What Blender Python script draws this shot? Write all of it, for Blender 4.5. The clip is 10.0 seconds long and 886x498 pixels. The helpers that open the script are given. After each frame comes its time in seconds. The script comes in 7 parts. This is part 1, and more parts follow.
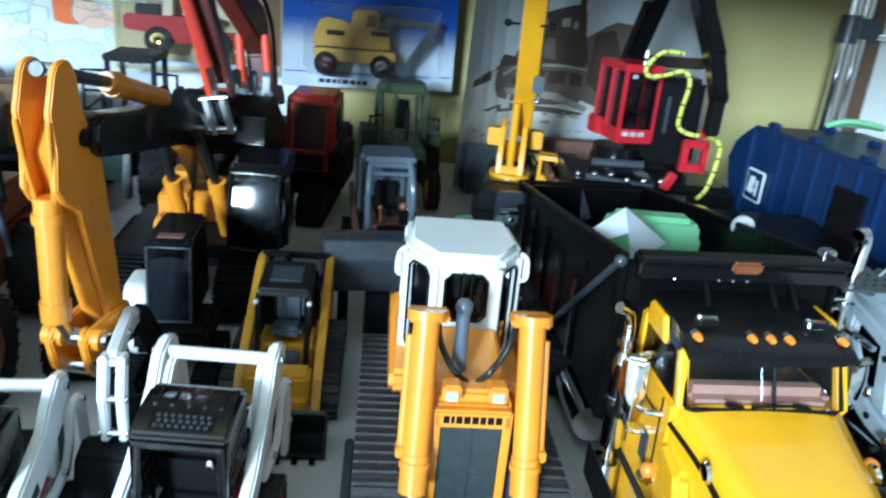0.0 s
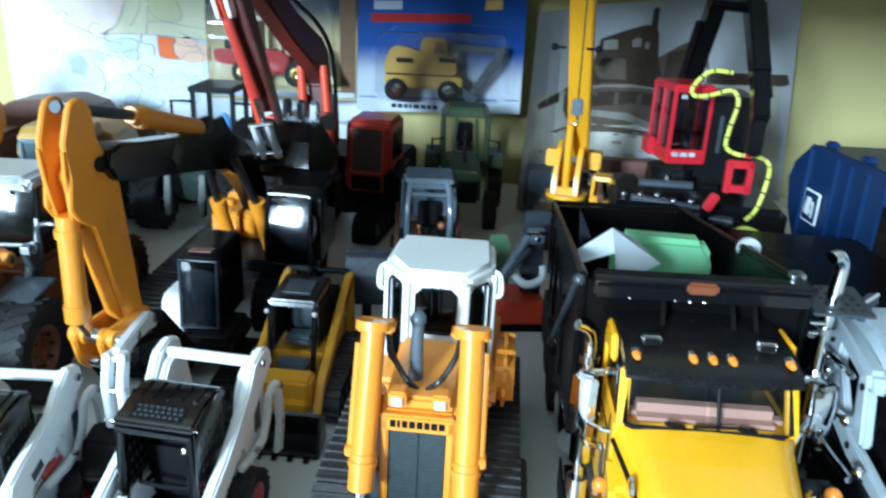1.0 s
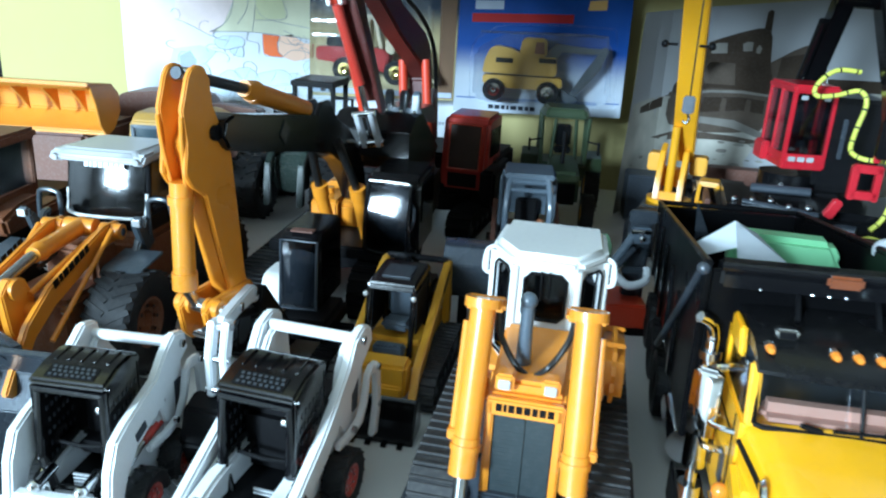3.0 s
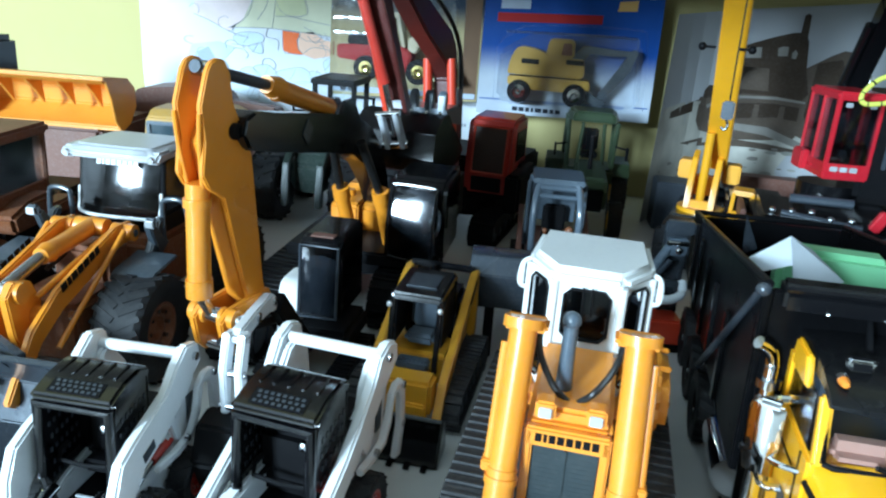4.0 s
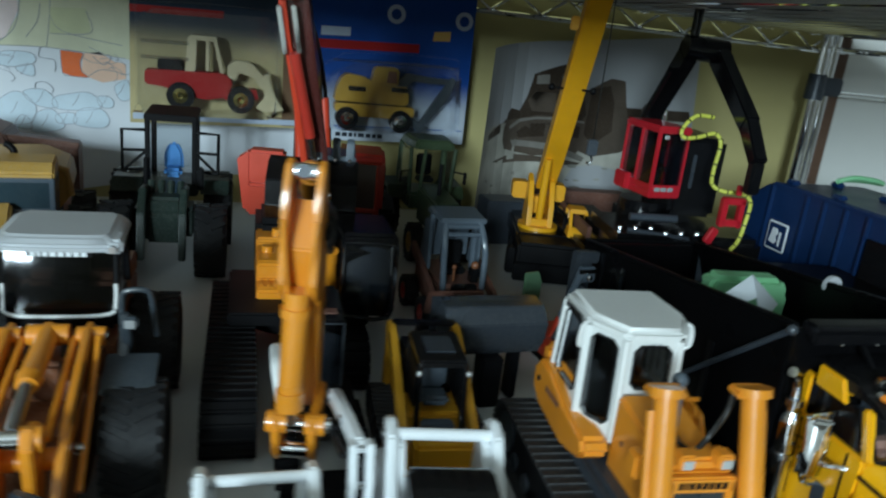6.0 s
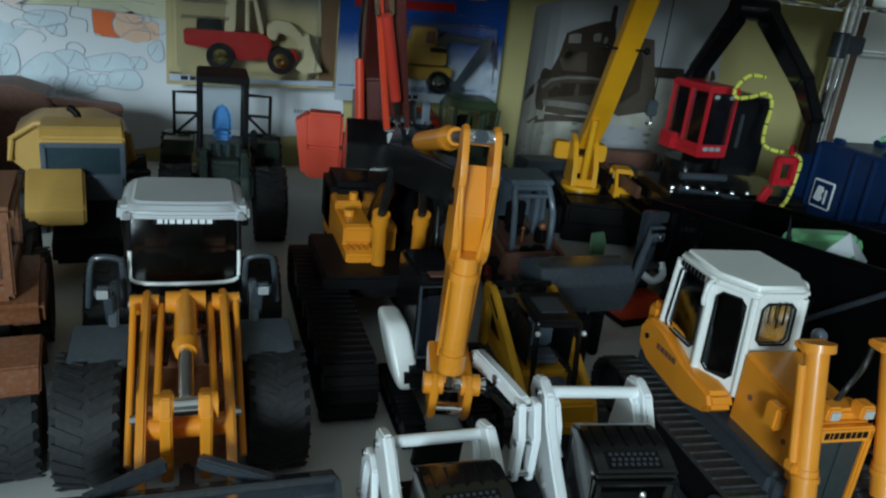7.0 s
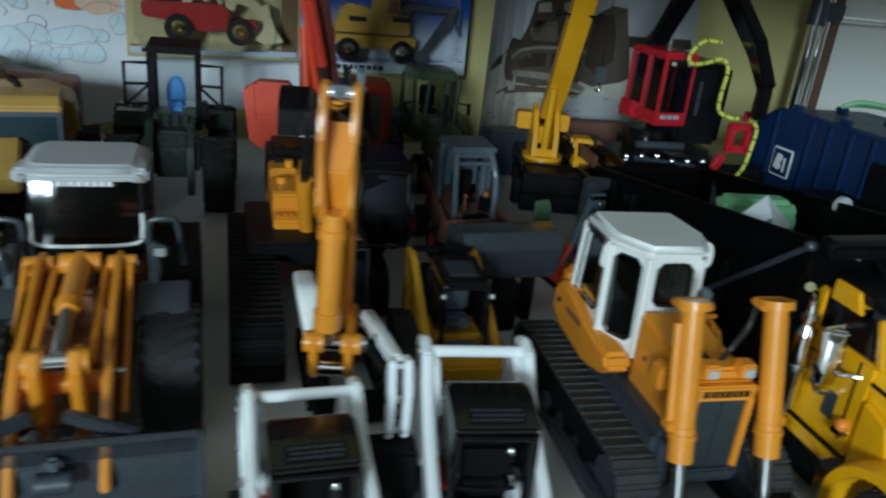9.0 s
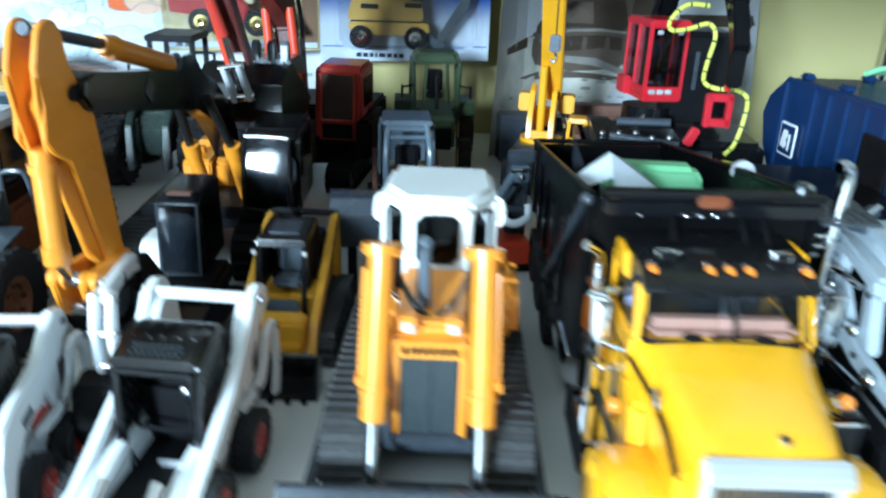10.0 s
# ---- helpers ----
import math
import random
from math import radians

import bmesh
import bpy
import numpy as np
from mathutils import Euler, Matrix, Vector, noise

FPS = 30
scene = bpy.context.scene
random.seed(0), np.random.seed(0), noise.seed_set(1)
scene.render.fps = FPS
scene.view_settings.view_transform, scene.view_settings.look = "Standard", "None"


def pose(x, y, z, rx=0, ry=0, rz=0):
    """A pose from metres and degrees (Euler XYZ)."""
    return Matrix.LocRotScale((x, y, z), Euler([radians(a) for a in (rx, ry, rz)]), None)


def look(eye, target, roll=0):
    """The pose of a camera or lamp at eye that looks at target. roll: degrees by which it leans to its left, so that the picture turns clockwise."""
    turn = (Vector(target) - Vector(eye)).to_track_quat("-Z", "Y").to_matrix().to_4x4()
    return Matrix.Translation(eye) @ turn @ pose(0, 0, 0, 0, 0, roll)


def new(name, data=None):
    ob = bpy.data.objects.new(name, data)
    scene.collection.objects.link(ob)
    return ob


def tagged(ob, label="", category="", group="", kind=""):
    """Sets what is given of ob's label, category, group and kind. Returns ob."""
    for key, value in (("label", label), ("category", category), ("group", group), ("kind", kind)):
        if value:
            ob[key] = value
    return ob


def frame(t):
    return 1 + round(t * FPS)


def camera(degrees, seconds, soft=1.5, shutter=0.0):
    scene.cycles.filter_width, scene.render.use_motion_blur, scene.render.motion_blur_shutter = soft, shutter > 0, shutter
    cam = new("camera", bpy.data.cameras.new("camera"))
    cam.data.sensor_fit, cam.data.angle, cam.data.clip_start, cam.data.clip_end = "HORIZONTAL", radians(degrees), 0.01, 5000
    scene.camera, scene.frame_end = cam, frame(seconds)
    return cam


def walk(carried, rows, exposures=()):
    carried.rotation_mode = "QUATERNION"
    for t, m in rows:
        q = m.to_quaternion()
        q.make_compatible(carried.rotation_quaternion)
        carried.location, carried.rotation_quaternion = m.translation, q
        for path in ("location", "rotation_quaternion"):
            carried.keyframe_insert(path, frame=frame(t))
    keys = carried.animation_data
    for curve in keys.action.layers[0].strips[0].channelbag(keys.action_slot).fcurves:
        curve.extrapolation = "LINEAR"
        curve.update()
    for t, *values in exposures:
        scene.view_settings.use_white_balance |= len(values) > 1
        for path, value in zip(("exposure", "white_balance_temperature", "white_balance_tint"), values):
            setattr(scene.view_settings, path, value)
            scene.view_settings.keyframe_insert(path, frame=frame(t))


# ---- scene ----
# lengths below are in model millimetres; S turns them into metres
S = 0.00085
K = S * 1000.0
cam = camera(61.9, 10.0, soft=2.15, shutter=0.75)
ROWS = [
    (0.0, 0.0127, 0.0168, 0.1493, 69.76, -5.11, -7.01),
    (0.5, 0.0333, 0.0100, 0.1421, 70.21, -3.79, -1.84),
    (1.0, 0.0569, 0.0015, 0.1564, 70.66, -2.69, 2.26),
    (1.5, 0.0586, 0.0073, 0.1552, 72.64, -1.74, 5.07),
    (2.0, 0.0528, 0.0031, 0.1433, 72.64, -1.95, 7.07),
    (2.5, 0.0528, -0.0005, 0.1404, 71.92, -3.05, 8.24),
    (3.0, 0.0482, 0.0057, 0.1433, 71.51, -3.14, 8.91),
    (4.5, 0.0324, 0.0226, 0.1397, 71.59, -4.20, 10.47),
    (5.0, 0.0144, 0.0185, 0.1544, 72.15, -6.59, 3.51),
    (6.5, -0.1133, 0.0305, 0.1596, 71.93, -5.46, -17.38),
    (7.0, -0.1256, 0.0351, 0.1563, 69.88, -6.24, -16.53),
    (7.5, -0.1227, 0.0331, 0.1589, 69.27, -6.41, -16.72),
    (8.0, -0.1213, 0.0333, 0.1559, 68.83, -6.53, -16.16),
    (8.5, -0.1126, 0.0298, 0.1555, 68.47, -6.24, -15.82),
    (9.0, -0.0875, 0.0227, 0.1546, 68.17, -5.62, -15.39),
    (9.5, -0.0265, 0.0229, 0.1540, 67.59, -4.02, -9.86),
    (10.0, 0.0436, 0.0045, 0.1418, 68.25, -2.04, -1.66),
]
EXPOSURES = [(0.0, 0.4, 6200, 10), (1.0, 0.5, 6200, 10), (2.5, 0.54, 6200, 10), (3.0, 0.42, 6200, 10), (4.5, 0.32, 6200, 10), (5.0, 0.0, 6500, 10), (6.5, -1.12, 7150, 10), (7.5, -1.22, 7150, 10), (8.9, -1.14, 7150, 10), (9.5, -0.55, 6600, 10), (10.0, 0.62, 6200, 10)]
walk(cam, [(t, pose(K * x, K * y, K * z, a, b, c)) for t, x, y, z, a, b, c in ROWS], EXPOSURES)

# ---- light: a window behind and to the left of the shelf ----
world = bpy.data.worlds.new("sky")
scene.world = world
world.use_nodes = True
wn = world.node_tree.nodes
sky = wn.new("ShaderNodeTexSky")
sky.sky_type, sky.sun_disc = "NISHITA", False
sky.sun_elevation, sky.sun_rotation = radians(40), radians(200)
wn["Background"].inputs["Strength"].default_value = 0.1
world.node_tree.links.new(sky.outputs[0], wn["Background"].inputs["Color"])


def area(name, eye, target, w, h, watts, col):
    d = bpy.data.lights.new(name, "AREA")
    d.shape, d.size, d.size_y, d.energy, d.color = "RECTANGLE", w, h, watts, col
    ob = new(name, d)
    ob.matrix_world = look(eye, target)
    return ob


area("window_light", (-1.165, -2.105, 0.62), (-1.165, 0.0, 0.62), 0.47, 0.58, 130, (0.71, 0.98, 1.15))

# ---- materials ----
def nodes_of(name):
    m = bpy.data.materials.new(name)
    m.use_nodes = True
    nt = m.node_tree
    return m, nt, nt.nodes["Principled BSDF"], nt.nodes, nt.links


def mat(name, rgb, rough=0.4, metal=0.0, coat=0.0, vary=0.10, grain=260.0, bump=0.03, rvar=0.12, dust=0.05, trans=0.0, spec=0.5):
    """A surface whose colour, gloss and relief vary at two scales, with a thin uneven film of dust."""
    m, nt, b, n, l = nodes_of(name)
    tc = n.new("ShaderNodeTexCoord")
    big = n.new("ShaderNodeTexNoise"); big.inputs["Scale"].default_value = grain * 0.16; big.inputs["Detail"].default_value = 3
    fine = n.new("ShaderNodeTexNoise"); fine.inputs["Scale"].default_value = grain * 3.0; fine.inputs["Detail"].default_value = 4
    l.new(tc.outputs["Object"], big.inputs["Vector"]); l.new(tc.outputs["Object"], fine.inputs["Vector"])
    ramp = n.new("ShaderNodeMapRange")
    ramp.inputs["From Min"].default_value, ramp.inputs["From Max"].default_value = 0.3, 0.7
    ramp.inputs["To Min"].default_value, ramp.inputs["To Max"].default_value = 1 - vary, 1 + vary
    l.new(big.outputs["Fac"], ramp.inputs["Value"])
    hsv = n.new("ShaderNodeHueSaturation"); hsv.inputs["Color"].default_value = (*rgb, 1)
    l.new(ramp.outputs[0], hsv.inputs["Value"])
    dm = n.new("ShaderNodeMapRange")
    dm.inputs["From Min"].default_value, dm.inputs["From Max"].default_value = 0.45, 0.75
    dm.inputs["To Min"].default_value, dm.inputs["To Max"].default_value = 0.0, dust
    l.new(fine.outputs["Fac"], dm.inputs["Value"])
    mix = n.new("ShaderNodeMixRGB"); mix.inputs["Color2"].default_value = (0.42, 0.40, 0.37, 1)
    l.new(dm.outputs[0], mix.inputs["Fac"]); l.new(hsv.outputs["Color"], mix.inputs["Color1"])
    l.new(mix.outputs["Color"], b.inputs["Base Color"])
    rr = n.new("ShaderNodeMapRange")
    rr.inputs["To Min"].default_value, rr.inputs["To Max"].default_value = max(0.03, rough - rvar), min(1, rough + rvar)
    l.new(big.outputs["Fac"], rr.inputs["Value"]); l.new(rr.outputs[0], b.inputs["Roughness"])
    if bump:
        bp = n.new("ShaderNodeBump"); bp.inputs["Strength"].default_value = bump * 3; bp.inputs["Distance"].default_value = 0.0003
        l.new(fine.outputs["Fac"], bp.inputs["Height"]); l.new(bp.outputs[0], b.inputs["Normal"])
    b.inputs["Metallic"].default_value, b.inputs["Coat Weight"].default_value = metal, coat
    b.inputs["Coat Roughness"].default_value = 0.12
    b.inputs["Specular IOR Level"].default_value = spec
    b.inputs["Transmission Weight"].default_value = trans
    return m


def glass(name, rgb, gloss=0.0, ior=1.5, wave=0.12):
    """Thin clear sheet: tinted see-through with a mirror gloss that grows at glancing angles."""
    m, nt, b, n, l = nodes_of(name)
    n.remove(b)
    tr = n.new("ShaderNodeBsdfTransparent"); tr.inputs["Color"].default_value = (*rgb, 1)
    gl = n.new("ShaderNodeBsdfGlossy"); gl.inputs["Color"].default_value = (0.95, 0.97, 1.0, 1)
    tc = n.new("ShaderNodeTexCoord"); f = n.new("ShaderNodeTexNoise"); f.inputs["Scale"].default_value = 140; f.inputs["Detail"].default_value = 3
    l.new(tc.outputs["Object"], f.inputs["Vector"])
    r = n.new("ShaderNodeMapRange"); r.inputs["To Min"].default_value, r.inputs["To Max"].default_value = 0.02, 0.16
    l.new(f.outputs["Fac"], r.inputs["Value"]); l.new(r.outputs[0], gl.inputs["Roughness"])
    bp = n.new("ShaderNodeBump"); bp.inputs["Strength"].default_value = wave; bp.inputs["Distance"].default_value = 0.0004
    l.new(f.outputs["Fac"], bp.inputs["Height"]); l.new(bp.outputs[0], gl.inputs["Normal"])
    fr = n.new("ShaderNodeFresnel"); fr.inputs["IOR"].default_value = ior
    ad = n.new("ShaderNodeMath"); ad.operation = "ADD"; ad.inputs[1].default_value = gloss
    l.new(fr.outputs[0], ad.inputs[0])
    mx = n.new("ShaderNodeMixShader")
    l.new(ad.outputs[0], mx.inputs[0]); l.new(tr.outputs[0], mx.inputs[1]); l.new(gl.outputs[0], mx.inputs[2])
    l.new(mx.outputs[0], n["Material Output"].inputs["Surface"])
    return m


ORANGE = mat("machine_yellow_paint", (0.80, 0.275, 0.022), 0.34, coat=0.4, dust=0.06)
AMBERY = mat("boom_yellow_paint", (0.78, 0.27, 0.018), 0.32, coat=0.4, dust=0.06)
YELLOW = mat("truck_yellow_paint", (0.88, 0.41, 0.008), 0.28, coat=0.5, dust=0.03)
CRANEY = mat("crane_yellow_paint", (0.82, 0.37, 0.012), 0.36, coat=0.2, dust=0.05)
DEEPY = mat("skid_yellow_paint", (0.66, 0.32, 0.02), 0.40, coat=0.2)
OLDY = mat("faded_hauler_yellow", (0.56, 0.32, 0.075), 0.45, dust=0.2)
# dull orange, darkened to carry the shade on the far left loader
DULLO = mat("dull_orange_paint", (0.20, 0.064, 0.022), 0.5, dust=0.15)
BRIGHTO = mat("bucket_orange_paint", (0.78, 0.30, 0.03), 0.42, coat=0.2)
RED = mat("red_paint", (0.52, 0.038, 0.024), 0.32, coat=0.4, dust=0.02)
MAROON = mat("maroon_paint", (0.085, 0.016, 0.013), 0.34, coat=0.3, dust=0.04)
GRILLE = mat("dark_teal_grille", (0.022, 0.032, 0.036), 0.45, dust=0.03)
CREAM = mat("cream_toy_plastic", (0.50, 0.42, 0.26), 0.35, coat=0.3, dust=0.02)
TOYY = mat("mustard_toy_plastic", (0.44, 0.25, 0.035), 0.35, coat=0.2, dust=0.02)
GREENPL = mat("dull_green_plastic", (0.09, 0.18, 0.10), 0.5, dust=0.03)
SLATE = mat("slate_grey_plastic", (0.038, 0.050, 0.062), 0.36, coat=0.2, dust=0.05)
CABRED = mat("logger_red_paint", (0.52, 0.010, 0.022), 0.33, coat=0.3, dust=0.04)
VERMIL = mat("vermilion_paint", (0.66, 0.055, 0.022), 0.38, dust=0.02)
WHITE = mat("white_paint", (0.78, 0.79, 0.78), 0.38, coat=0.2, vary=0.04, dust=0.08)
ARMWHITE = mat("white_arm_paint", (0.84, 0.87, 0.90), 0.33, coat=0.3, vary=0.05, dust=0.06)
ROOFGREY = mat("pale_grey_plastic", (0.50, 0.52, 0.55), 0.35, coat=0.2, vary=0.06)
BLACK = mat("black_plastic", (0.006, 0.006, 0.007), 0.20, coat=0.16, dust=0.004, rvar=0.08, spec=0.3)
GLOSSB = mat("gloss_black_paint", (0.005, 0.005, 0.006), 0.18, coat=0.2, dust=0.005, rvar=0.06, spec=0.35)
VISORB = mat("visor_black_plastic", (0.006, 0.006, 0.007), 0.27, coat=0.1, dust=0.012, rvar=0.14, spec=0.2)
BEDBLACK = mat("tipper_black_paint", (0.003, 0.003, 0.0035), 0.30, dust=0.001, spec=0.08, rvar=0.1)
MATTB = mat("matt_black", (0.006, 0.006, 0.007), 0.5, dust=0.004, spec=0.11)
DKGREY = mat("dark_grey_metal", (0.045, 0.056, 0.072), 0.36, metal=0.2, dust=0.05)
BLUEGREY = mat("blue_grey_paint", (0.085, 0.112, 0.142), 0.32, coat=0.3, dust=0.06)
STEELG = mat("bucket_steel_grey", (0.048, 0.058, 0.072), 0.26, metal=0.3, coat=0.3, dust=0.05)
RUBBER = mat("tyre_rubber", (0.014, 0.015, 0.017), 0.60, grain=300, bump=0.06, dust=0.03, spec=0.3)
TRACKG = mat("track_grey_rubber", (0.034, 0.034, 0.036), 0.62, bump=0.06, dust=0.06, spec=0.3)
BRIGHT = mat("satin_bright_trim", (0.80, 0.81, 0.82), 0.34, metal=0.75, vary=0.05, rvar=0.08, dust=0.0)
PALEPL = mat("pale_blue_grey_paint", (0.36, 0.41, 0.45), 0.34, coat=0.3, vary=0.06, dust=0.06)
CHROME = mat("chrome", (0.82, 0.83, 0.85), 0.08, metal=1.0, vary=0.03, rvar=0.05, dust=0.0, bump=0.0)
STEEL = mat("rod_steel", (0.55, 0.57, 0.60), 0.22, metal=1.0, vary=0.05, dust=0.02, bump=0.01)
GREEN = mat("tractor_green", (0.026, 0.046, 0.020), 0.42, dust=0.03)
DKGREEN = mat("dark_green_paint", (0.013, 0.027, 0.022), 0.38, dust=0.08)
MINT = mat("mint_green_plastic", (0.20, 0.52, 0.27), 0.45, coat=0.1, vary=0.06, dust=0.04)
BLUE = mat("refuse_blue_paint", (0.0015, 0.024, 0.092), 0.42, coat=0.12, dust=0.015)
SKYBL = mat("blue_seat", (0.06, 0.30, 0.72), 0.5)
BROWNLENS = mat("brown_amber_lens", (0.17, 0.04, 0.012), 0.25, coat=0.5, dust=0.02)
AMBER = mat("amber_lens", (0.90, 0.26, 0.03), 0.2, coat=0.6, dust=0.0)
BROWN = mat("brown_timber", (0.10, 0.05, 0.03), 0.6, grain=120, bump=0.1)
BRICKBR = mat("rust_brown_paint", (0.16, 0.065, 0.045), 0.5, dust=0.12)
PINKISH = mat("pink_beige_seat", (0.50, 0.26, 0.20), 0.6, dust=0.1)
HOSE = mat("black_hose", (0.01, 0.01, 0.01), 0.35, dust=0.03)
HOSEY = mat("yellow_hose", (0.66, 0.66, 0.10), 0.5)
CARDBLUE = mat("card_blue_print", (0.015, 0.085, 0.30), 0.42, coat=0.08, dust=0.02, spec=0.12)
CARDLIGHT = mat("card_pale_print", (0.42, 0.48, 0.58), 0.42, coat=0.08, dust=0.02, spec=0.12)
CARDBROWN = mat("card_brown_print", (0.16, 0.09, 0.05), 0.42, coat=0.08, dust=0.02, spec=0.12)


def fade(name, low, high, z0, z1):
    """Printed card whose ink runs from one colour to another up its height."""
    m = mat(name, low, 0.42, coat=0.06, dust=0.01, spec=0.12)
    n, l = m.node_tree.nodes, m.node_tree.links
    tc = n.new("ShaderNodeTexCoord"); sep = n.new("ShaderNodeSeparateXYZ")
    l.new(tc.outputs["Object"], sep.inputs[0])
    r = n.new("ShaderNodeMapRange"); r.interpolation_type = "SMOOTHSTEP"
    r.inputs["From Min"].default_value, r.inputs["From Max"].default_value = z0 * S, z1 * S
    l.new(sep.outputs["Z"], r.inputs["Value"])
    mx = n.new("ShaderNodeMixRGB"); mx.inputs["Color1"].default_value, mx.inputs["Color2"].default_value = (*low, 1), (*high, 1)
    l.new(r.outputs[0], mx.inputs["Fac"])
    hsv = next(k for k in n if k.bl_idname == "ShaderNodeHueSaturation")
    l.new(mx.outputs[0], hsv.inputs["Color"])
    return m


CARDFADE = fade("card_blue_fade", (0.42, 0.46, 0.52), (0.005, 0.055, 0.26), 86, 114)
CARDSAND = fade("card_sand_fade", (0.44, 0.36, 0.19), (0.020, 0.035, 0.06), 116, 140)
CARDRED = mat("card_red_print", (0.34, 0.016, 0.016), 0.42, coat=0.08, dust=0.0, spec=0.12)
PAPER = mat("drawing_paper", (0.66, 0.69, 0.74), 0.8, vary=0.03, grain=60, dust=0.02, spec=0.12)
PAPERW = mat("folded_white_card", (0.78, 0.82, 0.86), 0.7, vary=0.03, grain=60, dust=0.02, spec=0.12)
INK = mat("pencil_line", (0.34, 0.35, 0.40), 0.8, dust=0.0, spec=0.12)
CRAYOR = mat("orange_crayon", (0.80, 0.17, 0.06), 0.8, dust=0.12, spec=0.12)
CRAYPK = mat("pink_crayon", (0.74, 0.62, 0.62), 0.8, dust=0.1, spec=0.12)
CRAYYE = mat("olive_crayon", (0.60, 0.60, 0.45), 0.8, dust=0.1, spec=0.12)
CRAYBL = mat("blue_crayon", (0.56, 0.66, 0.74), 0.8, dust=0.1, spec=0.12)
CRAYDB = mat("slate_crayon", (0.36, 0.42, 0.52), 0.8, dust=0.1, spec=0.12)
CARDDARK = mat("card_dark_print", (0.02, 0.025, 0.035), 0.42, coat=0.08, dust=0.0, spec=0.12)
GOLDHUB = mat("gold_hub", (0.75, 0.62, 0.25), 0.15, metal=1.0, dust=0.0)
CRAYGR = mat("green_crayon", (0.56, 0.58, 0.38), 0.8, dust=0.1, spec=0.12)
CRAYSK = mat("skin_crayon", (0.78, 0.52, 0.40), 0.8, dust=0.1, spec=0.12)
PH0 = mat("photo_sky_grey", (0.37, 0.38, 0.40), 0.35, coat=0.2, vary=0.08, grain=60, dust=0.02, spec=0.12)
PH1 = mat("photo_ground_grey", (0.40, 0.385, 0.34), 0.4, coat=0.2, vary=0.35, grain=220, dust=0.04, spec=0.12)
PH2 = mat("photo_dark_brown", (0.046, 0.032, 0.023), 0.4, coat=0.2, vary=0.3, grain=200, dust=0.04, spec=0.12)
PH4 = mat("photo_light_grey", (0.215, 0.20, 0.18), 0.4, coat=0.2, vary=0.3, grain=200, dust=0.04, spec=0.12)
PH5 = mat("photo_ground_shade", (0.30, 0.30, 0.27), 0.4, coat=0.2, vary=0.3, grain=200, dust=0.04, spec=0.12)
PH3 = mat("photo_mid_brown", (0.092, 0.070, 0.055), 0.4, coat=0.2, vary=0.3, grain=200, dust=0.04, spec=0.12)
TINT = glass("smoked_window", (0.34, 0.34, 0.35))
CLEAR = glass("clear_window", (0.90, 0.92, 0.93))
BLISTER = glass("blister_plastic", (0.95, 0.96, 0.97), 0.04, 1.40, 0.5)
SMOKE = glass("dark_smoked_window", (0.14, 0.15, 0.16))
BLUEPANE = mat("blue_smoked_pane", (0.030, 0.055, 0.070), 0.14, coat=0.5, dust=0.02, rvar=0.05)
PANE = mat("brown_smoked_pane", (0.075, 0.05, 0.042), 0.14, coat=0.5, dust=0.02, rvar=0.05)
LAMPGL = mat("lamp_lens", (0.75, 0.78, 0.80), 0.1, metal=0.6, dust=0.0)
WALLY = mat("yellow_wall_paint", (0.46, 0.395, 0.18), 0.8, vary=0.05, grain=30, bump=0.08, dust=0.03, spec=0.12)
ROOMW = mat("grey_room_paint", (0.30, 0.295, 0.285), 0.85, vary=0.05, grain=20, bump=0.05, dust=0.03)
WHITEC = mat("white_ceiling_paint", (0.55, 0.55, 0.54), 0.9, vary=0.03, grain=20, bump=0.05, dust=0.02)
WALLW = mat("white_wall_paint", (0.60, 0.60, 0.58), 0.8, vary=0.04, grain=20, bump=0.05, dust=0.03)
LINER = mat("shelf_liner_grey", (0.66, 0.66, 0.64), 0.42, vary=0.05, grain=40, bump=0.02, dust=0.06)


# ---- mesh helpers ----
def box(cx, cy, cz, sx, sy, sz, bev=0.0, rx=0, ry=0, rz=0, taper=None):
    """A box; taper scales its top face (x, y)."""
    bm = bmesh.new()
    bmesh.ops.create_cube(bm, size=1.0)
    for v in bm.verts:
        if taper and v.co.z > 0:
            v.co.x *= taper[0]; v.co.y *= taper[1]
        v.co = Vector((v.co.x * sx, v.co.y * sy, v.co.z * sz)) * S
    if bev:
        bmesh.ops.bevel(bm, geom=bm.edges[:], offset=bev * S, segments=2, affect="EDGES", clamp_overlap=True)
    bm.transform(pose(cx * S, cy * S, cz * S, rx, ry, rz))
    return bm


def prism(pts, axis, a, b, bev=0.0):
    """A polygon in the plane across the axis, from a to b. x: (y, z) points; y: (x, z); z: (x, y)."""
    bm = bmesh.new()
    put = {"x": lambda u, v, w: (w, u, v), "y": lambda u, v, w: (u, w, v), "z": lambda u, v, w: (u, v, w)}[axis]
    lo = [bm.verts.new(Vector(put(u, v, a)) * S) for u, v in pts]
    hi = [bm.verts.new(Vector(put(u, v, b)) * S) for u, v in pts]
    n = len(pts)
    bm.faces.new(lo[::-1]); bm.faces.new(hi)
    for i in range(n):
        bm.faces.new((lo[i], lo[(i + 1) % n], hi[(i + 1) % n], hi[i]))
    bmesh.ops.recalc_face_normals(bm, faces=bm.faces[:])
    if bev:
        bmesh.ops.bevel(bm, geom=bm.edges[:], offset=bev * S, segments=2, affect="EDGES", clamp_overlap=True)
    return bm


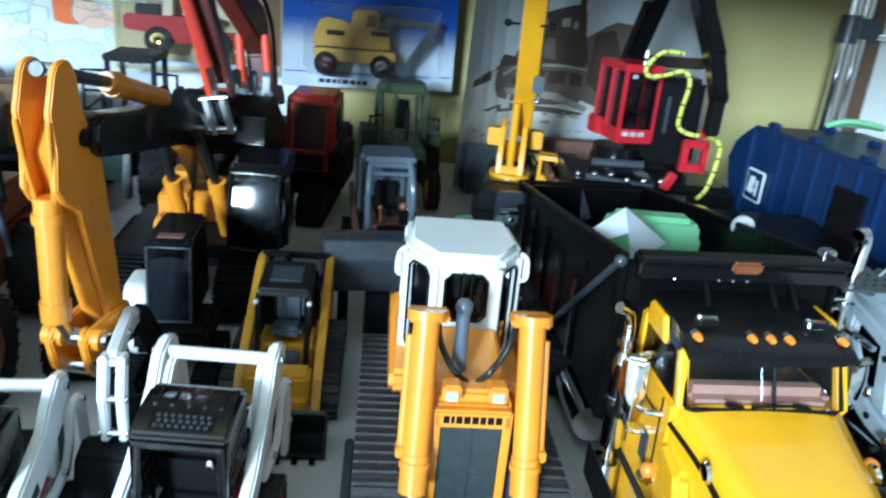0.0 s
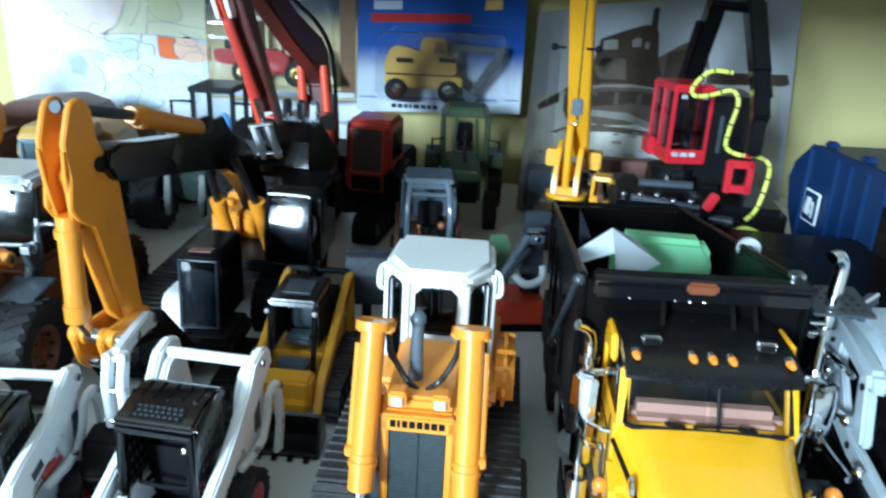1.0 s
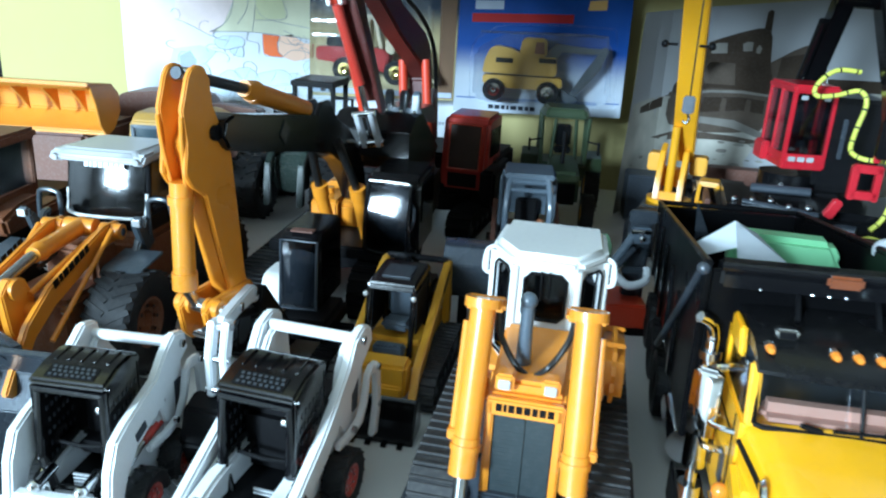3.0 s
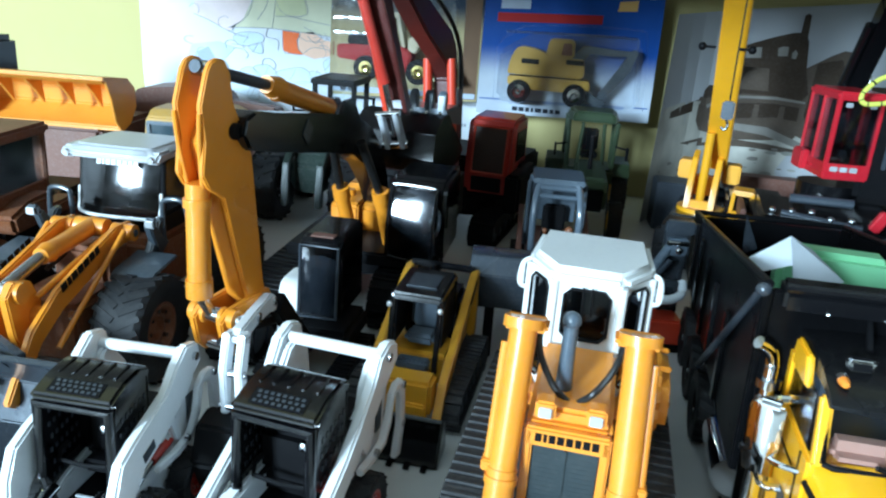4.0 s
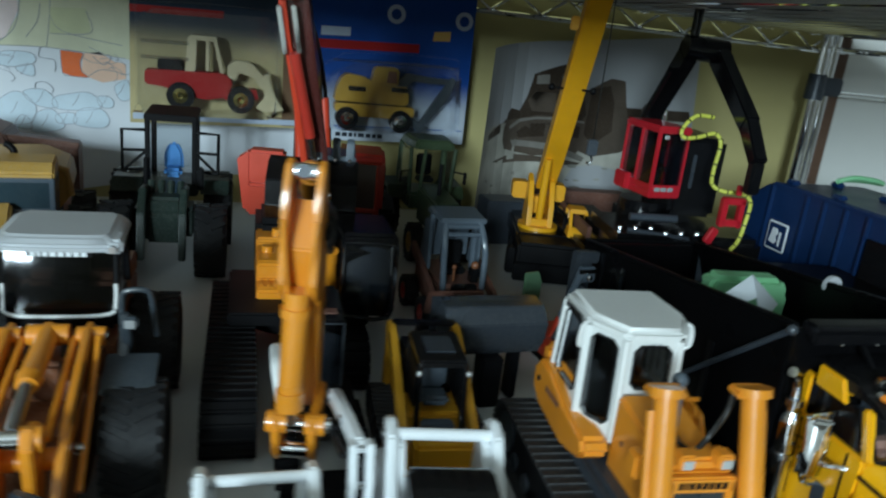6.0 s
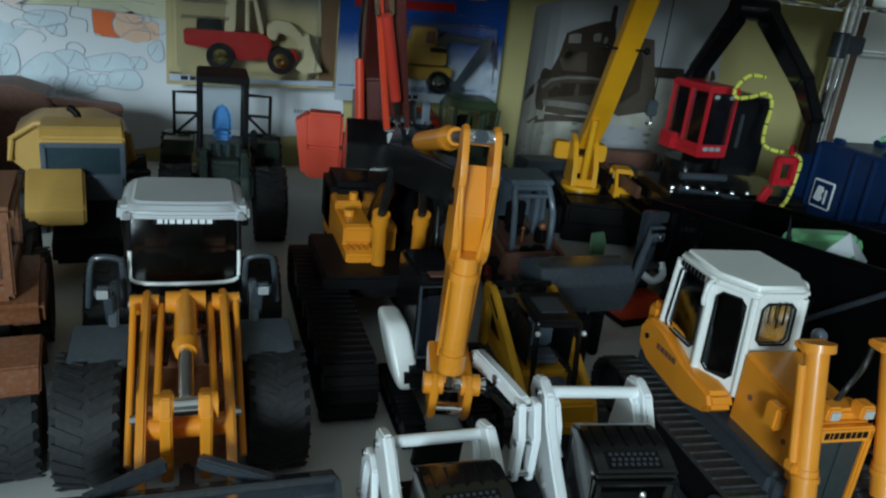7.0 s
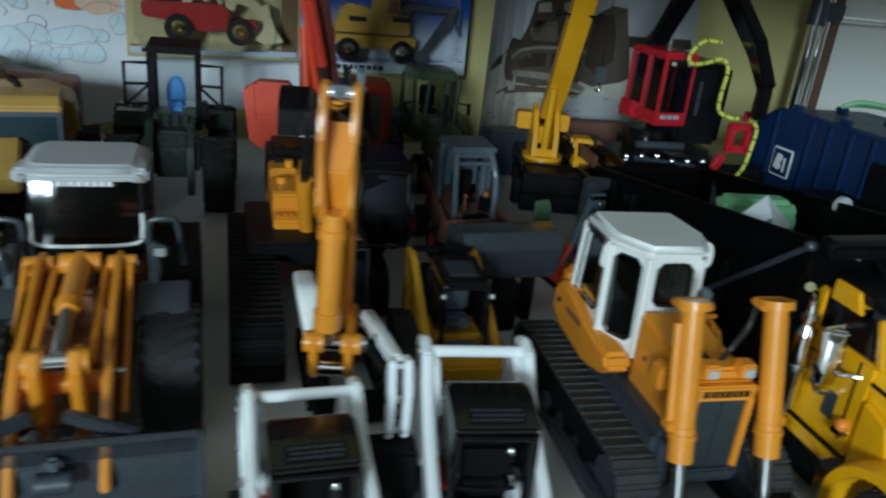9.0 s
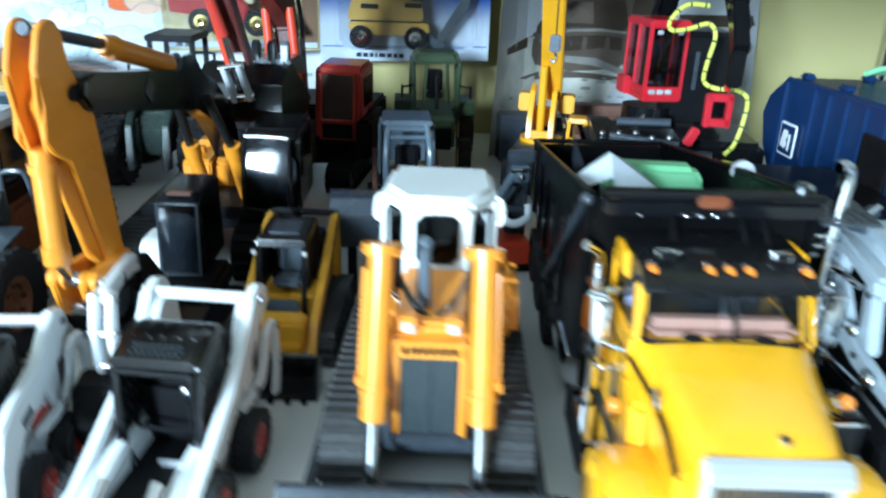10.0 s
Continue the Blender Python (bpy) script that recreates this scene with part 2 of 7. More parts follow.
def frustum(pts, z0, z1, f, c, bev=0.0):
    """A flat polygon at z0 that shrinks by f about c up to z1."""
    bm = bmesh.new()
    A = [bm.verts.new(Vector((x, y, z0)) * S) for x, y in pts]
    B = [bm.verts.new(Vector((c[0] + (x - c[0]) * f, c[1] + (y - c[1]) * f, z1)) * S) for x, y in pts]
    n = len(pts)
    bm.faces.new(A[::-1]); bm.faces.new(B)
    for i in range(n):
        bm.faces.new((A[i], A[(i + 1) % n], B[(i + 1) % n], B[i]))
    bmesh.ops.recalc_face_normals(bm, faces=bm.faces[:])
    if bev:
        bmesh.ops.bevel(bm, geom=bm.edges[:], offset=bev * S, segments=3, affect="EDGES", clamp_overlap=True)
    return bm


def rod(p, q, r, r2=None, n=16):
    p, q = Vector(p) * S, Vector(q) * S
    bm = bmesh.new()
    bmesh.ops.create_cone(bm, cap_ends=True, segments=n, radius1=r * S, radius2=(r if r2 is None else r2) * S, depth=(q - p).length)
    m = Matrix.Translation((p + q) / 2) @ (q - p).to_track_quat("Z", "Y").to_matrix().to_4x4()
    bm.transform(m)
    return bm


def curve_points(pts, k=6):
    """A smooth line through the points."""
    P = [Vector(p) for p in pts]
    out = []
    for i in range(len(P) - 1):
        p0, p1, p2, p3 = P[max(i - 1, 0)], P[i], P[i + 1], P[min(i + 2, len(P) - 1)]
        for j in range(k):
            t = j / k
            out.append(0.5 * (2 * p1 + (p2 - p0) * t + (2 * p0 - 5 * p1 + 4 * p2 - p3) * t * t + (3 * p1 - p0 - 3 * p2 + p3) * t ** 3))
    return out + [P[-1]]


def tube(pts, r, n=8, smooth=6):
    P = curve_points(pts, smooth) if smooth > 1 else [Vector(p) for p in pts]
    bm = bmesh.new()
    rings, ref = [], Vector((0.31, 0.53, 0.79))
    for i, p in enumerate(P):
        d = (P[min(i + 1, len(P) - 1)] - P[max(i - 1, 0)]).normalized()
        u = d.cross(ref).normalized(); w = d.cross(u)
        rings.append([bm.verts.new((p + r * (math.cos(a) * u + math.sin(a) * w)) * S) for a in (2 * math.pi * k / n for k in range(n))])
    for A, B in zip(rings, rings[1:]):
        for k in range(n):
            bm.faces.new((A[k], A[(k + 1) % n], B[(k + 1) % n], B[k]))
    bm.faces.new(rings[0][::-1]); bm.faces.new(rings[-1])
    bmesh.ops.recalc_face_normals(bm, faces=bm.faces[:])
    return bm


def lathe(profile, c, n=32, axis="x"):
    """A ring shape turned about the x axis through c; profile: (radius, along)."""
    bm = bmesh.new()
    rings = []
    for k in range(n):
        a = 2 * math.pi * k / n
        if axis == "x":
            rings.append([bm.verts.new(Vector((c[0] + w, c[1] + r * math.cos(a), c[2] + r * math.sin(a))) * S) for r, w in profile])
        elif axis == "y":
            rings.append([bm.verts.new(Vector((c[0] + r * math.cos(a), c[1] + w, c[2] + r * math.sin(a))) * S) for r, w in profile])
        else:
            rings.append([bm.verts.new(Vector((c[0] + r * math.cos(a), c[1] + r * math.sin(a), c[2] + w)) * S) for r, w in profile])
    for k in range(n):
        A, B = rings[k], rings[(k + 1) % n]
        for i in range(len(profile) - 1):
            bm.faces.new((A[i], A[i + 1], B[i + 1], B[i]))
    bmesh.ops.remove_doubles(bm, verts=bm.verts[:], dist=1e-7)
    bmesh.ops.recalc_face_normals(bm, faces=bm.faces[:])
    return bm


def ball(c, r, n=12):
    bm = bmesh.new()
    bmesh.ops.create_uvsphere(bm, u_segments=n, v_segments=n // 2 + 2, radius=r * S)
    bm.transform(Matrix.Translation(Vector(c) * S))
    return bm


def window_frame(pts, axis, a, b, w):
    """A frame of width w round a polygon, as bars from a to b along the axis."""
    out = []
    n = len(pts)
    cx, cz = sum(p[0] for p in pts) / n, sum(p[1] for p in pts) / n
    inner = []
    for u, v in pts:
        d = math.hypot(u - cx, v - cz)
        f = max(0.0, (d - 1.35 * w) / d)
        inner.append((cx + (u - cx) * f, cz + (v - cz) * f))
    for i in range(n):
        j = (i + 1) % n
        out.append(prism([pts[i], pts[j], inner[j], inner[i]], axis, a, b))
    return out, inner


def beam(p, q, w, h0, h1=None, bev=0.5):
    """A box beam from p to q, w wide across, h0 and h1 deep at its ends."""
    p, q = Vector(p), Vector(q)
    d = (q - p).normalized()
    side = d.cross(Vector((0, 0, 1)))
    side = side.normalized() if side.length > 1e-3 else Vector((1, 0, 0))
    up = side.cross(d)
    bm = bmesh.new()
    ends = [[bm.verts.new((c + side * (a * w / 2) + up * (b * h / 2)) * S) for a, b in ((-1, -1), (1, -1), (1, 1), (-1, 1))] for c, h in ((p, h0), (q, h1 or h0))]
    A, B = ends
    bm.faces.new(A[::-1]); bm.faces.new(B)
    for i in range(4):
        bm.faces.new((A[i], A[(i + 1) % 4], B[(i + 1) % 4], B[i]))
    bmesh.ops.recalc_face_normals(bm, faces=bm.faces[:])
    if bev:
        bmesh.ops.bevel(bm, geom=bm.edges[:], offset=bev * S, segments=2, affect="EDGES", clamp_overlap=True)
    return bm


def bowed(x0, x1, low, high, bow_h, bow_v, thick=0.5, n=10):
    """A pane between x0 and x1 from low to high (y, z), bulging forward both ways."""
    bm = bmesh.new()
    g = []
    for j in range(n + 1):
        v = j / n
        row = []
        for i in range(n + 1):
            u = i / n
            out = bow_h * (1 - (2 * u - 1) ** 2) + bow_v * (1 - (2 * v - 1) ** 2)
            row.append(bm.verts.new(Vector((x0 + (x1 - x0) * u, low[0] + (high[0] - low[0]) * v - out, low[1] + (high[1] - low[1]) * v)) * S))
        g.append(row)
    for j in range(n):
        for i in range(n):
            bm.faces.new((g[j][i], g[j][i + 1], g[j + 1][i + 1], g[j + 1][i]))
    bmesh.ops.recalc_face_normals(bm, faces=bm.faces[:])
    bmesh.ops.solidify(bm, geom=bm.faces[:], thickness=thick * S)
    return bm


def mesh_of(bms):
    me = bpy.data.meshes.new("m")
    if not isinstance(bms, (list, tuple)):
        bms = [bms]
    whole = bms[0]
    for other in bms[1:]:
        tmp = bpy.data.meshes.new("t")
        other.to_mesh(tmp); other.free()
        whole.from_mesh(tmp)
        bpy.data.meshes.remove(tmp)
    whole.to_mesh(me)
    whole.free()
    me.polygons.foreach_set("use_smooth", [True] * len(me.polygons))
    me.set_sharp_from_angle(angle=radians(32))
    return me


def part(name, bms, material, parent, label="", shadow=True):
    """One mesh object under a thing or under a part."""
    me = mesh_of(bms)
    me.materials.append(material)
    ob = new(name, me)
    ob.parent = parent
    if label:
        tagged(ob, label)
    if material in (TINT, CLEAR, BLISTER, SMOKE):
        ob.visible_shadow = False
    return ob


def each(name, bms, material, parent, label=""):
    """The same small part several times over, one mesh object each."""
    return [part(name, b, material, parent, label) for b in bms]


def thing(name, x, y, z=0.0, rz=0.0, label="", category="", group=""):
    ob = new(name)
    ob.empty_display_size = 0.01
    ob.matrix_basis = pose(x * S, y * S, z * S, 0, 0, rz)
    return tagged(ob, label, category, group)


def solid(name, bms, material, label="", category="", kind="", group=""):
    me = mesh_of(bms)
    me.materials.append(material)
    return tagged(new(name, me), label, category, group, kind)




def tyre(parent, c, R, W, rim_mat, lugs=18, r_in=0.55, name="wheel", lug=0.07):
    """A wheel: the tyre with chevron lugs, a rim and a hub under it."""
    h = W / 2
    prof = [(R * r_in, -h * 0.8), (R * 0.75, -h), (R * 0.93, -h * 0.95), (R, -h * 0.75), (R, h * 0.75), (R * 0.93, h * 0.95), (R * 0.75, h), (R * r_in, h * 0.8), (R * r_in, -h * 0.8)]
    bms = []
    for k in range(lugs):
        for s in (-1, 1):
            a = 360 * (k + (0.5 if s > 0 else 0)) / lugs
            b = box(0, 0, 0, h * 0.95, R * 0.10, R * lug, rz=28 * s)
            b.transform(pose(s * h * 0.5 * S, 0, R * 1.0 * S))
            b.transform(pose(c[0] * S, c[1] * S, c[2] * S, a, 0, 0))
            bms.append(b)
    t = part(name, lathe(prof, c, 40), RUBBER, parent)
    tagged(part("tread", bms, RUBBER, t), kind="stuff")
    rp = [(0.0, -h * 0.35), (R * 0.2, -h * 0.35), (R * 0.24, -h * 0.6), (R * r_in * 0.75, -h * 0.5), (R * r_in * 0.9, -h * 0.82), (R * r_in, -h * 0.82), (R * r_in, h * 0.82), (R * r_in * 0.9, h * 0.82), (R * r_in * 0.75, h * 0.5), (R * 0.24, h * 0.6), (R * 0.2, h * 0.35), (0.0, h * 0.35)]
    rim = part("rim", lathe(rp, c, 28), rim_mat, t)
    bolts = [rod((c[0] + s * h * 0.5, c[1] + R * 0.33 * math.cos(a), c[2] + R * 0.33 * math.sin(a)), (c[0] + s * h * 0.72, c[1] + R * 0.33 * math.cos(a), c[2] + R * 0.33 * math.sin(a)), R * 0.04, n=6) for s in (-1, 1) for a in (math.pi * k / 4 for k in range(8))]
    tagged(part("wheel_nut", bolts, STEEL, t), kind="stuff")
    return t


def oval(L, H, n=10):
    """Points of a track's loop in (y, z) from its middle."""
    r = H / 2
    pts = []
    for k in range(n + 1):
        a = -math.pi / 2 + math.pi * k / n
        pts.append((L / 2 - r + r * math.cos(a), r + r * math.sin(a)))
    for k in range(n + 1):
        a = math.pi / 2 + math.pi * k / n
        pts.append((-L / 2 + r + r * math.cos(a), r + r * math.sin(a)))
    return pts


def crawler(parent, cx, cy, W, L, H, material, shoes=True, pitch=4.2):
    """A crawler track: side frame with rollers, belt, and its shoes."""
    fr = oval(L - 5, H - 5)
    part("track_frame", [prism([(cy + y, z + 2.5) for y, z in fr], "x", cx - W * 0.3, cx + W * 0.3)], MATTB, parent)
    each("idler", [rod((cx - W * 0.36, cy + y, H * 0.5), (cx + W * 0.36, cy + y, H * 0.5), H * 0.34, n=20) for y in (-L / 2 + H / 2, L / 2 - H / 2)], DKGREY, parent)
    each("roller", [rod((cx - W * 0.36, cy + y, H * 0.24), (cx + W * 0.36, cy + y, H * 0.24), H * 0.15, n=14) for y in np.linspace(-L / 2 + H, L / 2 - H, 5)], DKGREY, parent)
    pts = oval(L, H, 12)
    bm = bmesh.new()
    inner = oval(L - 3, H - 3, 12)
    A = [[bm.verts.new(Vector((cx + s * W / 2, cy + y, z + off)) * S) for y, z in q] for q, off in ((pts, 0), (inner, 1.5)) for s in (-1, 1)]
    n = len(pts)
    for i in range(n):
        j = (i + 1) % n
        bm.faces.new((A[0][i], A[0][j], A[1][j], A[1][i])); bm.faces.new((A[2][i], A[3][i], A[3][j], A[2][j]))
        bm.faces.new((A[0][i], A[2][i], A[2][j], A[0][j])); bm.faces.new((A[1][i], A[1][j], A[3][j], A[3][i]))
    bmesh.ops.recalc_face_normals(bm, faces=bm.faces[:])
    belt = part("track_belt", bm, material, parent)
    loop = [Vector((0, y, z)) for y, z in pts] + [Vector((0, *pts[0]))]
    total = sum((b - a).length for a, b in zip(loop, loop[1:]))
    count = int(total / pitch)
    spots = []
    for k in range(count):
        want, acc = total * k / count, 0.0
        for a, b in zip(loop, loop[1:]):
            d = (b - a).length
            if d > 0 and acc + d >= want:
                f = (want - acc) / d
                p = a + (b - a) * f
                t = (b - a) / d
                spots.append((p, t))
                break
            acc += d
    shoe = prism([(-pitch * 0.44, 0.0), (pitch * 0.44, 0.0), (pitch * 0.44, 0.5), (-pitch * 0.12, 0.5), (-pitch * 0.22, 0.95), (-pitch * 0.40, 0.95), (-pitch * 0.44, 0.5)], "x", -W / 2 - 0.4, W / 2 + 0.4)
    mes = []
    if shoes:
        me = mesh_of(shoe)
        me.materials.append(material)
    for p, t in spots:
        ang = math.degrees(math.atan2(t.z, t.y))
        m = pose(cx * S, (cy + p.y) * S, p.z * S, ang + 180, 0, 0)
        if shoes:
            ob = new("track_shoe", me)
            ob.parent = belt
            ob.matrix_basis = m
        else:
            b = shoe.copy(); b.transform(m); mes.append(b)
    if not shoes:
        shoe.free()
        tagged(part("track_shoe", mes, material, belt), kind="stuff")
    return belt


def bars(parent, m, widths, h, material, gap=0.6, name="lettering"):
    """Unreadable or brand lettering as plain bars, one mark of print."""
    x, out = -sum(widths) / 2 - gap * (len(widths) - 1) / 2, []
    for w in widths:
        out.append(box(x + w / 2, 0, 0, w, h, 0.16)); x += w + gap
    ob = part(name, out, material, parent)
    mm = m.copy(); mm.translation = mm.translation * S
    ob.matrix_basis = mm
    return tagged(ob, kind="stuff")


# ---- the place ----
def structure():
    solid("floor", box(0, 240, -6, 1300, 860, 12, 1.0), LINER, "light grey shelf liner under the model machines", "shelf", "structure")
    solid("wall_north", box(-880, 642, 450, 2660, 20, 2920), WALLY, "pale yellow painted wall behind the shelf", "wall", "structure")
    solid("wall_north_white", box(1205, 647, 450, 1510, 20, 2920), WALLW, "white wall panel beside the wooden post", "wall", "structure")
    # unseen room shell, added to enclose the shelf and bounce the window's light
    solid("wall_east", box(1960, -900, 450, 20, 3160, 2920), ROOMW, "unseen grey side wall added to close the room", "wall", "structure")
    solid("wall_west", box(-2210, -900, 450, 20, 3160, 2920), ROOMW, "unseen grey side wall added to close the room", "wall", "structure")
    # the wall behind the camera, round the window
    y = -2490
    solid("wall_south", [box(-1925, y, 450, 550, 20, 2920), box(430, y, 450, 3040, 20, 2920), box(-1370, y, -320, 560, 20, 1380), box(-1370, y, 1490, 560, 20, 840)], ROOMW, "unseen grey wall added round a window", "wall", "structure")
    solid("ceiling", box(-125, -900, 1920, 4170, 3160, 20), WHITEC, "unseen white ceiling added to bounce light", "ceiling", "structure")
    solid("room_floor", box(-125, -900, -1000, 4170, 3160, 20), BROWN, "unseen dark brown floor added to close the room", "floor", "structure")
    post = thing("corner_post", 0, 0, 0, 0, "dark brown wooden post beside the wire shelf", "post")
    post["kind"] = "structure"
    part("post", box(458, 628, 100, 15, 24, 1000, 1.0), BROWN, post)
    # chrome wire shelving
    rack = thing("wire_rack", 0, 0, 0, 0, "chrome wire shelving unit with round posts", "shelving")
    for x, y in ((414, 590), (432, 600)):
        pole = part("pole", [rod((x, y, -10), (x, y, 420), 5.2, n=24)] + [lathe([(5.2, z), (5.0, z + 0.6), (5.2, z + 1.2)], (x, y, 0), 20, "z") for z in range(20, 400, 25)], CHROME, rack)
    part("clamp", [rod((414, 590, 128), (414, 590, 150), 8.2, 7.4, 20), box(428, 592, 140, 26, 10, 16, 1.5)], DKGREY, rack)
    z = 176
    part("back_rail", [tube([(-370, 621, z + 12), (460, 621, z + 12)], 2.6, smooth=1), tube([(-370, 618, z - 6), (460, 618, z - 6)], 2.2, smooth=1)], CHROME, rack)
    zig = [(-370 + 22 * k, 618, z + (10 if k % 2 else -4)) for k in range(38)]
    part("truss_wire", tube(zig, 1.5, 6, smooth=1), CHROME, rack)
    part("side_rail", [tube([(436, 618, z - 4), (436, 60, z - 4)], 2.4, smooth=1), tube([(436, 618, z + 12), (436, 60, z + 12)], 2.4, smooth=1), tube([(440, 606, 134), (640, 606, 134)], 2.6, smooth=1)], CHROME, rack)
    # unseen solid deck, added and sized to shade the upper wall from the window
    solid("shade_deck", box(45, 430, z + 12, 830, 378, 4, 0.8), LINER, "unseen grey liner added on the wire shelf above to shade the wall", "shelf", "structure")
    deck = rod((0, 0, -188), (0, 0, 188), 1.3, n=6)
    me = mesh_of(deck); me.materials.append(CHROME)
    for k in range(33):
        ob = new("deck_wire", me)
        ob.parent = rack
        ob.matrix_basis = pose((-362 + 25 * k) * S, 430 * S, (z + 8) * S, 90, 0, 0)


def sheet(pts, axis_y, name, material, parent, d=0.35):
    """A flat patch of print in the wall's plane: (x, z) points."""
    return part(name, prism(pts, "y", axis_y - d, axis_y), material, parent)


# ---- the crawler dozer ----
def dozer():
    d = thing("crawler_dozer", 51.2, 218.2, 0, -3.3, "yellow-orange crawler dozer model with white cab on the shelf", "bulldozer")
    for s in (-1, 1):
        crawler(d, s * 22.4, 0, 13, 100, 23, TRACKG)
    part("hull", [box(0, 0, 20, 32, 84, 20, 2)], DKGREY, d)
    # hood with sloping top and the grille frame
    hood = part("hood", [prism([(-43, 20), (-45, 48.6), (-43.5, 50.4), (-26, 52), (-10, 54.5), (-10, 24)], "x", -10, 10, 1.2),
                         box(0, -40, 51, 13, 7, 4, 1)], ORANGE, d)
    part("grille", [box(0, -45.3, 32.4, 15.6, 1.2, 23.5, 0.3)] + [box(0, -45.8, 21.6 + 1.25 * k, 15.0, 0.3, 0.7) for k in range(18)] + [box(0, -46.1, 32.4, 0.6, 0.7, 23)], GRILLE, hood, "dark grey ribbed radiator grille")
    part("grille_frame", [box(-9.0, -45.6, 33.4, 2.2, 2.6, 30, 0.5), box(9.0, -45.6, 33.4, 2.2, 2.6, 30, 0.5), box(0, -45.6, 46.6, 20.2, 2.6, 5.0, 0.6)], ORANGE, hood)
    bars(hood, pose(0, -47.0, 46.7, 90, 0, 0), [1.5, 0.8, 1.5, 1.6, 1.6, 1.4, 1.6, 1.6], 2.1, MATTB, 0.45)
    part("front_bar", [box(0, -46, 19.5, 20, 4, 3.2, 0.6)], STEELG, d)
    for s in (-1, 1):
        lamp = part("headlamp", [box(s * 5.8, -44.0, 53.4, 4.8, 5, 4.6, 0.6)], ORANGE, hood)
        part("lamp_lens", [box(s * 5.8, -46.8, 53.2, 3.0, 0.8, 2.6, 0.2)], LAMPGL, lamp)
        part("hood_side_bolt", [rod((s * 9.8, -36, 37.4), (s * 10.4, -36, 37.4), 0.9), rod((s * 9.8, -18, 41.5), (s * 10.4, -18, 41.5), 0.9)], BRICKBR, hood)
    # side bodies: tanks beside and behind the cab
    for s in (-1, 1):
        part("side_tank", [prism([(-14, 35), (-11, 39), (6, 41), (22, 46), (33, 46), (37, 41), (36, 33), (28, 29), (4, 27), (-10, 31)], "x", s * 11, s * 20.5, 1.4)], ORANGE, d)
        part("tank_cap", [rod((s * 20.4, 30, 39), (s * 21.2, 30, 39), 1.0, n=12)], MATTB, d)
    fuel = part("fuel_tank", [prism([(-8, 30), (-9.4, 38), (-5, 45), (4, 47), (16, 47), (22, 43), (23, 33), (18, 29)], "x", 19.6, 26, 2.6)], ORANGE, d)
    each("tank_strap", [box(23, y, 46.4 if y < 10 else 46.2, 6, 1.4, 1.6, 0.4) for y in (1, 14)], ORANGE, fuel)
    each("tank_bolt", [rod((25.8, y, z), (26.5, y, z), 0.8, n=10) for y, z in ((-4, 38), (6, 41), (17, 39))], BRICKBR, fuel)
    part("rear_tank", [box(0, 36, 40, 34, 8, 20, 2.0)], ORANGE, d)
    bars(d, pose(-20.8, 16, 39, 90, 0, -90), [2, 2.4, 2.2, 1.4, 2.4], 2.0, BRICKBR)
    # cab: six-sided in plan, frames and panes
    plan = [(-9.2, -7.5), (9.2, -7.5), (17, 5), (16, 27), (-16, 27), (-17, 5)]
    low = [(-9.2, -9.5), (9.2, -9.5), (17, 4), (16.5, 30), (-16.5, 30), (-17, 4)]
    cab = part("cab", [prism(low, "z", 36, 39.5, 0.6)], WHITE, d, "white cab with smoked windows")
    zb, zt = 39.0, 71.5
    sill = [54, 40, 44, 46, 44, 40]
    for i in range(6):
        j = (i + 1) % 6
        a, b, at, bt = Vector(low[i]), Vector(low[j]), Vector(plan[i]), Vector(plan[j])
        z0 = sill[i]
        side = (b - a).normalized()
        inset = 2.5 if i in (1, 5) else 3.0

        def corner(end, up, m):
            base, top = (a, at) if end == 0 else (b, bt)
            f = (up - zb) / (zt - zb)
            p = base.lerp(top, f) + side * (m if end == 0 else -m)
            return Vector((p.x, p.y, up)) * S

        outer = [corner(0, zb - 2, 0), corner(1, zb - 2, 0), corner(1, zt, 0), corner(0, zt, 0)]
        inner = [corner(0, z0 + 1.6, inset), corner(1, z0 + 1.6, inset), corner(1, zt - 1.7, inset), corner(0, zt - 1.7, inset)]

        def cut(poly, m):
            out = []
            for k, v in enumerate(poly):
                for w in (poly[k - 1], poly[(k + 1) % 4]):
                    out.append(v + (w - v).normalized() * m * S)
            return out

        outer, inner = cut(outer, 0.3), cut(inner, 1.8)
        bm = bmesh.new()
        vo, vi = [bm.verts.new(v) for v in outer], [bm.verts.new(v) for v in inner]
        for k in range(8):
            bm.faces.new((vo[k], vo[(k + 1) % 8], vi[(k + 1) % 8], vi[k]))
        bmesh.ops.recalc_face_normals(bm, faces=bm.faces[:])
        bmesh.ops.solidify(bm, geom=bm.faces[:], thickness=1.3 * S)
        part("cab_panel", bm, WHITE, cab)
        part("cab_post", [rod((*a, zb - 2), (*at, zt), 1.3, 1.3, 10)], WHITE, cab)
        bm = bmesh.new()
        n = Vector((side.y, -side.x, 0)) * 0.35 * S
        bm.faces.new([bm.verts.new(v - n) for v in inner])
        bmesh.ops.solidify(bm, geom=bm.faces[:], thickness=0.5 * S)
        pane = part("window", bm, SMOKE, cab)
        part("gasket", [tube([tuple((v + n * 1.6) / S) for v in inner + inner[:1]], 0.42, 6, 1)], MATTB, pane)
    roof = [(-10, -9.5), (10, -9.5), (18, 4), (16.8, 28.5), (-16.8, 28.5), (-18, 4)]
    part("roof", [frustum(roof, 70.8, 75.6, 0.955, (0, 11), 1.9)], WHITE, cab)
    part("seat", [box(0, 12, 52, 12, 10, 3, 1), box(0, 17, 59, 12, 3, 14, 1.2), box(0, -2, 52, 12, 4, 8, 1)], MATTB, cab)
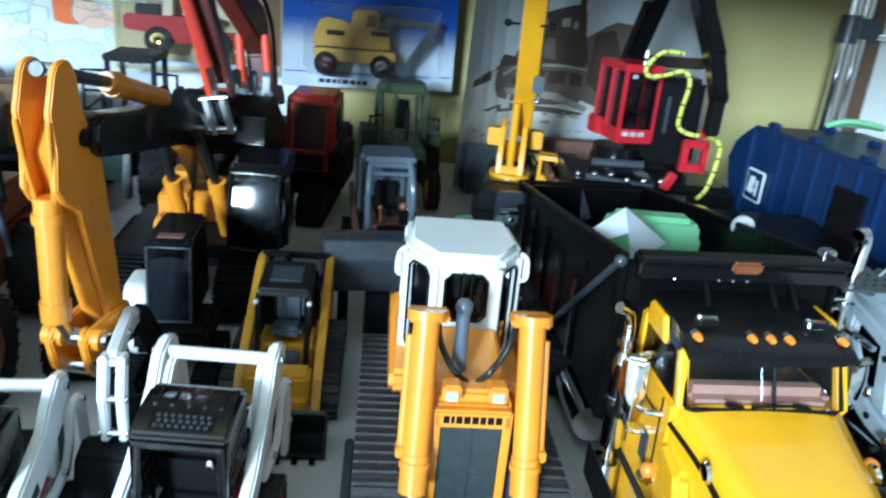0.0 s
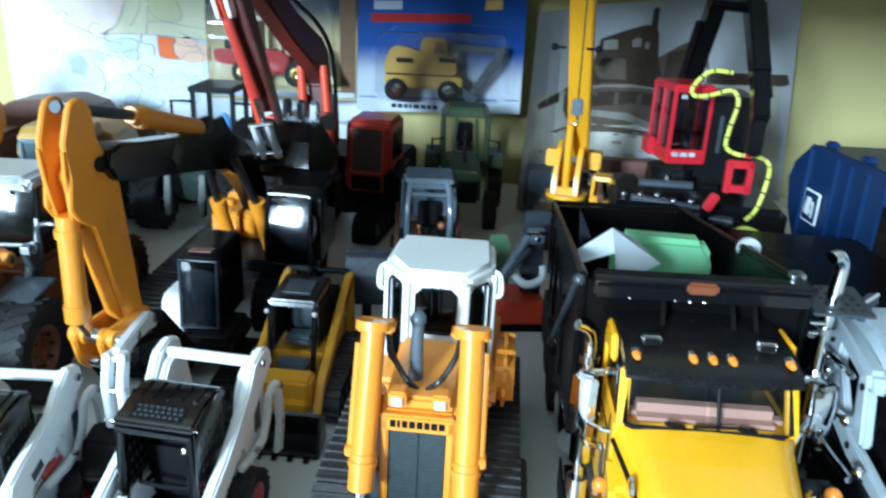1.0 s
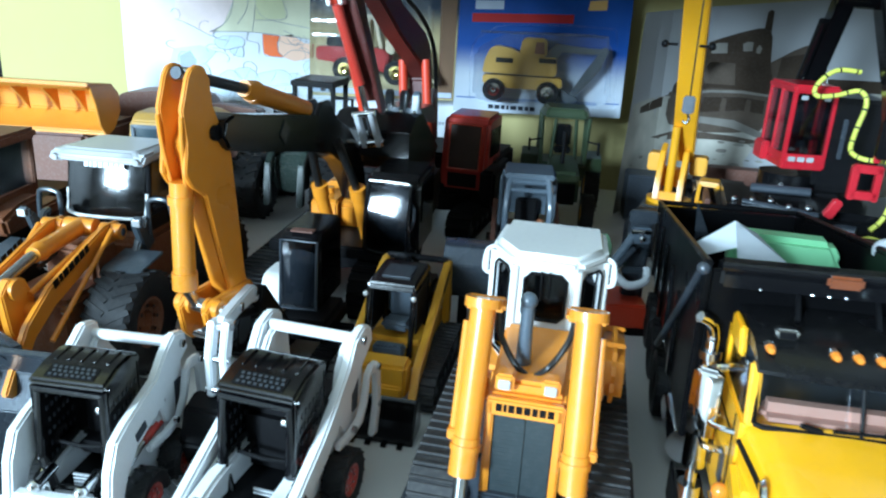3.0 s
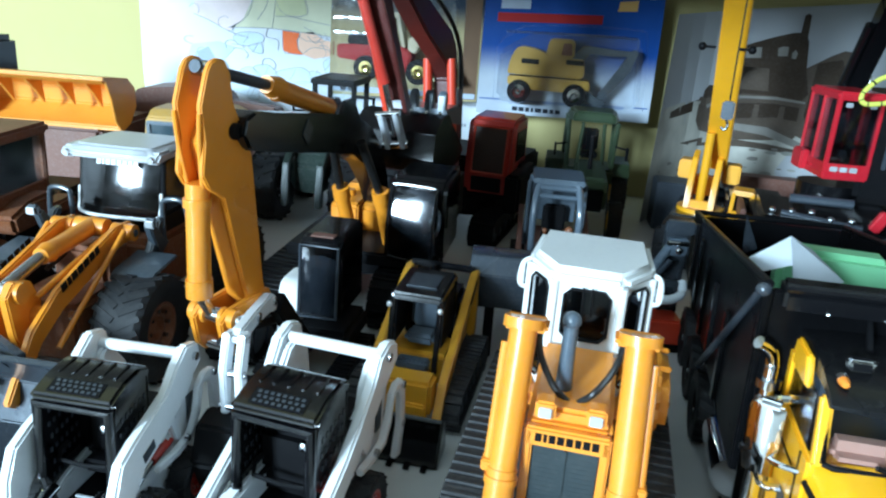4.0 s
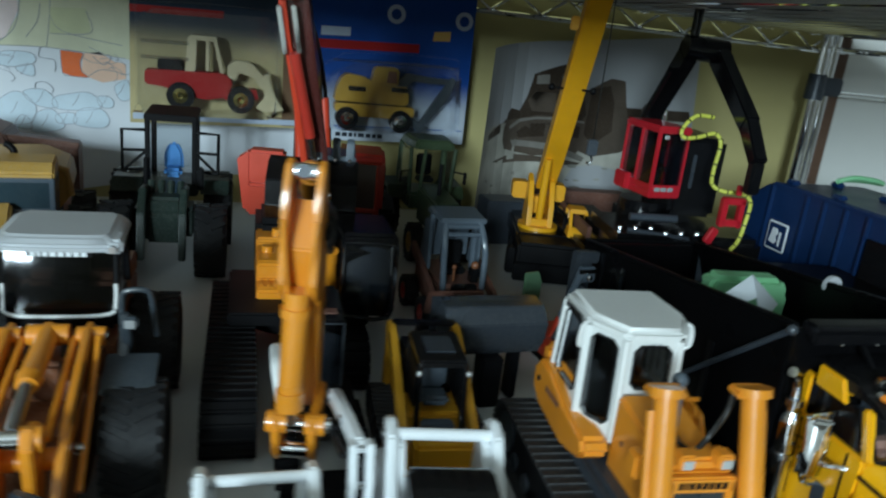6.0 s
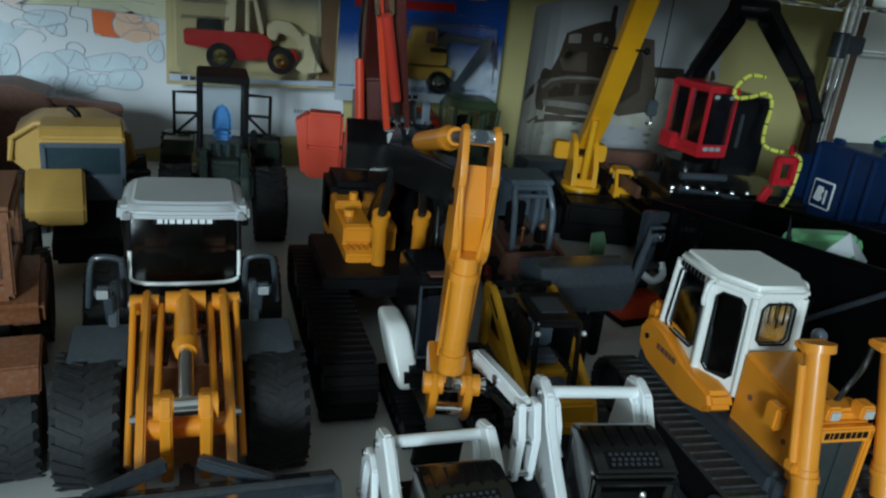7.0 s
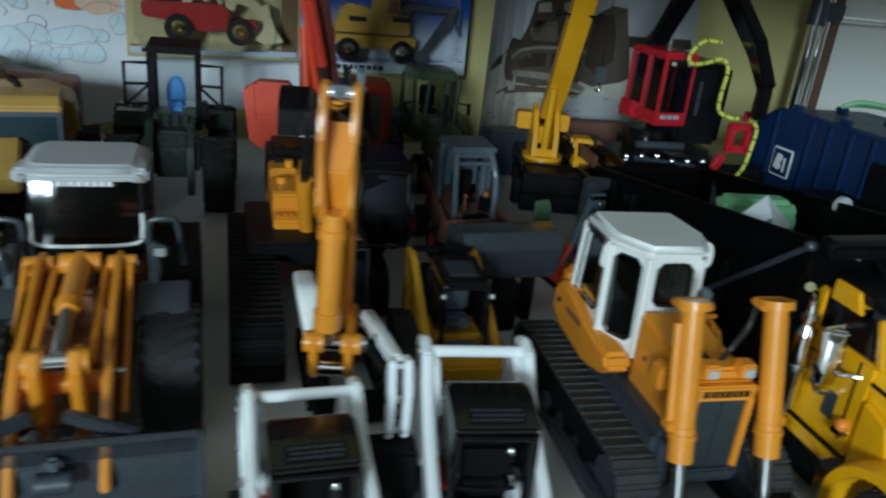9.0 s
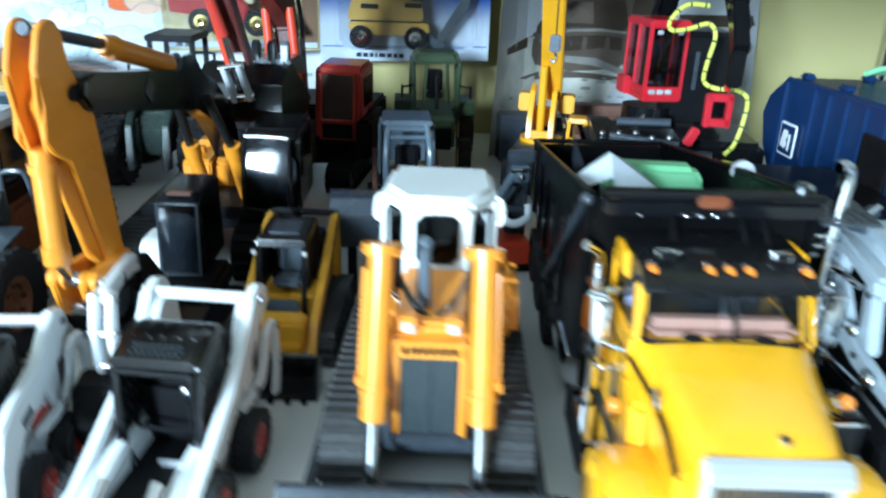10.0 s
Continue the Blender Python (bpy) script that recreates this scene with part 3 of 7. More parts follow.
    for s in (-1, 1):
        part("mirror", [tube([(s * 17.2, 5, 72.5), (s * 19.4, 4, 71), (s * 19.8, 4, 65), (s * 17.2, 5, 63.5)], 0.7), box(s * 19.2, 4.6, 68, 0.9, 2.4, 6.5, 0.3)], WHITE, cab)
    part("wiper", [rod((-1.2, -9.3, 71), (-1.0, -9.6, 62), 0.3, n=6), rod((1.2, -9.3, 71), (1.5, -9.6, 63), 0.3, n=6)], MATTB, cab)
    bars(cab, pose(-17.9, 16, 71.6, 90, 0, -90), [1.6, 1.2, 1.6, 1.8, 1.8, 1.6, 1.4], 2.0, MATTB)
    part("exhaust_pipe", [rod((-2.8, -30, 50), (-2.8, -30, 62), 2.2, 1.8), rod((-2.8, -30, 60), (-2.8, -29.6, 69.4), 1.8, 1.8), ball((-2.8, -29.6, 69.6), 2.35)], BLUEGREY, d, "grey exhaust stack")
    # lift rams
    for s, x0, x1 in ((-1, -13.2, -14.0), (1, 13.0, 14.0)):
        top, foot = Vector((x0, -40.5, 72.6)), Vector((x1, -52.5, 30))
        u = (foot - top).normalized()
        ram = part("lift_ram", [rod(top, top + u * 38, 3.3, n=24), rod(top - u * 0.8, top + u * 1.6, 4.9, n=20), box(x0 - 0.4 * s, -39.5, 71.6, 10.4, 6, 2.4, 0.7), rod(top + u * 35, top + u * 45, 3.6, n=24), rod(top + u * 37, top + u * 38.5, 4.0, n=24),
                                rod(top + u * 6 + Vector((s * 3.6, 1, 0)), top + u * 36 + Vector((s * 3.6, 1, 0)), 1.2, n=10), box(x1 + s * 3.6, -49, 39, 2.6, 4, 3, 0.4)], ORANGE, d, "yellow-orange hydraulic lift ram")
        part("piston_rod", [rod(top + u * 44, Vector((x1, -58, 11)), 1.9, n=18)], STEEL, ram)
        part("rod_eye", [rod((x1 - 3.5, -59, 10), (x1 + 3.5, -59, 10), 3.4), box(x1, -59, 4, 9, 6, 8, 0.8)], STEELG, ram)
        part("hose", [tube([(x0 - s * 3.2, -37, 70), (x0 - s * 4.2, -37, 63), (x0 - s * 8.0, -37, 55.5), (s * 1.2, -38.5, 52.4)], 0.85)], HOSE, d)
        part("ram_bracket", [box(s * 13, -33, 45, 4, 6, 8, 0.8)], ORANGE, d)
    blade = part("blade", [prism([(-66, 0.5), (-68.5, 6), (-69, 11), (-66.5, 17.5), (-64, 17.5), (-66, 11), (-65.5, 6), (-62.5, 0.5)], "x", -37, 37, 0.4)], STEELG, d, "steel grey curved dozer blade")
    part("push_arm", [box(-31, -34, 8, 3, 60, 5, 0.6), box(31, -34, 8, 3, 60, 5, 0.6), box(0, -57, 8, 24, 8, 6, 1)], STEELG, d)


# ---- the tipper truck ----
def dump_truck():
    t = thing("dump_truck", 126.3, 198.4, -0.6, -3.5, "bonneted yellow tipper truck with gloss black dump body", "truck")
    t.matrix_basis = pose(126.3 * S, 198.4 * S, -0.6 * S, 0, -1.2, -3.5)
    t.scale = (1, 1, 0.938)
    part("chassis", [box(0, 80, 14, 26, 250, 8, 1)], GLOSSB, t)
    hood = part("hood", [prism([(-66, 20), (-67, 36), (-66, 41), (-28, 46), (-28, 20)], "x", -14, 14, 1.2)], YELLOW, t)
    bm = bmesh.new()
    rings = []
    for y, wt, ws, zt, zs in ((-67.5, 14.6, 16.0, 47.0, 43), (-66, 15.2, 16.4, 48.2, 42), (-55, 17.2, 18.2, 51.2, 44), (-42, 19.2, 20.4, 54.2, 47.4), (-29, 21.6, 23.0, 56.6, 50)):
        ring = [(-ws, y, zs - 14), (-ws, y, zs)]
        for i in range(9):
            u = -1 + 2 * i / 8
            ring.append((wt * u, y, zt + 0.9 * (1 - u ** 2) - (0.9 if abs(u) == 1 else 0)))
        ring += [(ws, y, zs), (ws, y, zs - 14)]
        rings.append([bm.verts.new(Vector(v) * S) for v in ring])
    for A, B in zip(rings, rings[1:]):
        for i in range(len(A) - 1):
            bm.faces.new((A[i], A[i + 1], B[i + 1], B[i]))
        bm.faces.new((A[-1], A[0], B[0], B[-1]))
    bm.faces.new(rings[0]); bm.faces.new(rings[-1][::-1])
    bmesh.ops.recalc_face_normals(bm, faces=bm.faces[:])
    bonnet = part("bonnet", bm, YELLOW, hood)
    bonnet.data.set_sharp_from_angle(angle=radians(70))
    each("bonnet_seam", [tube([(s * 23.1, -28.6, 50.4), (s * 20.6, -42, 48.0), (s * 19.5, -54, 45.0), (s * 19.3, -65, 40.8)], 0.75, 6) for s in (-1, 1)], MATTB, hood)
    grille = part("grille_shell", [prism([(-71.6, 43.0), (-71.4, 45.7), (-68.4, 49.1), (-66.8, 48.5), (-66.8, 43.0)], "x", -15.4, 16.4, 0.8), box(-14, -69, 33, 2.2, 4, 22, 0.8), box(14, -69, 33, 2.2, 4, 22, 0.8)], BRIGHT, hood, "bright metal grille surround")
    each("grille_bar", [box(-12 + 1.5 * k, -68.2, 33, 0.7, 1.4, 20) for k in range(17)], DKGREY, grille)
    part("badge", [prism([(2.0, -63), (3.6, -60.8), (5.2, -63), (3.6, -65.2)], "z", 48.6, 50.8, 0.3)], CHROME, hood)
    for s in (-1, 1):
        # cowl side between bonnet seam and door, flowing into the round fender
        cowl = [(-28, 24), (-28, 52.0), (-42, 48.6), (-54, 44.6), (-65, 40.4), (-67.4, 34), (-66, 24)]
        part("cowl_side", [prism(cowl, "x", min(s * 15.6, s * 19.5), max(s * 15.6, s * 19.5), 1.0)], YELLOW, hood)
        part("cowl_flank", [prism([(-28, 18), (-28, 46), (-40, 42), (-44, 30), (-38, 18)], "x", min(s * 19.4, s * 24.5), max(s * 19.4, s * 24.5), 1.6)], YELLOW, hood)
        part("fender", [lathe([(17.2, -8), (20.4, -8.4), (21.6, -6), (22, 0), (21.6, 6), (20.4, 8.4), (17.2, 8), (17.2, -8)], (s * 24.5, -52, 12), 40)], YELLOW, t)
        w = tyre(t, (s * 24, -52, 12.5), 12.5, 9, CHROME, 24, lug=0.04)
        each("step", [box(s * 29, -14, 12, 8, 30, 2, 0.4), box(s * 29, -14, 20, 7, 26, 1.2, 0.3)], CHROME, t)
        part("step_rubber", [box(s * 33.4, -14, 16, 0.8, 30, 12, 0.3)], MATTB, t)
        if s > 0:
            part("tool_box", [box(33, -25, 28, 14, 16, 14, 1.2)], GLOSSB, t)
            each("tool_box_trim", [box(33, -33.2, 33.6, 13, 0.6, 1.0), box(33, -33.2, 23, 13, 0.6, 1.0)], CHROME, t)
        ml = (35.6, -28, 37.4) if s > 0 else (-24.4, -24, 31.4)
        part("marker_lamp", [ball(ml, 2.3)], AMBER, t)
        part("marker_base", [box(ml[0], ml[1], ml[2] - 2.4, 5, 5, 2.2, 0.6)], CHROME, t)
        part("side_lamp", [lathe([(0, -0.6), (2.2, -0.4), (3.0, 0.4), (0, 0.6)], (s * 20.9, -47, 49.2), 18)], CHROME, hood)
        sx = 40.6 if s > 0 else -31
        path = [(sx, 8, 18), (sx, 8, 68), (sx + 0.6, 8, 80), (sx + 1.2, 8, 90), (sx + 0.8, 7.4, 94), (sx - 1.2, 6, 96.4), (sx - 3.2, 5, 96)] if s > 0 else [(sx + 3, -2, 18), (sx + 3, -2, 60), (sx + 3, -1.6, 67), (sx + 1.6, -2.4, 71), (sx - 1.4, -3.6, 73)]
        st = part("exhaust_pipe", [tube(path, 2.0 if s > 0 else 1.7, 16)], CHROME, t, "chrome exhaust stack")
        gx, gy, gz = (sx, 8, 54) if s > 0 else (sx + 3, -2, 54)
        part("heat_guard", [rod((gx, gy, 24), (gx, gy, gz), 3.3, n=22)], CHROME, st)
        part("guard_cone", [rod((gx, gy, gz), (gx, gy, gz + 3.4), 3.2, 2.1, n=22)], CHROME, st)
        cz = 70 if s > 0 else 60
        each("clamp", [rod((gx, gy, cz), (gx, gy, cz + 2.4), 3.0, n=18), rod((gx, gy, 40), (gx, gy, 42), 3.8, n=18)], STEEL, st)
        if s > 0:
            each("clamp_bolt", [rod((gx - 5, gy - 1, z), (gx - 1, gy - 1, z), 0.9, n=10) for z in (70.6, 74)], CHROME, st)
        mx, my, mz, mh = (34.2, -15, 55.5, 7.5) if s > 0 else (-30.2, -17, 53, 9.5)
        face = bowed(-3.7, 3.7, (0, -mh), (0, mh), 1.0, 0.9, 1.4)
        face.transform(pose(mx * S, my * S, mz * S, 0, 0, -24 * (-s if s > 0 else 1)))
        mir = part("mirror", face, CHROME, t, "chrome west-coast mirror")
        part("mirror_cap", [box(mx, my - 1, mz + mh + 1.1, 6, 3, 2.2, 0.9, rz=24 * s)], CHROME, mir)
        each("mirror_bracket", [tube([(s * 22.4, -18 if s > 0 else -14, 66 if s > 0 else 64), (mx - s * 3, my + 2, 65 if s > 0 else 63.6), (mx + s, my + 4, mz + mh - 1)], 1.1, 8, 3), tube([(s * 22.6, -26 if s > 0 else -14, 50 if s > 0 else 38), (mx - s * 2, my + 3, 51 if s > 0 else 38.6), (mx, my + 4, mz - 5)], 1.1, 8, 3)] + ([tube([(-23, -24, 50), (-28, -20, 49), (-30, -14, 49)], 0.8, 8, 3)] if s < 0 else []), CHROME, mir)
        part("grab_rail", [tube([(s * 26, 2, 28), (s * 27, 2, 34), (s * 27, 2, 58), (s * 25.6, 2, 63)], 0.8, 8, 3)], CHROME, t)
    # cab
    cab = part("cab", [prism([(-27, 20), (-29, 54.6), (-28, 56), (4, 56), (4, 20)], "x", -23.4, 23.4, 1.4)], YELLOW, t)
    for s in (-1, 1):
        part("door_window", [prism([(-25.6, 57), (-21.5, 70), (-2, 70), (-2, 57)], "x", s * 22.6 - 0.3, s * 22.6 + 0.3)], TINT, cab)
        part("front_pillar", [beam((s * 21.6, -29, 55.6), (s * 21.0, -23.6, 71), 2.8, 3.4, 3.0, 0.6)], YELLOW, cab)
        part("rear_pillar", [box(s * 22.2, 0.6, 63, 2.6, 5, 16, 0.8)], YELLOW, cab)
        part("roof_wing", [prism([(-18, 69), (-15, 76.4), (-4, 76.4), (-4, 69)], "x", min(s * 22.4, s * 24.2), max(s * 22.4, s * 24.2), 0.6)], YELLOW, cab)
        each("door_line", [box(s * 23.55, -23, 40, 0.3, 0.6, 30), box(s * 23.55, -2, 40, 0.3, 0.6, 30), box(s * 23.55, -12.5, 48, 0.3, 21, 0.5)], MATTB, cab)
        part("door_handle", [box(s * 24.2, -6, 45, 1.2, 4.4, 1.3, 0.4)], CHROME, cab)
        part("door_panel", [box(s * 23.6, -16, 34, 0.5, 5, 10, 0.2)], DKGREY, cab)
        part("windscreen", [bowed(-20.6 if s < 0 else 0.4, -0.4 if s < 0 else 20.6, (-30.0, 57), (-24.0, 72), 0.35, 0.3)], CLEAR, cab)
        part("wiper", [rod((s * 2 - 14 + 8, -31.6, 58.4), (s * 9 - 2, -31.7, 59.0), 0.5, n=6), rod((s * 9 - 2, -31.7, 59.0), (s * 9 + 3, -30.8, 57.4), 0.7, n=6)], MATTB, cab)
    part("screen_rubber", [tube([(-21, -30.2, 57), (-20.4, -24.2, 72), (20.4, -24.2, 72), (21, -30.2, 57), (19, -30.9, 56.6), (-19, -30.9, 56.6), (-21, -30.2, 57)], 0.7, 8, 1)], MATTB, cab)
    part("screen_bar", [rod((2.6, -30.6, 57), (2.6, -24.6, 72), 0.5, n=8)], MATTB, cab)
    part("cab_floor", [box(0, -11, 56.5, 42, 26, 0.8, 0.2)], DKGREY, cab)
    part("dashboard", [box(0, -24.0, 57.6, 40.4, 8.4, 6.8, 2.8)], PINKISH, cab, "pink-beige dashboard")
    each("seat", [box(x, -8, 53, 15, 12, 5, 2) for x in (-10, 10)], PINKISH, cab)
    each("seat_back", [box(x, -1.5, 62, 9, 4, 12, 2) for x in (-14, 2)], DKGREY, cab)
    # plain blocks added for the yellow and grey patches behind the windscreen
    part("yellow_block", [box(-6, 0.4, 65, 9, 2.4, 7, 0.8)], YELLOW, cab)
    part("grey_side_block", [box(13, -2, 60, 10, 6, 14, 1.2)], DKGREY, cab)
    part("rear_wall", [box(0, 2.6, 63, 42, 1.6, 16, 0.5)], DKGREY, cab)
    bm = bmesh.new()
    rings = []
    for k in range(13):
        u = -1 + k / 6
        x, bow, drop = 22.0 * u, 2.4 * (1 - u * u), 0.9 * u * u
        prof = [(-29.6 - bow, 70.9), (-30.6 - bow, 71.4), (-30.4 - bow, 73.0 - drop), (-27.6 - bow * 0.7, 75.0 - drop), (-20, 76.9 - drop), (-6, 77.7 - drop), (3, 77.2 - drop), (3, 72.4), (-24, 72.6)]
        rings.append([bm.verts.new(Vector((x, y, z)) * S) for y, z in prof])
    for A, B in zip(rings, rings[1:]):
        for i in range(len(A)):
            bm.faces.new((A[i], A[(i + 1) % len(A)], B[(i + 1) % len(A)], B[i]))
    bm.faces.new(rings[0]); bm.faces.new(rings[-1][::-1])
    bmesh.ops.recalc_face_normals(bm, faces=bm.faces[:])
    visor = part("roof", bm, VISORB, cab, "black cab roof with deep sun visor")
    each("visor_bracket", [rod((x, -24, 72), (x, -30.4, 71.4), 0.5, n=6) for x in (-17, 17)], MATTB, visor)
    each("roof_horn_bracket", [beam((x, -10, 77), (x + 1.6, 1, 84), 1.2, 2.0, 1.4, 0.2) for x in (-10, 9, 15)], MATTB, visor)
    for x in (-19.2, -4.9, 0, 4.9, 19.2):
        l = part("roof_lamp", [lathe([(0, -2.0), (0.75, -1.8), (1.1, -0.9), (1.2, 0.4), (0, 0.4)], (x, -25.8, 76.0), 14, "y")], AMBER, visor, "small amber roof lamp")
        part("lamp_base", [rod((x, -25.4, 75.9), (x, -23.8, 76.1), 1.3, n=14)], CHROME, l)
    for x in (-14.8, 14.6):
        sp = part("work_lamp", [box(x, -20, 78.0, 5.4, 3, 3.0, 0.6)], CHROME, visor)
        part("lamp_lens", [box(x, -21.6, 78.0, 3.8, 0.4, 1.8)], MATTB, sp)
        part("lamp_stalk", [rod((x, -19, 75.4), (x, -19, 77), 0.5, n=6)], CHROME, sp)
    # tipper body
    wall = [(2, 30), (0, 86.4), (2, 87), (168, 61), (170, 30)]
    bed = part("tipper_body", [prism(wall, "x", -32.5, -30.5, 0.5), prism(wall, "x", 30.5, 32.5, 0.5),
                               box(0, 86, 30, 61, 166, 3, 0.6), box(0, 2.6, 58, 61, 2.4, 56, 0.6), box(0, 168, 45, 61, 2.4, 30, 0.6)], BEDBLACK, t, "gloss black tipper body")
    part("body_rim", [tube([(-31.6, 1, 87.6), (-31.6, 168, 61.6), (31.6, 168, 61.6), (31.6, 1, 87.6)], 1.3, 8, 1)], BEDBLACK, bed)
    part("cab_shield", [prism([(-5, 82.6), (-5.6, 88.0), (-4, 90), (2, 90), (2.4, 86.5), (-2, 84)], "x", -29, 30.5, 0.9)], GLOSSB, bed)
    part("shield_edge", [tube([(-29, -5.2, 89.4), (30.5, -5.2, 89.4)], 1.4, 10, 1)], GLOSSB, bed)
    part("beacon", [box(0.2, -6.6, 88.4, 8.6, 2.0, 3.6, 0.8)], BROWNLENS, bed, "amber warning beacon")
    each("rivet", [ball((x, -5.4, 83.6), 0.5, 8) for x in (-19, -6.5, -2.5, 1.5)], CHROME, bed)
    each("side_rib", [box(s * 33, y, 47, 1.6, 4, 32, 0.4) for s in (-1, 1) for y in (40, 66, 92, 118, 142)], GLOSSB, bed)
    arm = part("tarp_arm", [rod((-35, 66, 30), (-33, 2, 85), 1.15, n=10)], DKGREY, bed, "grey tarp arm on the body side")
    part("arm_knob", [ball((-32.6, 1, 86), 2.0)], STEELG, arm)
    plate = part("tarp_plate", [prism([(33, -1), (37, 22), (53, 22), (50, -1)], "z", 79.6, 80.6, 0.2)], STEELG, bed, "grey perforated tarp plate")
    each("plate_hole", [rod((39 + 3 * i, 3 + 4 * j, 80.55), (39 + 3 * i, 3 + 4 * j, 80.75), 0.5, n=8) for i in range(4) for j in range(5)], MATTB, plate)
    part("plate_bracket", [box(36, 12, 78, 9, 6, 2.4, 0.4)], MATTB, bed)
    part("corner_lug", [box(28, 3, 90.6, 4, 4, 2.4, 0.5)], STEEL, bed)
    for s in (-1, 1):
        for y in (66, 96, 126):
            tyre(t, (s * 27.5, y, 13.4), 13.4, 15, GLOSSB, 20, lug=0.03)
    part("air_tank", [rod((-26, 22, 14), (-26, 50, 14), 7, n=20)], CHROME, t)


def load_in_truck():
    g = thing("green_tray", 137, 286, 32, -6, "mint green plastic tray lying in the tipper body", "tray")
    part("tray", [prism([(-18, 0), (-19, 30), (-16, 37), (16, 37), (20, 30), (19, 0)], "y", -9, 3, 2.4)], MINT, g)
    part("tray_rim", [box(0, -3, 1, 42, 16, 2, 0.6)], MINT, g)
    w = thing("folded_card", 110, 246, 68, 0, "folded white card propped in the tipper body", "paper")
    bm = bmesh.new()
    v = [bm.verts.new(Vector(p) * S) for p in ((-13, -1, 5), (-12.4, -7, 2.6), (0, -5, 6.5), (-1, -1, 14.2), (19, 5, 0), (9, 9, 8), (1, -9, -3))]
    for f in ((0, 1, 2, 3), (3, 2, 6, 4), (3, 4, 5)):
        bm.faces.new([v[i] for i in f])
    bmesh.ops.solidify(bm, geom=bm.faces[:], thickness=0.5 * S)
    part("card", bm, PAPERW, w)
    sc = thing("paper_scrap", 101, 268, 74, 0, "small pointed scrap of grey card", "paper")
    bm = bmesh.new()
    bm.faces.new([bm.verts.new(Vector(p) * S) for p in ((0, 0, 8), (6, 2, -4), (1, 0, -6))])
    bmesh.ops.solidify(bm, geom=bm.faces[:], thickness=0.4 * S)
    part("scrap", bm, STEELG, sc)
    e = thing("white_ring", 163, 262, 72, 0, "white plastic eyelet beside the tray", "ring")
    part("ring", [lathe([(1.6, -1), (4.2, -1), (4.2, 1), (1.6, 1), (1.6, -1)], (0, 0, 0), 20, "y"), box(0, 0, -5, 5, 2, 4, 0.4)], ROOFGREY, e)


# ---- the wheel loader ----
def wheel_loader():
    w = thing("wheel_loader", -132.4, 262, 0, 1.5, "orange wheel loader with pale grey cab roof and big black tyres", "loader")
    for s in (-1, 1):
        tyre(w, (s * 27, -15, 20), 20, 19, DULLO, 26, 0.5, lug=0.028)
        tyre(w, (s * 27, 62, 20), 20, 19, DULLO, 26, 0.5, lug=0.028)
        part("fender", [prism([(-18, 38.6), (-15, 41.0), (2, 43.2), (2, 42.0), (-14.6, 40.0), (-17.4, 37.8)], "x", min(s * 16.5, s * 33), max(s * 16.5, s * 33), 0.4)], SLATE, w)
        part("fender_strut", [prism([(-2, 40), (8, 54), (12, 54), (6, 40)], "x", min(s * 20, s * 23), max(s * 20, s * 23), 0.6)], SLATE, w)
        la = part("lamp_arm", [prism([(6, 40), (1, 49), (-1, 54), (2, 55), (7, 49), (13, 44)], "x", min(s * 21, s * 24), max(s * 21, s * 24), 0.5)], SLATE, w)
        part("work_lamp", [box(s * 24, 0, 55.0, 5, 3.4, 4.2, 1.0)], SLATE, la)
        part("lamp_lens", [box(s * 24, -1.9, 55.0, 3.4, 0.5, 2.8, 0.2)], LAMPGL, la)
        # rails in a darker slate: their want of light is put into the colour
        part("handrail", [tube([(s * 19.5, 17, 42), (s * 19.5, 16.5, 56), (s * 20.8, 16.5, 59.4), (s * 26.5, 16.5, 60), (s * 29, 17, 57), (s * 30.5, 18, 42)], 1.05, 10)], SLATE, w, "slate grey bent handrail")
    part("front_frame", [box(0, -10, 22, 28, 46, 22, 2), box(0, -2, 38, 22, 16, 16, 2)], DULLO, w)
    part("rear_frame", [box(0, 52, 30, 34, 80, 26, 3)], DULLO, w)
    part("engine_hood", [prism([(40, 40), (40, 57), (84, 55), (92, 48), (92, 40)], "x", -17, 17, 3)], DULLO, w)
    cab = part("cab", [box(0, 20, 50, 35, 30, 9, 1.5)], MATTB, w)
    cab.matrix_basis = Matrix.Translation((0, 15.5 * S, -2.2 * S))
    part("windscreen", [bowed(-16.8, 16.8, (2.2, 53), (6.8, 76.6), 1.3, 0.45)], TINT, cab, "dark curved windscreen")
    part("screen_edge", [tube([(-17.4, 4.6, 63), (-17.4, 3.6, 57), (-15.5, 2.0, 52.8), (0, 0.9, 52.4), (15.5, 2.0, 52.8), (17.4, 3.6, 57), (17.4, 4.6, 63)], 0.7, 8, 4)], WHITE, cab)
    for s in (-1, 1):
        part("pillar", [rod((s * 17.6, 5, 54), (s * 17.2, 8, 76), 1.1, n=8)], MATTB, cab)
        part("rear_pillar", [rod((s * 17.6, 34, 54), (s * 17.2, 32, 76), 1.5, n=8)], MATTB, cab)
        part("side_window", [box(s * 17.3, 20, 65, 0.7, 26, 20, 0.2)], TINT, cab)
    part("rear_window", [box(0, 33, 65, 32, 0.7, 20, 0.2)], TINT, cab)
    part("seat", [box(0, 22, 57, 12, 10, 4, 1.2), box(0, 27, 64, 12, 3.5, 15, 1.4)], MATTB, cab)
    part("steering_wheel", [rod((0, 10, 54), (0, 13, 63), 0.8, n=8), lathe([(3.6, -0.5), (4.4, 0), (3.6, 0.5), (3.6, -0.5)], (0, 12.6, 63), 20, "z")], MATTB, cab)
    roof_plan = [(-20, 1), (-17, -2.4), (-8, -3.2), (8, -3.2), (17, -2.4), (20, 1), (20, 30), (17, 34), (-17, 34), (-20, 30)]
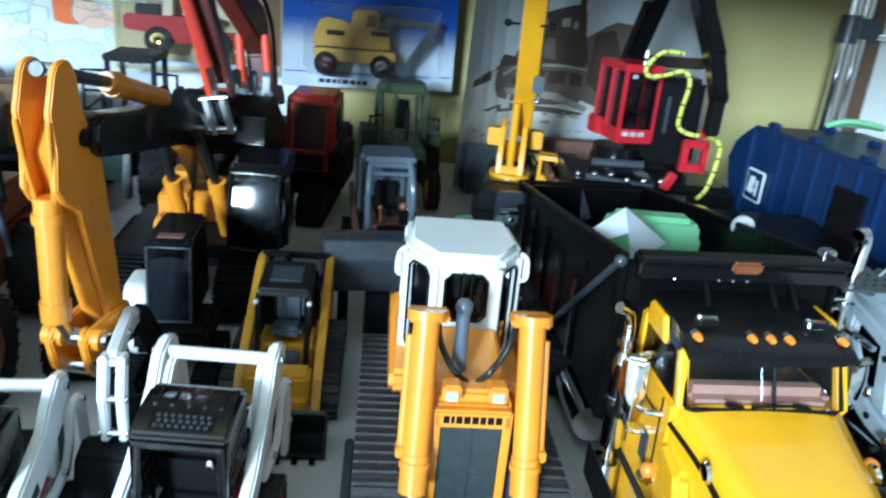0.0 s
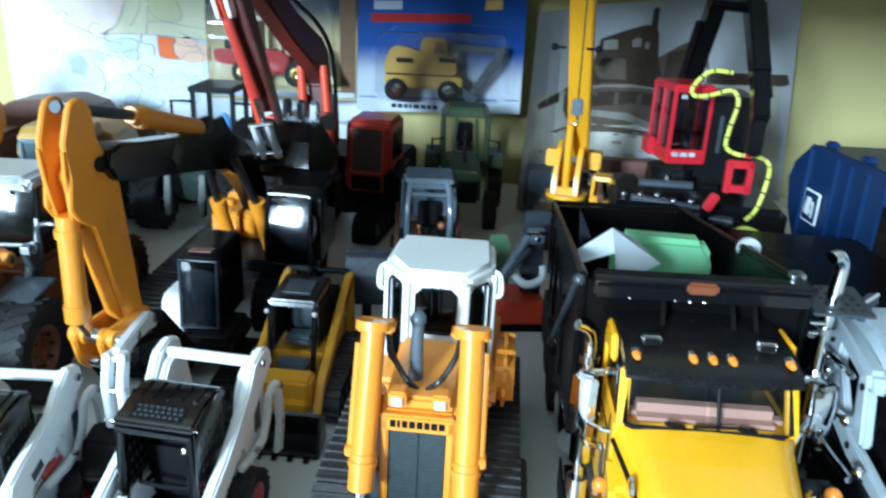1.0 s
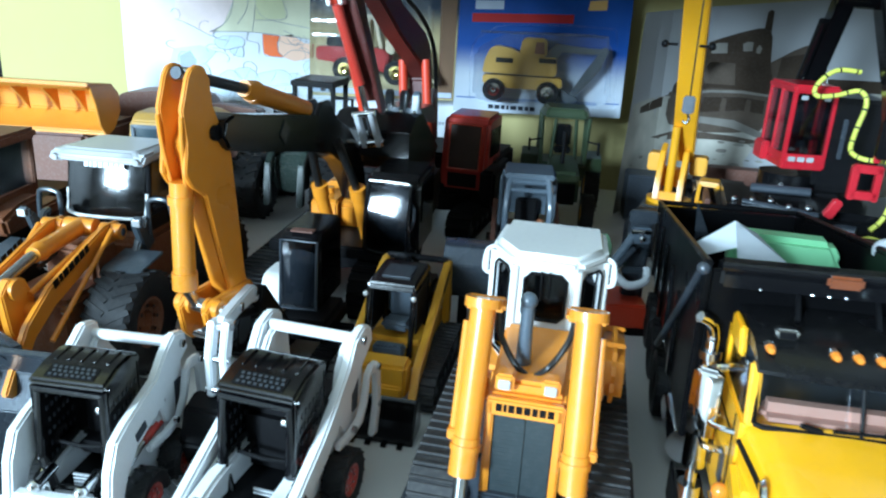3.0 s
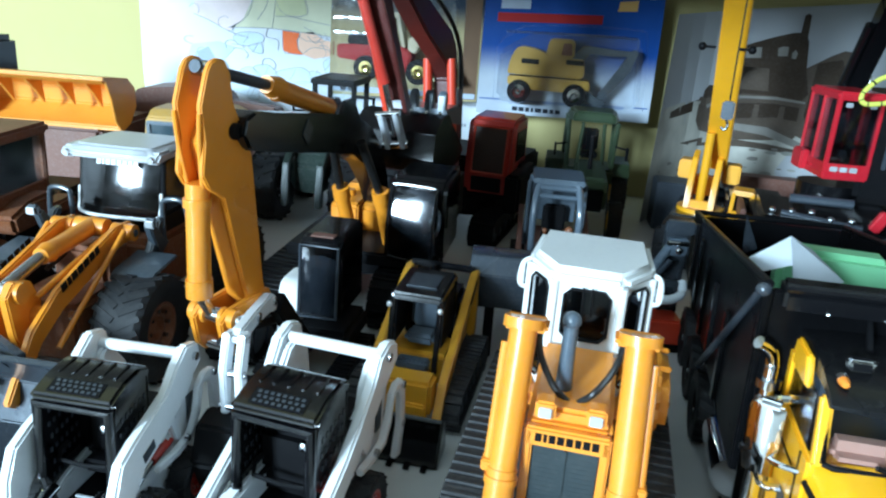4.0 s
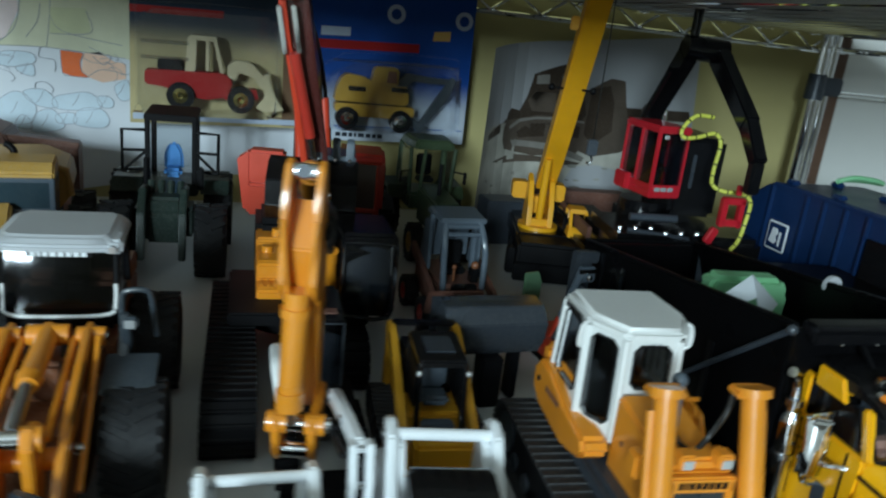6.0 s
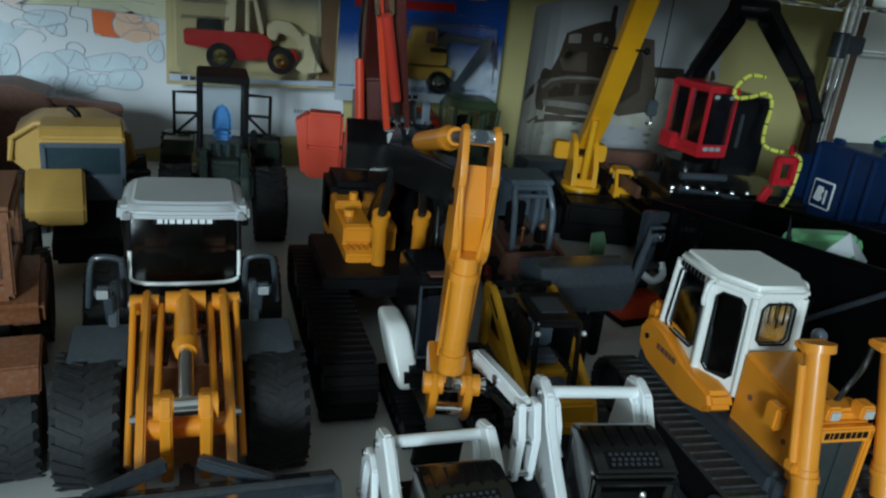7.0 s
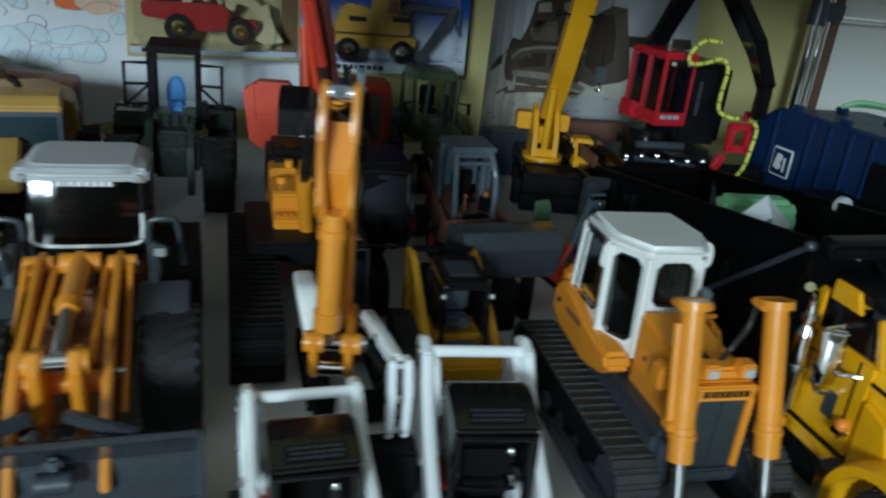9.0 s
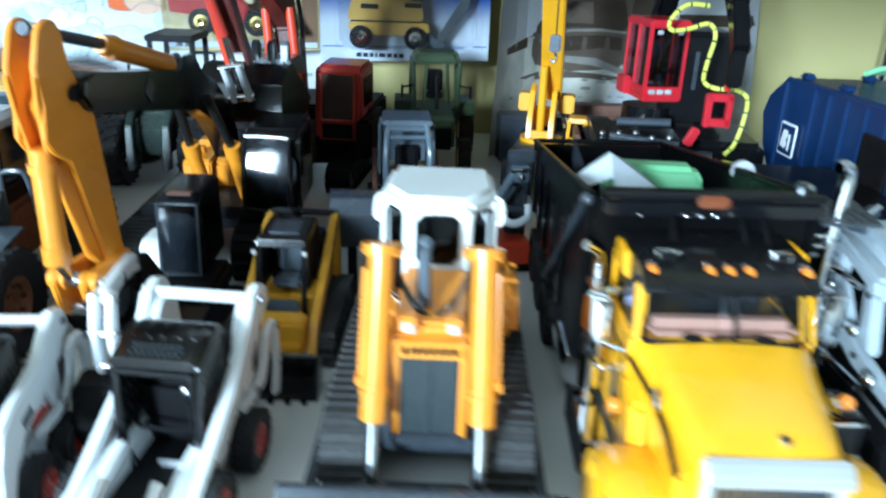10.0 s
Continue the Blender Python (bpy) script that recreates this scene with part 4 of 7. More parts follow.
    roof = part("roof", [prism(roof_plan, "z", 76.4, 79.0, 1.0), frustum(roof_plan, 78.4, 81.4, 0.84, (0, 16), 1.2)], ROOFGREY, cab, "pale grey rounded cab roof")
    for s in (-1, 1):
        part("roof_corner", [prism([(-1.6, 75.6), (-2.6, 77.4), (0, 80.2), (10, 80.4), (10, 77), (3, 76)], "x", min(s * 14.4, s * 20.4), max(s * 14.4, s * 20.4), 1.4)], ROOFGREY, roof)
        part("roof_lamp", [rod((s * 17.5, -1.8, 77.8), (s * 17.5, -3.0, 77.6), 1.3, n=14)], LAMPGL, roof)
    part("sun_strip", [prism([(4.6, 72.6), (5.2, 75.6), (5.6, 75.6), (5.0, 72.6)], "x", -10, 10)], MATTB, cab)
    bars(cab, pose(0, 3.6, 74.2, 82, 0, 0), [1.7, 1.0, 1.7, 1.9, 1.9, 1.7, 1.8, 1.8], 2.4, ARMWHITE, 0.55)
    # lift arms, ram and crank
    for s in (-1, 1):
        arm = part("lift_arm", [prism([(7, 46), (6, 53), (-4, 53.5), (-40, 42), (-54, 33), (-68, 14), (-64, 11), (-50, 27), (-38, 34), (-4, 45)], "x", min(s * 10.2, s * 12.8), max(s * 10.2, s * 12.8), 0.6)], AMBERY, w)
        part("boss", [rod((s * 8, 1, 50), (s * 16.5, 1, 50), 3.2, n=18)], AMBERY, arm)
        each("pin", [rod((s * 13, -35, 31), (s * 15, -35, 31), 1.8, n=14), rod((s * 16.4, 1, 50), (s * 17, 1, 50), 1.6, n=12)], STEEL, arm)
        bars(arm, pose(s * 13.2, -28, 45.5, 90, 0, s * 90) @ pose(0, 0, 0, 0, 0, 18 if s > 0 else -18), [3, 2, 3, 3, 3, 3, 2.4], 3.0, MATTB)
        part("side_ram", [rod((s * 15.2, -4, 52), (s * 15.2, -46, 24), 1.0, n=10)], AMBERY, w)
        part("hose", [tube([(s * 5, 2, 52), (s * 5, -8, 44), (s * 6, -20, 40)], 0.9)], HOSE, w)
        part("inner_bar", [rod((s * 7.4, 0, 50), (s * 7.4, -44, 40), 1.1, n=10)], AMBERY, w)
    ram = part("tilt_ram", [rod((0, 2, 51.5), (0, -28, 49), 3.3, n=22), rod((0, -26, 49.2), (0, -30, 48.9), 3.8, 3.0, n=22), rod((-6, 0, 51), (6, 0, 51), 3.6, n=18)], AMBERY, w)
    part("ram_rod", [rod((0, -30, 48.8), (0, -48, 44.5), 2.1, n=16)], STEEL, ram)
    cheek = [(-52, 48), (-44, 46), (-40, 38), (-44, 22), (-50, 20), (-54, 30), (-56, 44)]
    crank = part("crank", [prism(cheek, "x", -6.5, -3.4, 0.5), prism(cheek, "x", 3.4, 6.5, 0.5), rod((-12, -44, 34), (12, -44, 34), 3.2, n=20), rod((-8, -50, 44), (-3, -50, 44), 3.6, n=18), rod((3, -50, 44), (8, -50, 44), 3.6, n=18)], AMBERY, w)
    part("crank_pin", [rod((-3.2, -50, 44), (3.2, -50, 44), 2.6, n=18)], CHROME, crank)
    part("linkage", [box(0, -56, 22, 4, 26, 4, 1, rx=-12), rod((-4, -68, 19), (4, -68, 19), 3, n=16)], DKGREY, w)
    bk = part("bucket", [prism([(-60, 3), (-58, 20), (-64, 30), (-73, 35), (-75, 34), (-67, 28.5), (-62, 20), (-64, 6), (-102, 1.5), (-102, 0.3), (-66, 0.3)], "x", -36.5, 36.5, 0.5)], STEELG, w, "dark grey loader bucket")
    each("bucket_side", [prism([(-60, 3), (-58, 20), (-64, 30), (-75, 35), (-102, 1), (-66, 0.4)], "x", x, x + 1.5, 0.3) for x in (-37, 35.5)], STEELG, bk)
    each("bucket_rib", [prism([(-56, 13), (-54, 22), (-68, 33), (-71, 32), (-60, 20)], "x", x - 1.5, x + 1.5, 0.4) for x in (-12, 12, -4, 4)], STEELG, bk)
    each("spill_guard", [box(x, -66, 34.0, 20, 3, 3.4, 0.5, rz=a, ry=b) for x, a, b in ((-14, 24, -8), (12, -24, 8))], STEELG, bk)
    each("tooth", [box(-33 + 8.2 * k, -104, 1.4, 4, 7, 1.8, 0.3) for k in range(9)], STEELG, bk)


# ---- the orange excavator with the black boom ----
def excavator():
    e = thing("tracked_excavator", -45, 350, 0, 0, "tracked excavator with black boom and orange dipper arm", "excavator")
    crawler(e, -32, -24, 19, 134, 24, MATTB, shoes=False, pitch=5)
    crawler(e, 17, 6, 17, 96, 24, MATTB, shoes=False, pitch=5)
    part("turntable", [rod((-6, 5, 18), (-6, 5, 30), 22, n=28)], MATTB, e)
    house = part("engine_house", [prism([(-11, 25), (-11.4, 36.4), (-9.6, 37.8), (-1, 38.4), (-1.2, 45.4), (0.8, 46.8), (24, 47.4), (26, 50), (60, 50.6), (60, 25)], "x", -22, -8.6, 0.9), prism([(4, 30), (3, 44), (6, 46), (60, 47), (60, 30)], "x", -8.4, 4, 1.0)], AMBERY, e, "orange engine house")
    each("cover_ridge", [box(-19.8 + 3.0 * i, -5.4, 38.6, 1.0, 7, 0.8, 0.2) for i in range(4)], AMBERY, house)
    each("filter_cap", [rod((-17, 14, 46.8), (-17, 14, 50), 2.6, n=16), rod((-12.4, 30, 50), (-12.4, 30, 53.6), 2.2, n=14)], AMBERY, house)
    part("cover_line", [box(-15.3, -11.6, 31.2, 11, 0.4, 0.5)], DULLO, house)
    part("rear_house", [box(5, 54, 42, 54, 34, 28, 3)], MATTB, e)
    part("deck", [box(-4, 0, 30, 60, 56, 6, 1)], MATTB, e)
    cab = part("cab", [prism([(-24, 33), (-27, 41), (-27, 65), (-22, 70), (12, 70), (14, 33)], "x", 12.4, 37.6, 1.8)], GLOSSB, e, "gloss black cab with bright windscreen")
    cab.matrix_basis = Matrix.Translation((0, 0, -2 * S))
    turn = Matrix.Translation(Vector((24.6, -35.5, 0)) * S) @ Matrix.Rotation(radians(-7), 4, "Z") @ Matrix.Translation(Vector((-24.6, 35.5, 0)) * S)
    screen = bowed(13.4, 32.4, (-32.0, 36), (-26.6, 66), 0.12, 1.6)
    back = bowed(13.6, 32.2, (-31.0, 36), (-25.6, 66), 0.3, 1.6)
    rim = tube([(12.9, -32.2, 35.6), (12.6, -31.2, 51), (12.9, -27.4, 65), (14.2, -26.6, 67), (31.6, -26.6, 67), (32.9, -27.4, 65), (33.2, -31.2, 51), (32.9, -32.2, 35.6), (12.9, -32.2, 35.6)], 1.0, 8, 3)
    nose = prism([(-24, 35), (-30.6, 35.4), (-26.0, 66), (-22, 66)], "x", 13.2, 32.6)
    for b in (screen, back, rim, nose):
        b.transform(turn)
    part("windscreen", screen, TINT, cab)
    part("screen_backing", back, BLUEGREY, cab)
    part("screen_frame", rim, GLOSSB, cab)
    part("cab_nose", nose, GLOSSB, cab)
    part("side_window", [box(37.8, -6, 57, 0.5, 30, 18, 0.2)], TINT, cab)
    part("handrail", [tube([(33.6, -28, 46), (35.5, -30, 50), (35.5, -29, 56), (33.6, -27, 58)], 0.8)], DKGREY, cab)
    # the dipper sits twisted on the boom
    pivot = Vector((-14.8, -141, 0)) * S
    swing = Matrix.Translation(Vector((1.2, 3.2, -0.8)) * S) @ Matrix.Translation(pivot) @ Matrix.Rotation(radians(-13), 4, "Z") @ Matrix.Translation(-pivot)
    # boom: bent black box beam
    boom = part("boom", [prism([(18, 34), (28, 38), (22, 58), (8, 75), (-8, 86), (-30, 93.4), (-66, 98.8), (-110, 104.5), (-126, 107), (-132, 105.5), (-134, 101), (-130, 96), (-110, 92), (-66, 84), (-34, 78), (-16, 70), (2, 56), (12, 44)], "x", -13.5, -4.5, 0.8)], GLOSSB, e, "black bent boom")
    slight = Matrix.Translation(pivot) @ Matrix.Rotation(radians(-1.5), 4, "Z") @ Matrix.Translation(-pivot)
    boom.matrix_basis = slight
    part("boom_pin", [rod((-19.9, -134, 102), (-6.5, -134, 102), 2.4, n=20)], MATTB, boom)
    part("boom_mark", [prism([(-91.5, 94.8), (-86.5, 99.6), (-81.5, 95.6), (-86.5, 90.4)], "x", -4.4, -4.1)], STEELG, boom)
    each("boom_bracket", [prism([(-50, 94), (-44, 101), (-34, 101), (-22, 90)], "x", x, x + 2, 0.4) for x in (-13, -7)], GLOSSB, boom)
    for x in (-10.5, 7.5):
        ram = part("boom_ram", [rod((x + 3, -12, 32), (x, -22, 57), 3.2, n=20), rod((x + 0.3, -21, 55), (x, -23.4, 60.4), 3.8, n=20)], AMBERY, e)
        part("ram_rod", [rod((x, -23, 59), (x * 0.7 - 3, -38, 84), 1.9, n=14)], HOSE, ram)
    # dipper: two deep cheek plates round a box
    cheek = [(-146.5, 120), (-145, 122.2), (-142, 123.2), (-139, 122.4), (-137, 119), (-136, 111), (-133, 105), (-128, 95), (-126.6, 84), (-141, 84), (-147, 88), (-149.6, 92), (-148.4, 101), (-149.6, 111)]
    box_arm = [(-138, 112), (-131, 102), (-128, 95), (-126.5, 83), (-124.5, 67), (-123, 54), (-121.5, 48), (-126, 44), (-131, 50), (-136, 66), (-141, 84), (-145, 100)]
    st = part("dipper_arm", [prism(cheek, "x", -19.8, -18.0, 0.4), prism(cheek[:8] + box_arm[3:11] + cheek[10:], "x", -11.6, -9.8, 0.4), prism(box_arm, "x", -18.4, -11.2, 0.5)], AMBERY, e, "orange dipper arm")
    st.matrix_basis = swing
    each("cheek_bead", [tube([(x, -149.4, 109), (x * 0.85 - 2.2, -149, 100), (x * 0.6 - 6, -147, 88)], 0.7, 8, 3) for x in (-19.0, -10.6)], AMBERY, st)
    part("bucket_ram", [rod((-15, -146, 89), (-15.6, -146, 56), 3.4, n=20), rod((-15.6, -146, 60), (-15.6, -146, 54.5), 3.9, n=20), rod((-15.2, -146, 82), (-15.2, -146, 84.5), 4.0, n=20)], AMBERY, st)
    part("ram_rod", [rod((-15.6, -146, 55), (-15.2, -142, 48), 1.8, n=14)], STEEL, st)
    part("top_pin", [rod((-19.6, -142, 120), (-10.0, -142, 120), 2.2, n=18)], STEEL, st)
    link = [(-146, 47), (-142, 50), (-122, 51), (-120, 47), (-132, 38), (-140, 34), (-144, 38)]
    each("link", [prism(link, "x", x, x + 2.4, 0.5) for x in (-20.5, -10.5)], AMBERY, st)
    each("link_boss", [rod((x0, -141, 47), (x1, -141, 47), 3.2, n=18) for x0, x1 in ((-22.4, -20.2), (-18.4, -16.7), (-11.5, -10.2), (-8.4, -6))], AMBERY, st)
    each("link_pin", [rod((-16.7, -141, 47), (-11.5, -141, 47), 2.5, n=18), rod((-6, -141, 47), (-4.3, -141, 47), 2.2, n=14), rod((-20.5, -139, 37), (-8.1, -139, 37), 2.4, n=16)], CHROME, st)
    ram = part("dipper_ram", [rod((-8, -57, 99.6), (-10.4, -102, 111.0), 3.6, n=20), rod((-10.2, -99, 110.3), (-10.6, -106.5, 112.4), 4.1, 2.8, n=20)], AMBERY, e)
    ram.matrix_basis = slight
    part("ram_rod", [rod((-10.6, -106, 112.2), (-14.8, -142, 120), 1.8, n=14)], DKGREY, ram)


# ---- white mini excavator ----
def mini_excavator():
    m = thing("mini_excavator", -44, 268, 0, 0, "white compact excavator with glossy black cab", "excavator")
    for x in (-13, 13):
        crawler(m, x, -2, 7, 46, 11, MATTB, shoes=False, pitch=3)
    part("body", [box(0, 8, 17, 26, 30, 9, 2)], MATTB, m)
    dome = ball((0, 0, 0), 1, 32)
    for v in dome.verts:
        c = v.co / S
        v.co = Vector([math.copysign(abs(a) ** 0.38, a) for a in c]) * S
        v.co.y += 0.62 * v.co.z
        v.co.x -= 0.42 * v.co.z
    dome.transform(Matrix.Translation((-12.6 * S, 9 * S, 23.5 * S)) @ Matrix.Diagonal((4.9, 10, 11.4, 1)))
    part("side_cover", dome, WHITE, m, "rounded white side cover")
    cab = part("cab", [prism([(-12, 22), (-13, 52), (-9, 55), (18, 55), (20, 22)], "x", -7, 9, 1.2)], GLOSSB, m)
    cab.matrix_basis = Matrix.Translation((-2.0 * S, 14 * S, 0))
    part("windscreen", [bowed(-5.7, 7.7, (-14.8, 25), (-13.0, 51), 0.25, 0.4)], TINT, cab)
    # blue-grey backing paints a greyish reflection into the windscreen
    part("screen_backing", [bowed(-5.6, 7.6, (-14.0, 25), (-12.4, 51), 0.2, 0.3)], BLUEGREY, cab)
    part("screen_trim", [tube([(-6.4, -14.9, 24), (-6.4, -13.2, 51.8), (8.4, -13.2, 51.8), (8.4, -14.9, 24), (-6.4, -14.9, 24)], 0.6, 6, 1)], DKGREY, cab)
    part("side_window", [box(9.2, 2, 42, 0.4, 20, 16, 0.2), box(9.2, 2, 28, 0.4, 16, 8, 0.2)], TINT, cab)
    part("roof_panel", [box(1.5, -9.5, 55.2, 9, 4.5, 0.5, 0.1)], BRICKBR, cab)
    boom = part("boom", [prism([(-40, 44.5), (-41, 48.5), (-45, 51), (-60, 51.6), (-74, 51.6), (-77, 49.2), (-74, 47), (-60, 46.8), (-46, 45), (-42, 43.4)], "x", 0.6, 4.0, 0.6)], ARMWHITE, m, "white knuckle boom")
    part("boom_base", [beam((-1, -14, 18), (-1, -40, 46), 4, 9, 7)], MATTB, m)
    boom.matrix_basis = Matrix.Translation(Vector((-1.7, -46, 0)) * S) @ Matrix.Rotation(radians(6), 4, "Z") @ Matrix.Translation(Vector((-2.3, 46, 0)) * S)
    each("pin", [rod((0.0, y, z), (4.6, y, z), 1.5, n=14) for y, z in ((-74, 49.2), (-60, 49.2), (-44, 48))], STEEL, boom)
    dip = part("dipper", [prism([(-72.5, 51), (-77, 51.4), (-80, 42), (-79.4, 28), (-77, 27), (-75.6, 40)], "x", -1.6, 0.5, 0.4), prism([(-72.5, 51), (-77, 51.4), (-80, 42), (-79.4, 28), (-77, 27), (-75.6, 40)], "x", 2.9, 5.0, 0.4)], ARMWHITE, m)
    each("pin", [rod((-2.0, y, z), (5.4, y, z), 1.1, n=12) for y, z in ((-75, 49.4), (-78, 40), (-78.4, 30))], STEEL, dip)
    part("ram", [rod((-3.8, -30, 36), (-3.4, -60, 45), 1.6, n=12), rod((-3.4, -60, 45), (-3, -76, 48), 0.9, n=10)], MATTB, m)
    part("bucket", [prism([(-84, 26), (-88, 16), (-84, 6), (-76, 4), (-73, 8), (-72, 22), (-76, 28)], "x", -7, 7, 1)], MATTB, m)
    part("blade", [prism([(-34, 1), (-36, 8), (-33, 13), (-31, 13), (-33, 8), (-31, 1)], "x", -16, 16, 0.4)], MATTB, m)


# ---- skid steer loaders ----
def skid_steer(x, y, rz, f, label, knee=False):
    k = thing("skid_steer_loader", x, y, 0, rz, label, "loader", "white skid steer loaders")
    k.scale = (f, f, f)
    q = 0.69 if knee else 1.0

    def near(pts):
        return [(y * q, z) for y, z in pts]

    straight = [(45, 43.5), (43.6, 49), (38, 51), (31.5, 49), (26.5, 42), (18, 35), (10, 29.5), (-14, 17), (-24, 14), (-29.5, 8.5), (-30, 0.5), (-23, 0.5), (-20, 7), (-8, 11.5), (12, 21.5), (24, 29), (30, 33), (38, 39)]
    kneed = [(29.5, 44), (28, 50.6), (21, 52.4), (15, 48.5), (9, 43), (-8, 38), (-14.6, 35), (-18.4, 27), (-20.6, 13), (-21, 0.5), (-15.9, 0.5), (-15, 11), (-10.6, 20.5), (-4, 27), (8, 31), (16, 35), (21, 37.4), (24, 41)]
    profile = kneed if knee else straight
    band = [(29.5, 35.5), (27, 27), (22.5, 21), (13, 20), (2, 21.4), (2, 24), (13, 22.8), (20.6, 23.6), (24.4, 28.6), (26.6, 36.6), (31, 39), (36, 38.4), (39.4, 34), (41, 20), (38, 8), (33, 9), (36.6, 20), (35.4, 32), (33, 35.4)]
    hook = [(9.6, 34), (14.4, 38), (16.6, 30), (19.8, 24), (18.4, 22), (16.4, 22.6), (13.4, 29)]
    if not knee:
        band = [(y * 0.86 + 18, z * 0.9) for y, z in band]
        hook = [(y * 1.2 + 8, z * 0.88) for y, z in hook]
    for s in (-1, 1):
        for yy in ((-3, 18.5) if knee else (-7, 22)):
            tyre(k, (s * 17.0, yy, 9.0), 9.0, 7, RED, 16, 0.55)
        part("side_body", [prism(near([(-16, 8), (-18, 16), (-4, 20), (14, 22), (36, 34), (38, 14), (34, 8)]), "x", s * 8, s * 13.0, 1.0)], ARMWHITE, k)
        up = part("rear_upright", [prism(near([(18, 13), (22, 19), (25, 30), (28, 41), (32, 46), (38, 48), (43, 44), (45, 32), (43, 18), (38, 12)]), "x", s * 11, s * 13.6, 0.8)], ARMWHITE, k)
        part("upright_mark", [box(s * 13.8, 38 * q, 28, 0.4, 4, 11, 0.1)], DKGREY, up)
        arm = part("lift_arm", [prism(profile, "x", s * 13.4, s * 16.6, 0.7)], ARMWHITE, k, "white lift arm")
        part("arm_hook", [prism(hook, "x", min(s * 12.6, s * 14.6), max(s * 12.6, s * 14.6), 0.4)], ARMWHITE, arm)
        part("arm_foot", [prism(near([(-22, 0.6), (-22, 13), (-27, 17), (-31.5, 15), (-32.5, 0.6)]), "x", s * 11.4, s * 18.2, 0.8)], ARMWHITE, arm)
        part("curved_link", [prism(band, "x", min(s * 15.0, s * 17.0), max(s * 15.0, s * 17.0), 0.4)], ARMWHITE, arm, "white curved link plate")
        each("link_bolt", [rod((s * 16.6, yy, zz), (s * 17.8, yy, zz), 1.1, n=12) for yy, zz in ((band[11][0], band[11][1] - 2), (band[13][0] - 2, band[13][1]), (hook[4][0] - 0.6, hook[4][1] + 1.6))], STEEL, arm)
        part("lift_ram", [rod((s * 12.2, 32 * q, 24), (s * 12.2, 6, 22), 1.4, n=12)], RED, arm, "red lift ram")
        part("ram_rod", [rod((s * 12.2, 6, 22), (s * 12.2, -8, 17), 0.8, n=10)], STEEL, arm)
        each("pin", [rod((s * 16.0, yy * q, zz), (s * 17.6, yy * q, zz), 1.3, n=14) for yy, zz in ((36, 47.4), (-26, 6))], STEEL, arm)
        part("arm_mark", [box(s * 16.7, -2 if knee else -4, 31.5 if knee else 17.4, 0.3, 6, 3, 0.1, rx=18 if knee else 27)], DKGREY, arm)
        part("tilt_ram", [rod((s * 7, -27 * q, 13 + (7 if knee else 0)), (s * 7, -14 * q, 21), 1.5, n=14), ball((s * 7, -27 * q, 13.4 + (7 if knee else 0)), 2.1)], CHROME, k, "chrome tilt ram")
    part("crossbar", [rod((-15, 36 * q, 47.4), (15, 36 * q, 47.4), 1.8, n=14)], ARMWHITE, k)
    part("engine_cover", [box(0, 26 * q + (1 - q) * 6, 22, 22, 26 * q, 20, 2)], MATTB, k)
    part("floor_pan", [box(0, 2, 9, 22, 40, 8, 1)], MATTB, k)
    side = [(-12, 14), (-13.5, 24), (-12, 46), (-10, 49), (9, 51), (11, 16)]
    cab = part("cab", [box(0, 11.2, 33, 22, 1.4, 36, 0.4)], BLACK, k, "black safety cab with slotted sides")
    depth = 0.74 if knee else 0.79
    cab.matrix_basis = Matrix.Translation((0, (-10 + 14 * depth if knee else 2 + 14 * depth) * S, (0 if knee else -5.0) * S)) @ Matrix.Diagonal((1, depth, 1, 1))
    each("cab_side", [prism(side, "x", min(s * 9.8, s * 11.4), max(s * 9.8, s * 11.4), 0.5) for s in (-1, 1)], GLOSSB, cab)
    roof = part("cab_roof", [prism([(-14, 47.6), (-13.8, 49.6), (-4, 52), (6, 52.8), (12, 51), (11, 48.4)], "x", -11.6, 11.6, 0.9)], GLOSSB, cab)
    each("roof_ridge", [box(-8 + 4 * i, 1.6, 52.4, 1.2, 10, 0.7, 0.3, rx=4) for i in range(5)], GLOSSB, roof)
    part("roof_plate", [box(0, -9, 50.9, 15, 6.4, 0.3, 0.1, rx=13.5)], MATTB, roof)
    # solid grey pads: floor light through the roof slots is put into their colour
    each("roof_slot", [box(-6.0 + 1.7 * i + 0.5 * (j % 2), -11.0 + 1.9 * j, 50.55 + 0.45 * j, 0.9, 1.0, 0.4, rx=13.5) for i in range(8) for j in range(3)], DKGREY, roof)
    slot = box(0, 0, 0, 0.3, 1.3, 1.5)
    me = mesh_of(slot); me.materials.append(STEELG)
    for s in (-1, 1):
        for i in range(6):
            for j in range(6):
                ob = new("side_slot", me)
                ob.parent = cab
                ob.matrix_basis = pose(s * (11.45 if s > 0 else 9.75) * S, (-8.5 + 3.0 * i + 0.8 * (j % 2)) * S, (22 + 4.0 * j + 0.3 * i) * S)
    opening = [(-10.2, -13.6, 24), (-10.2, -12.8, 46.2), (10.2, -12.8, 46.2), (10.2, -13.6, 24), (6.5, -14.6, 14.5), (-6.5, -14.6, 14.5), (-10.2, -13.6, 24)]
    part("front_frame", [tube(opening, 1.7, 10, 1)], GLOSSB, cab)
    part("seat", [box(0, 3, 22, 11, 8, 4, 1.2), box(0, 7.5, 30, 11, 3, 13, 1.2)], MATTB, cab)
    each("armrest", [box(s * 7, -2, 26, 1.4, 8, 1.4, 0.4) for s in (-1, 1)], MATTB, cab)
    part("lap_bar", [tube([(-8, -2, 30), (-8, -8, 27), (8, -8, 27), (8, -2, 30)], 0.7, 8, 2)], MATTB, cab)
    part("cab_mirror", [ball((6, -7, 38.6), 1.6)], CHROME, cab)
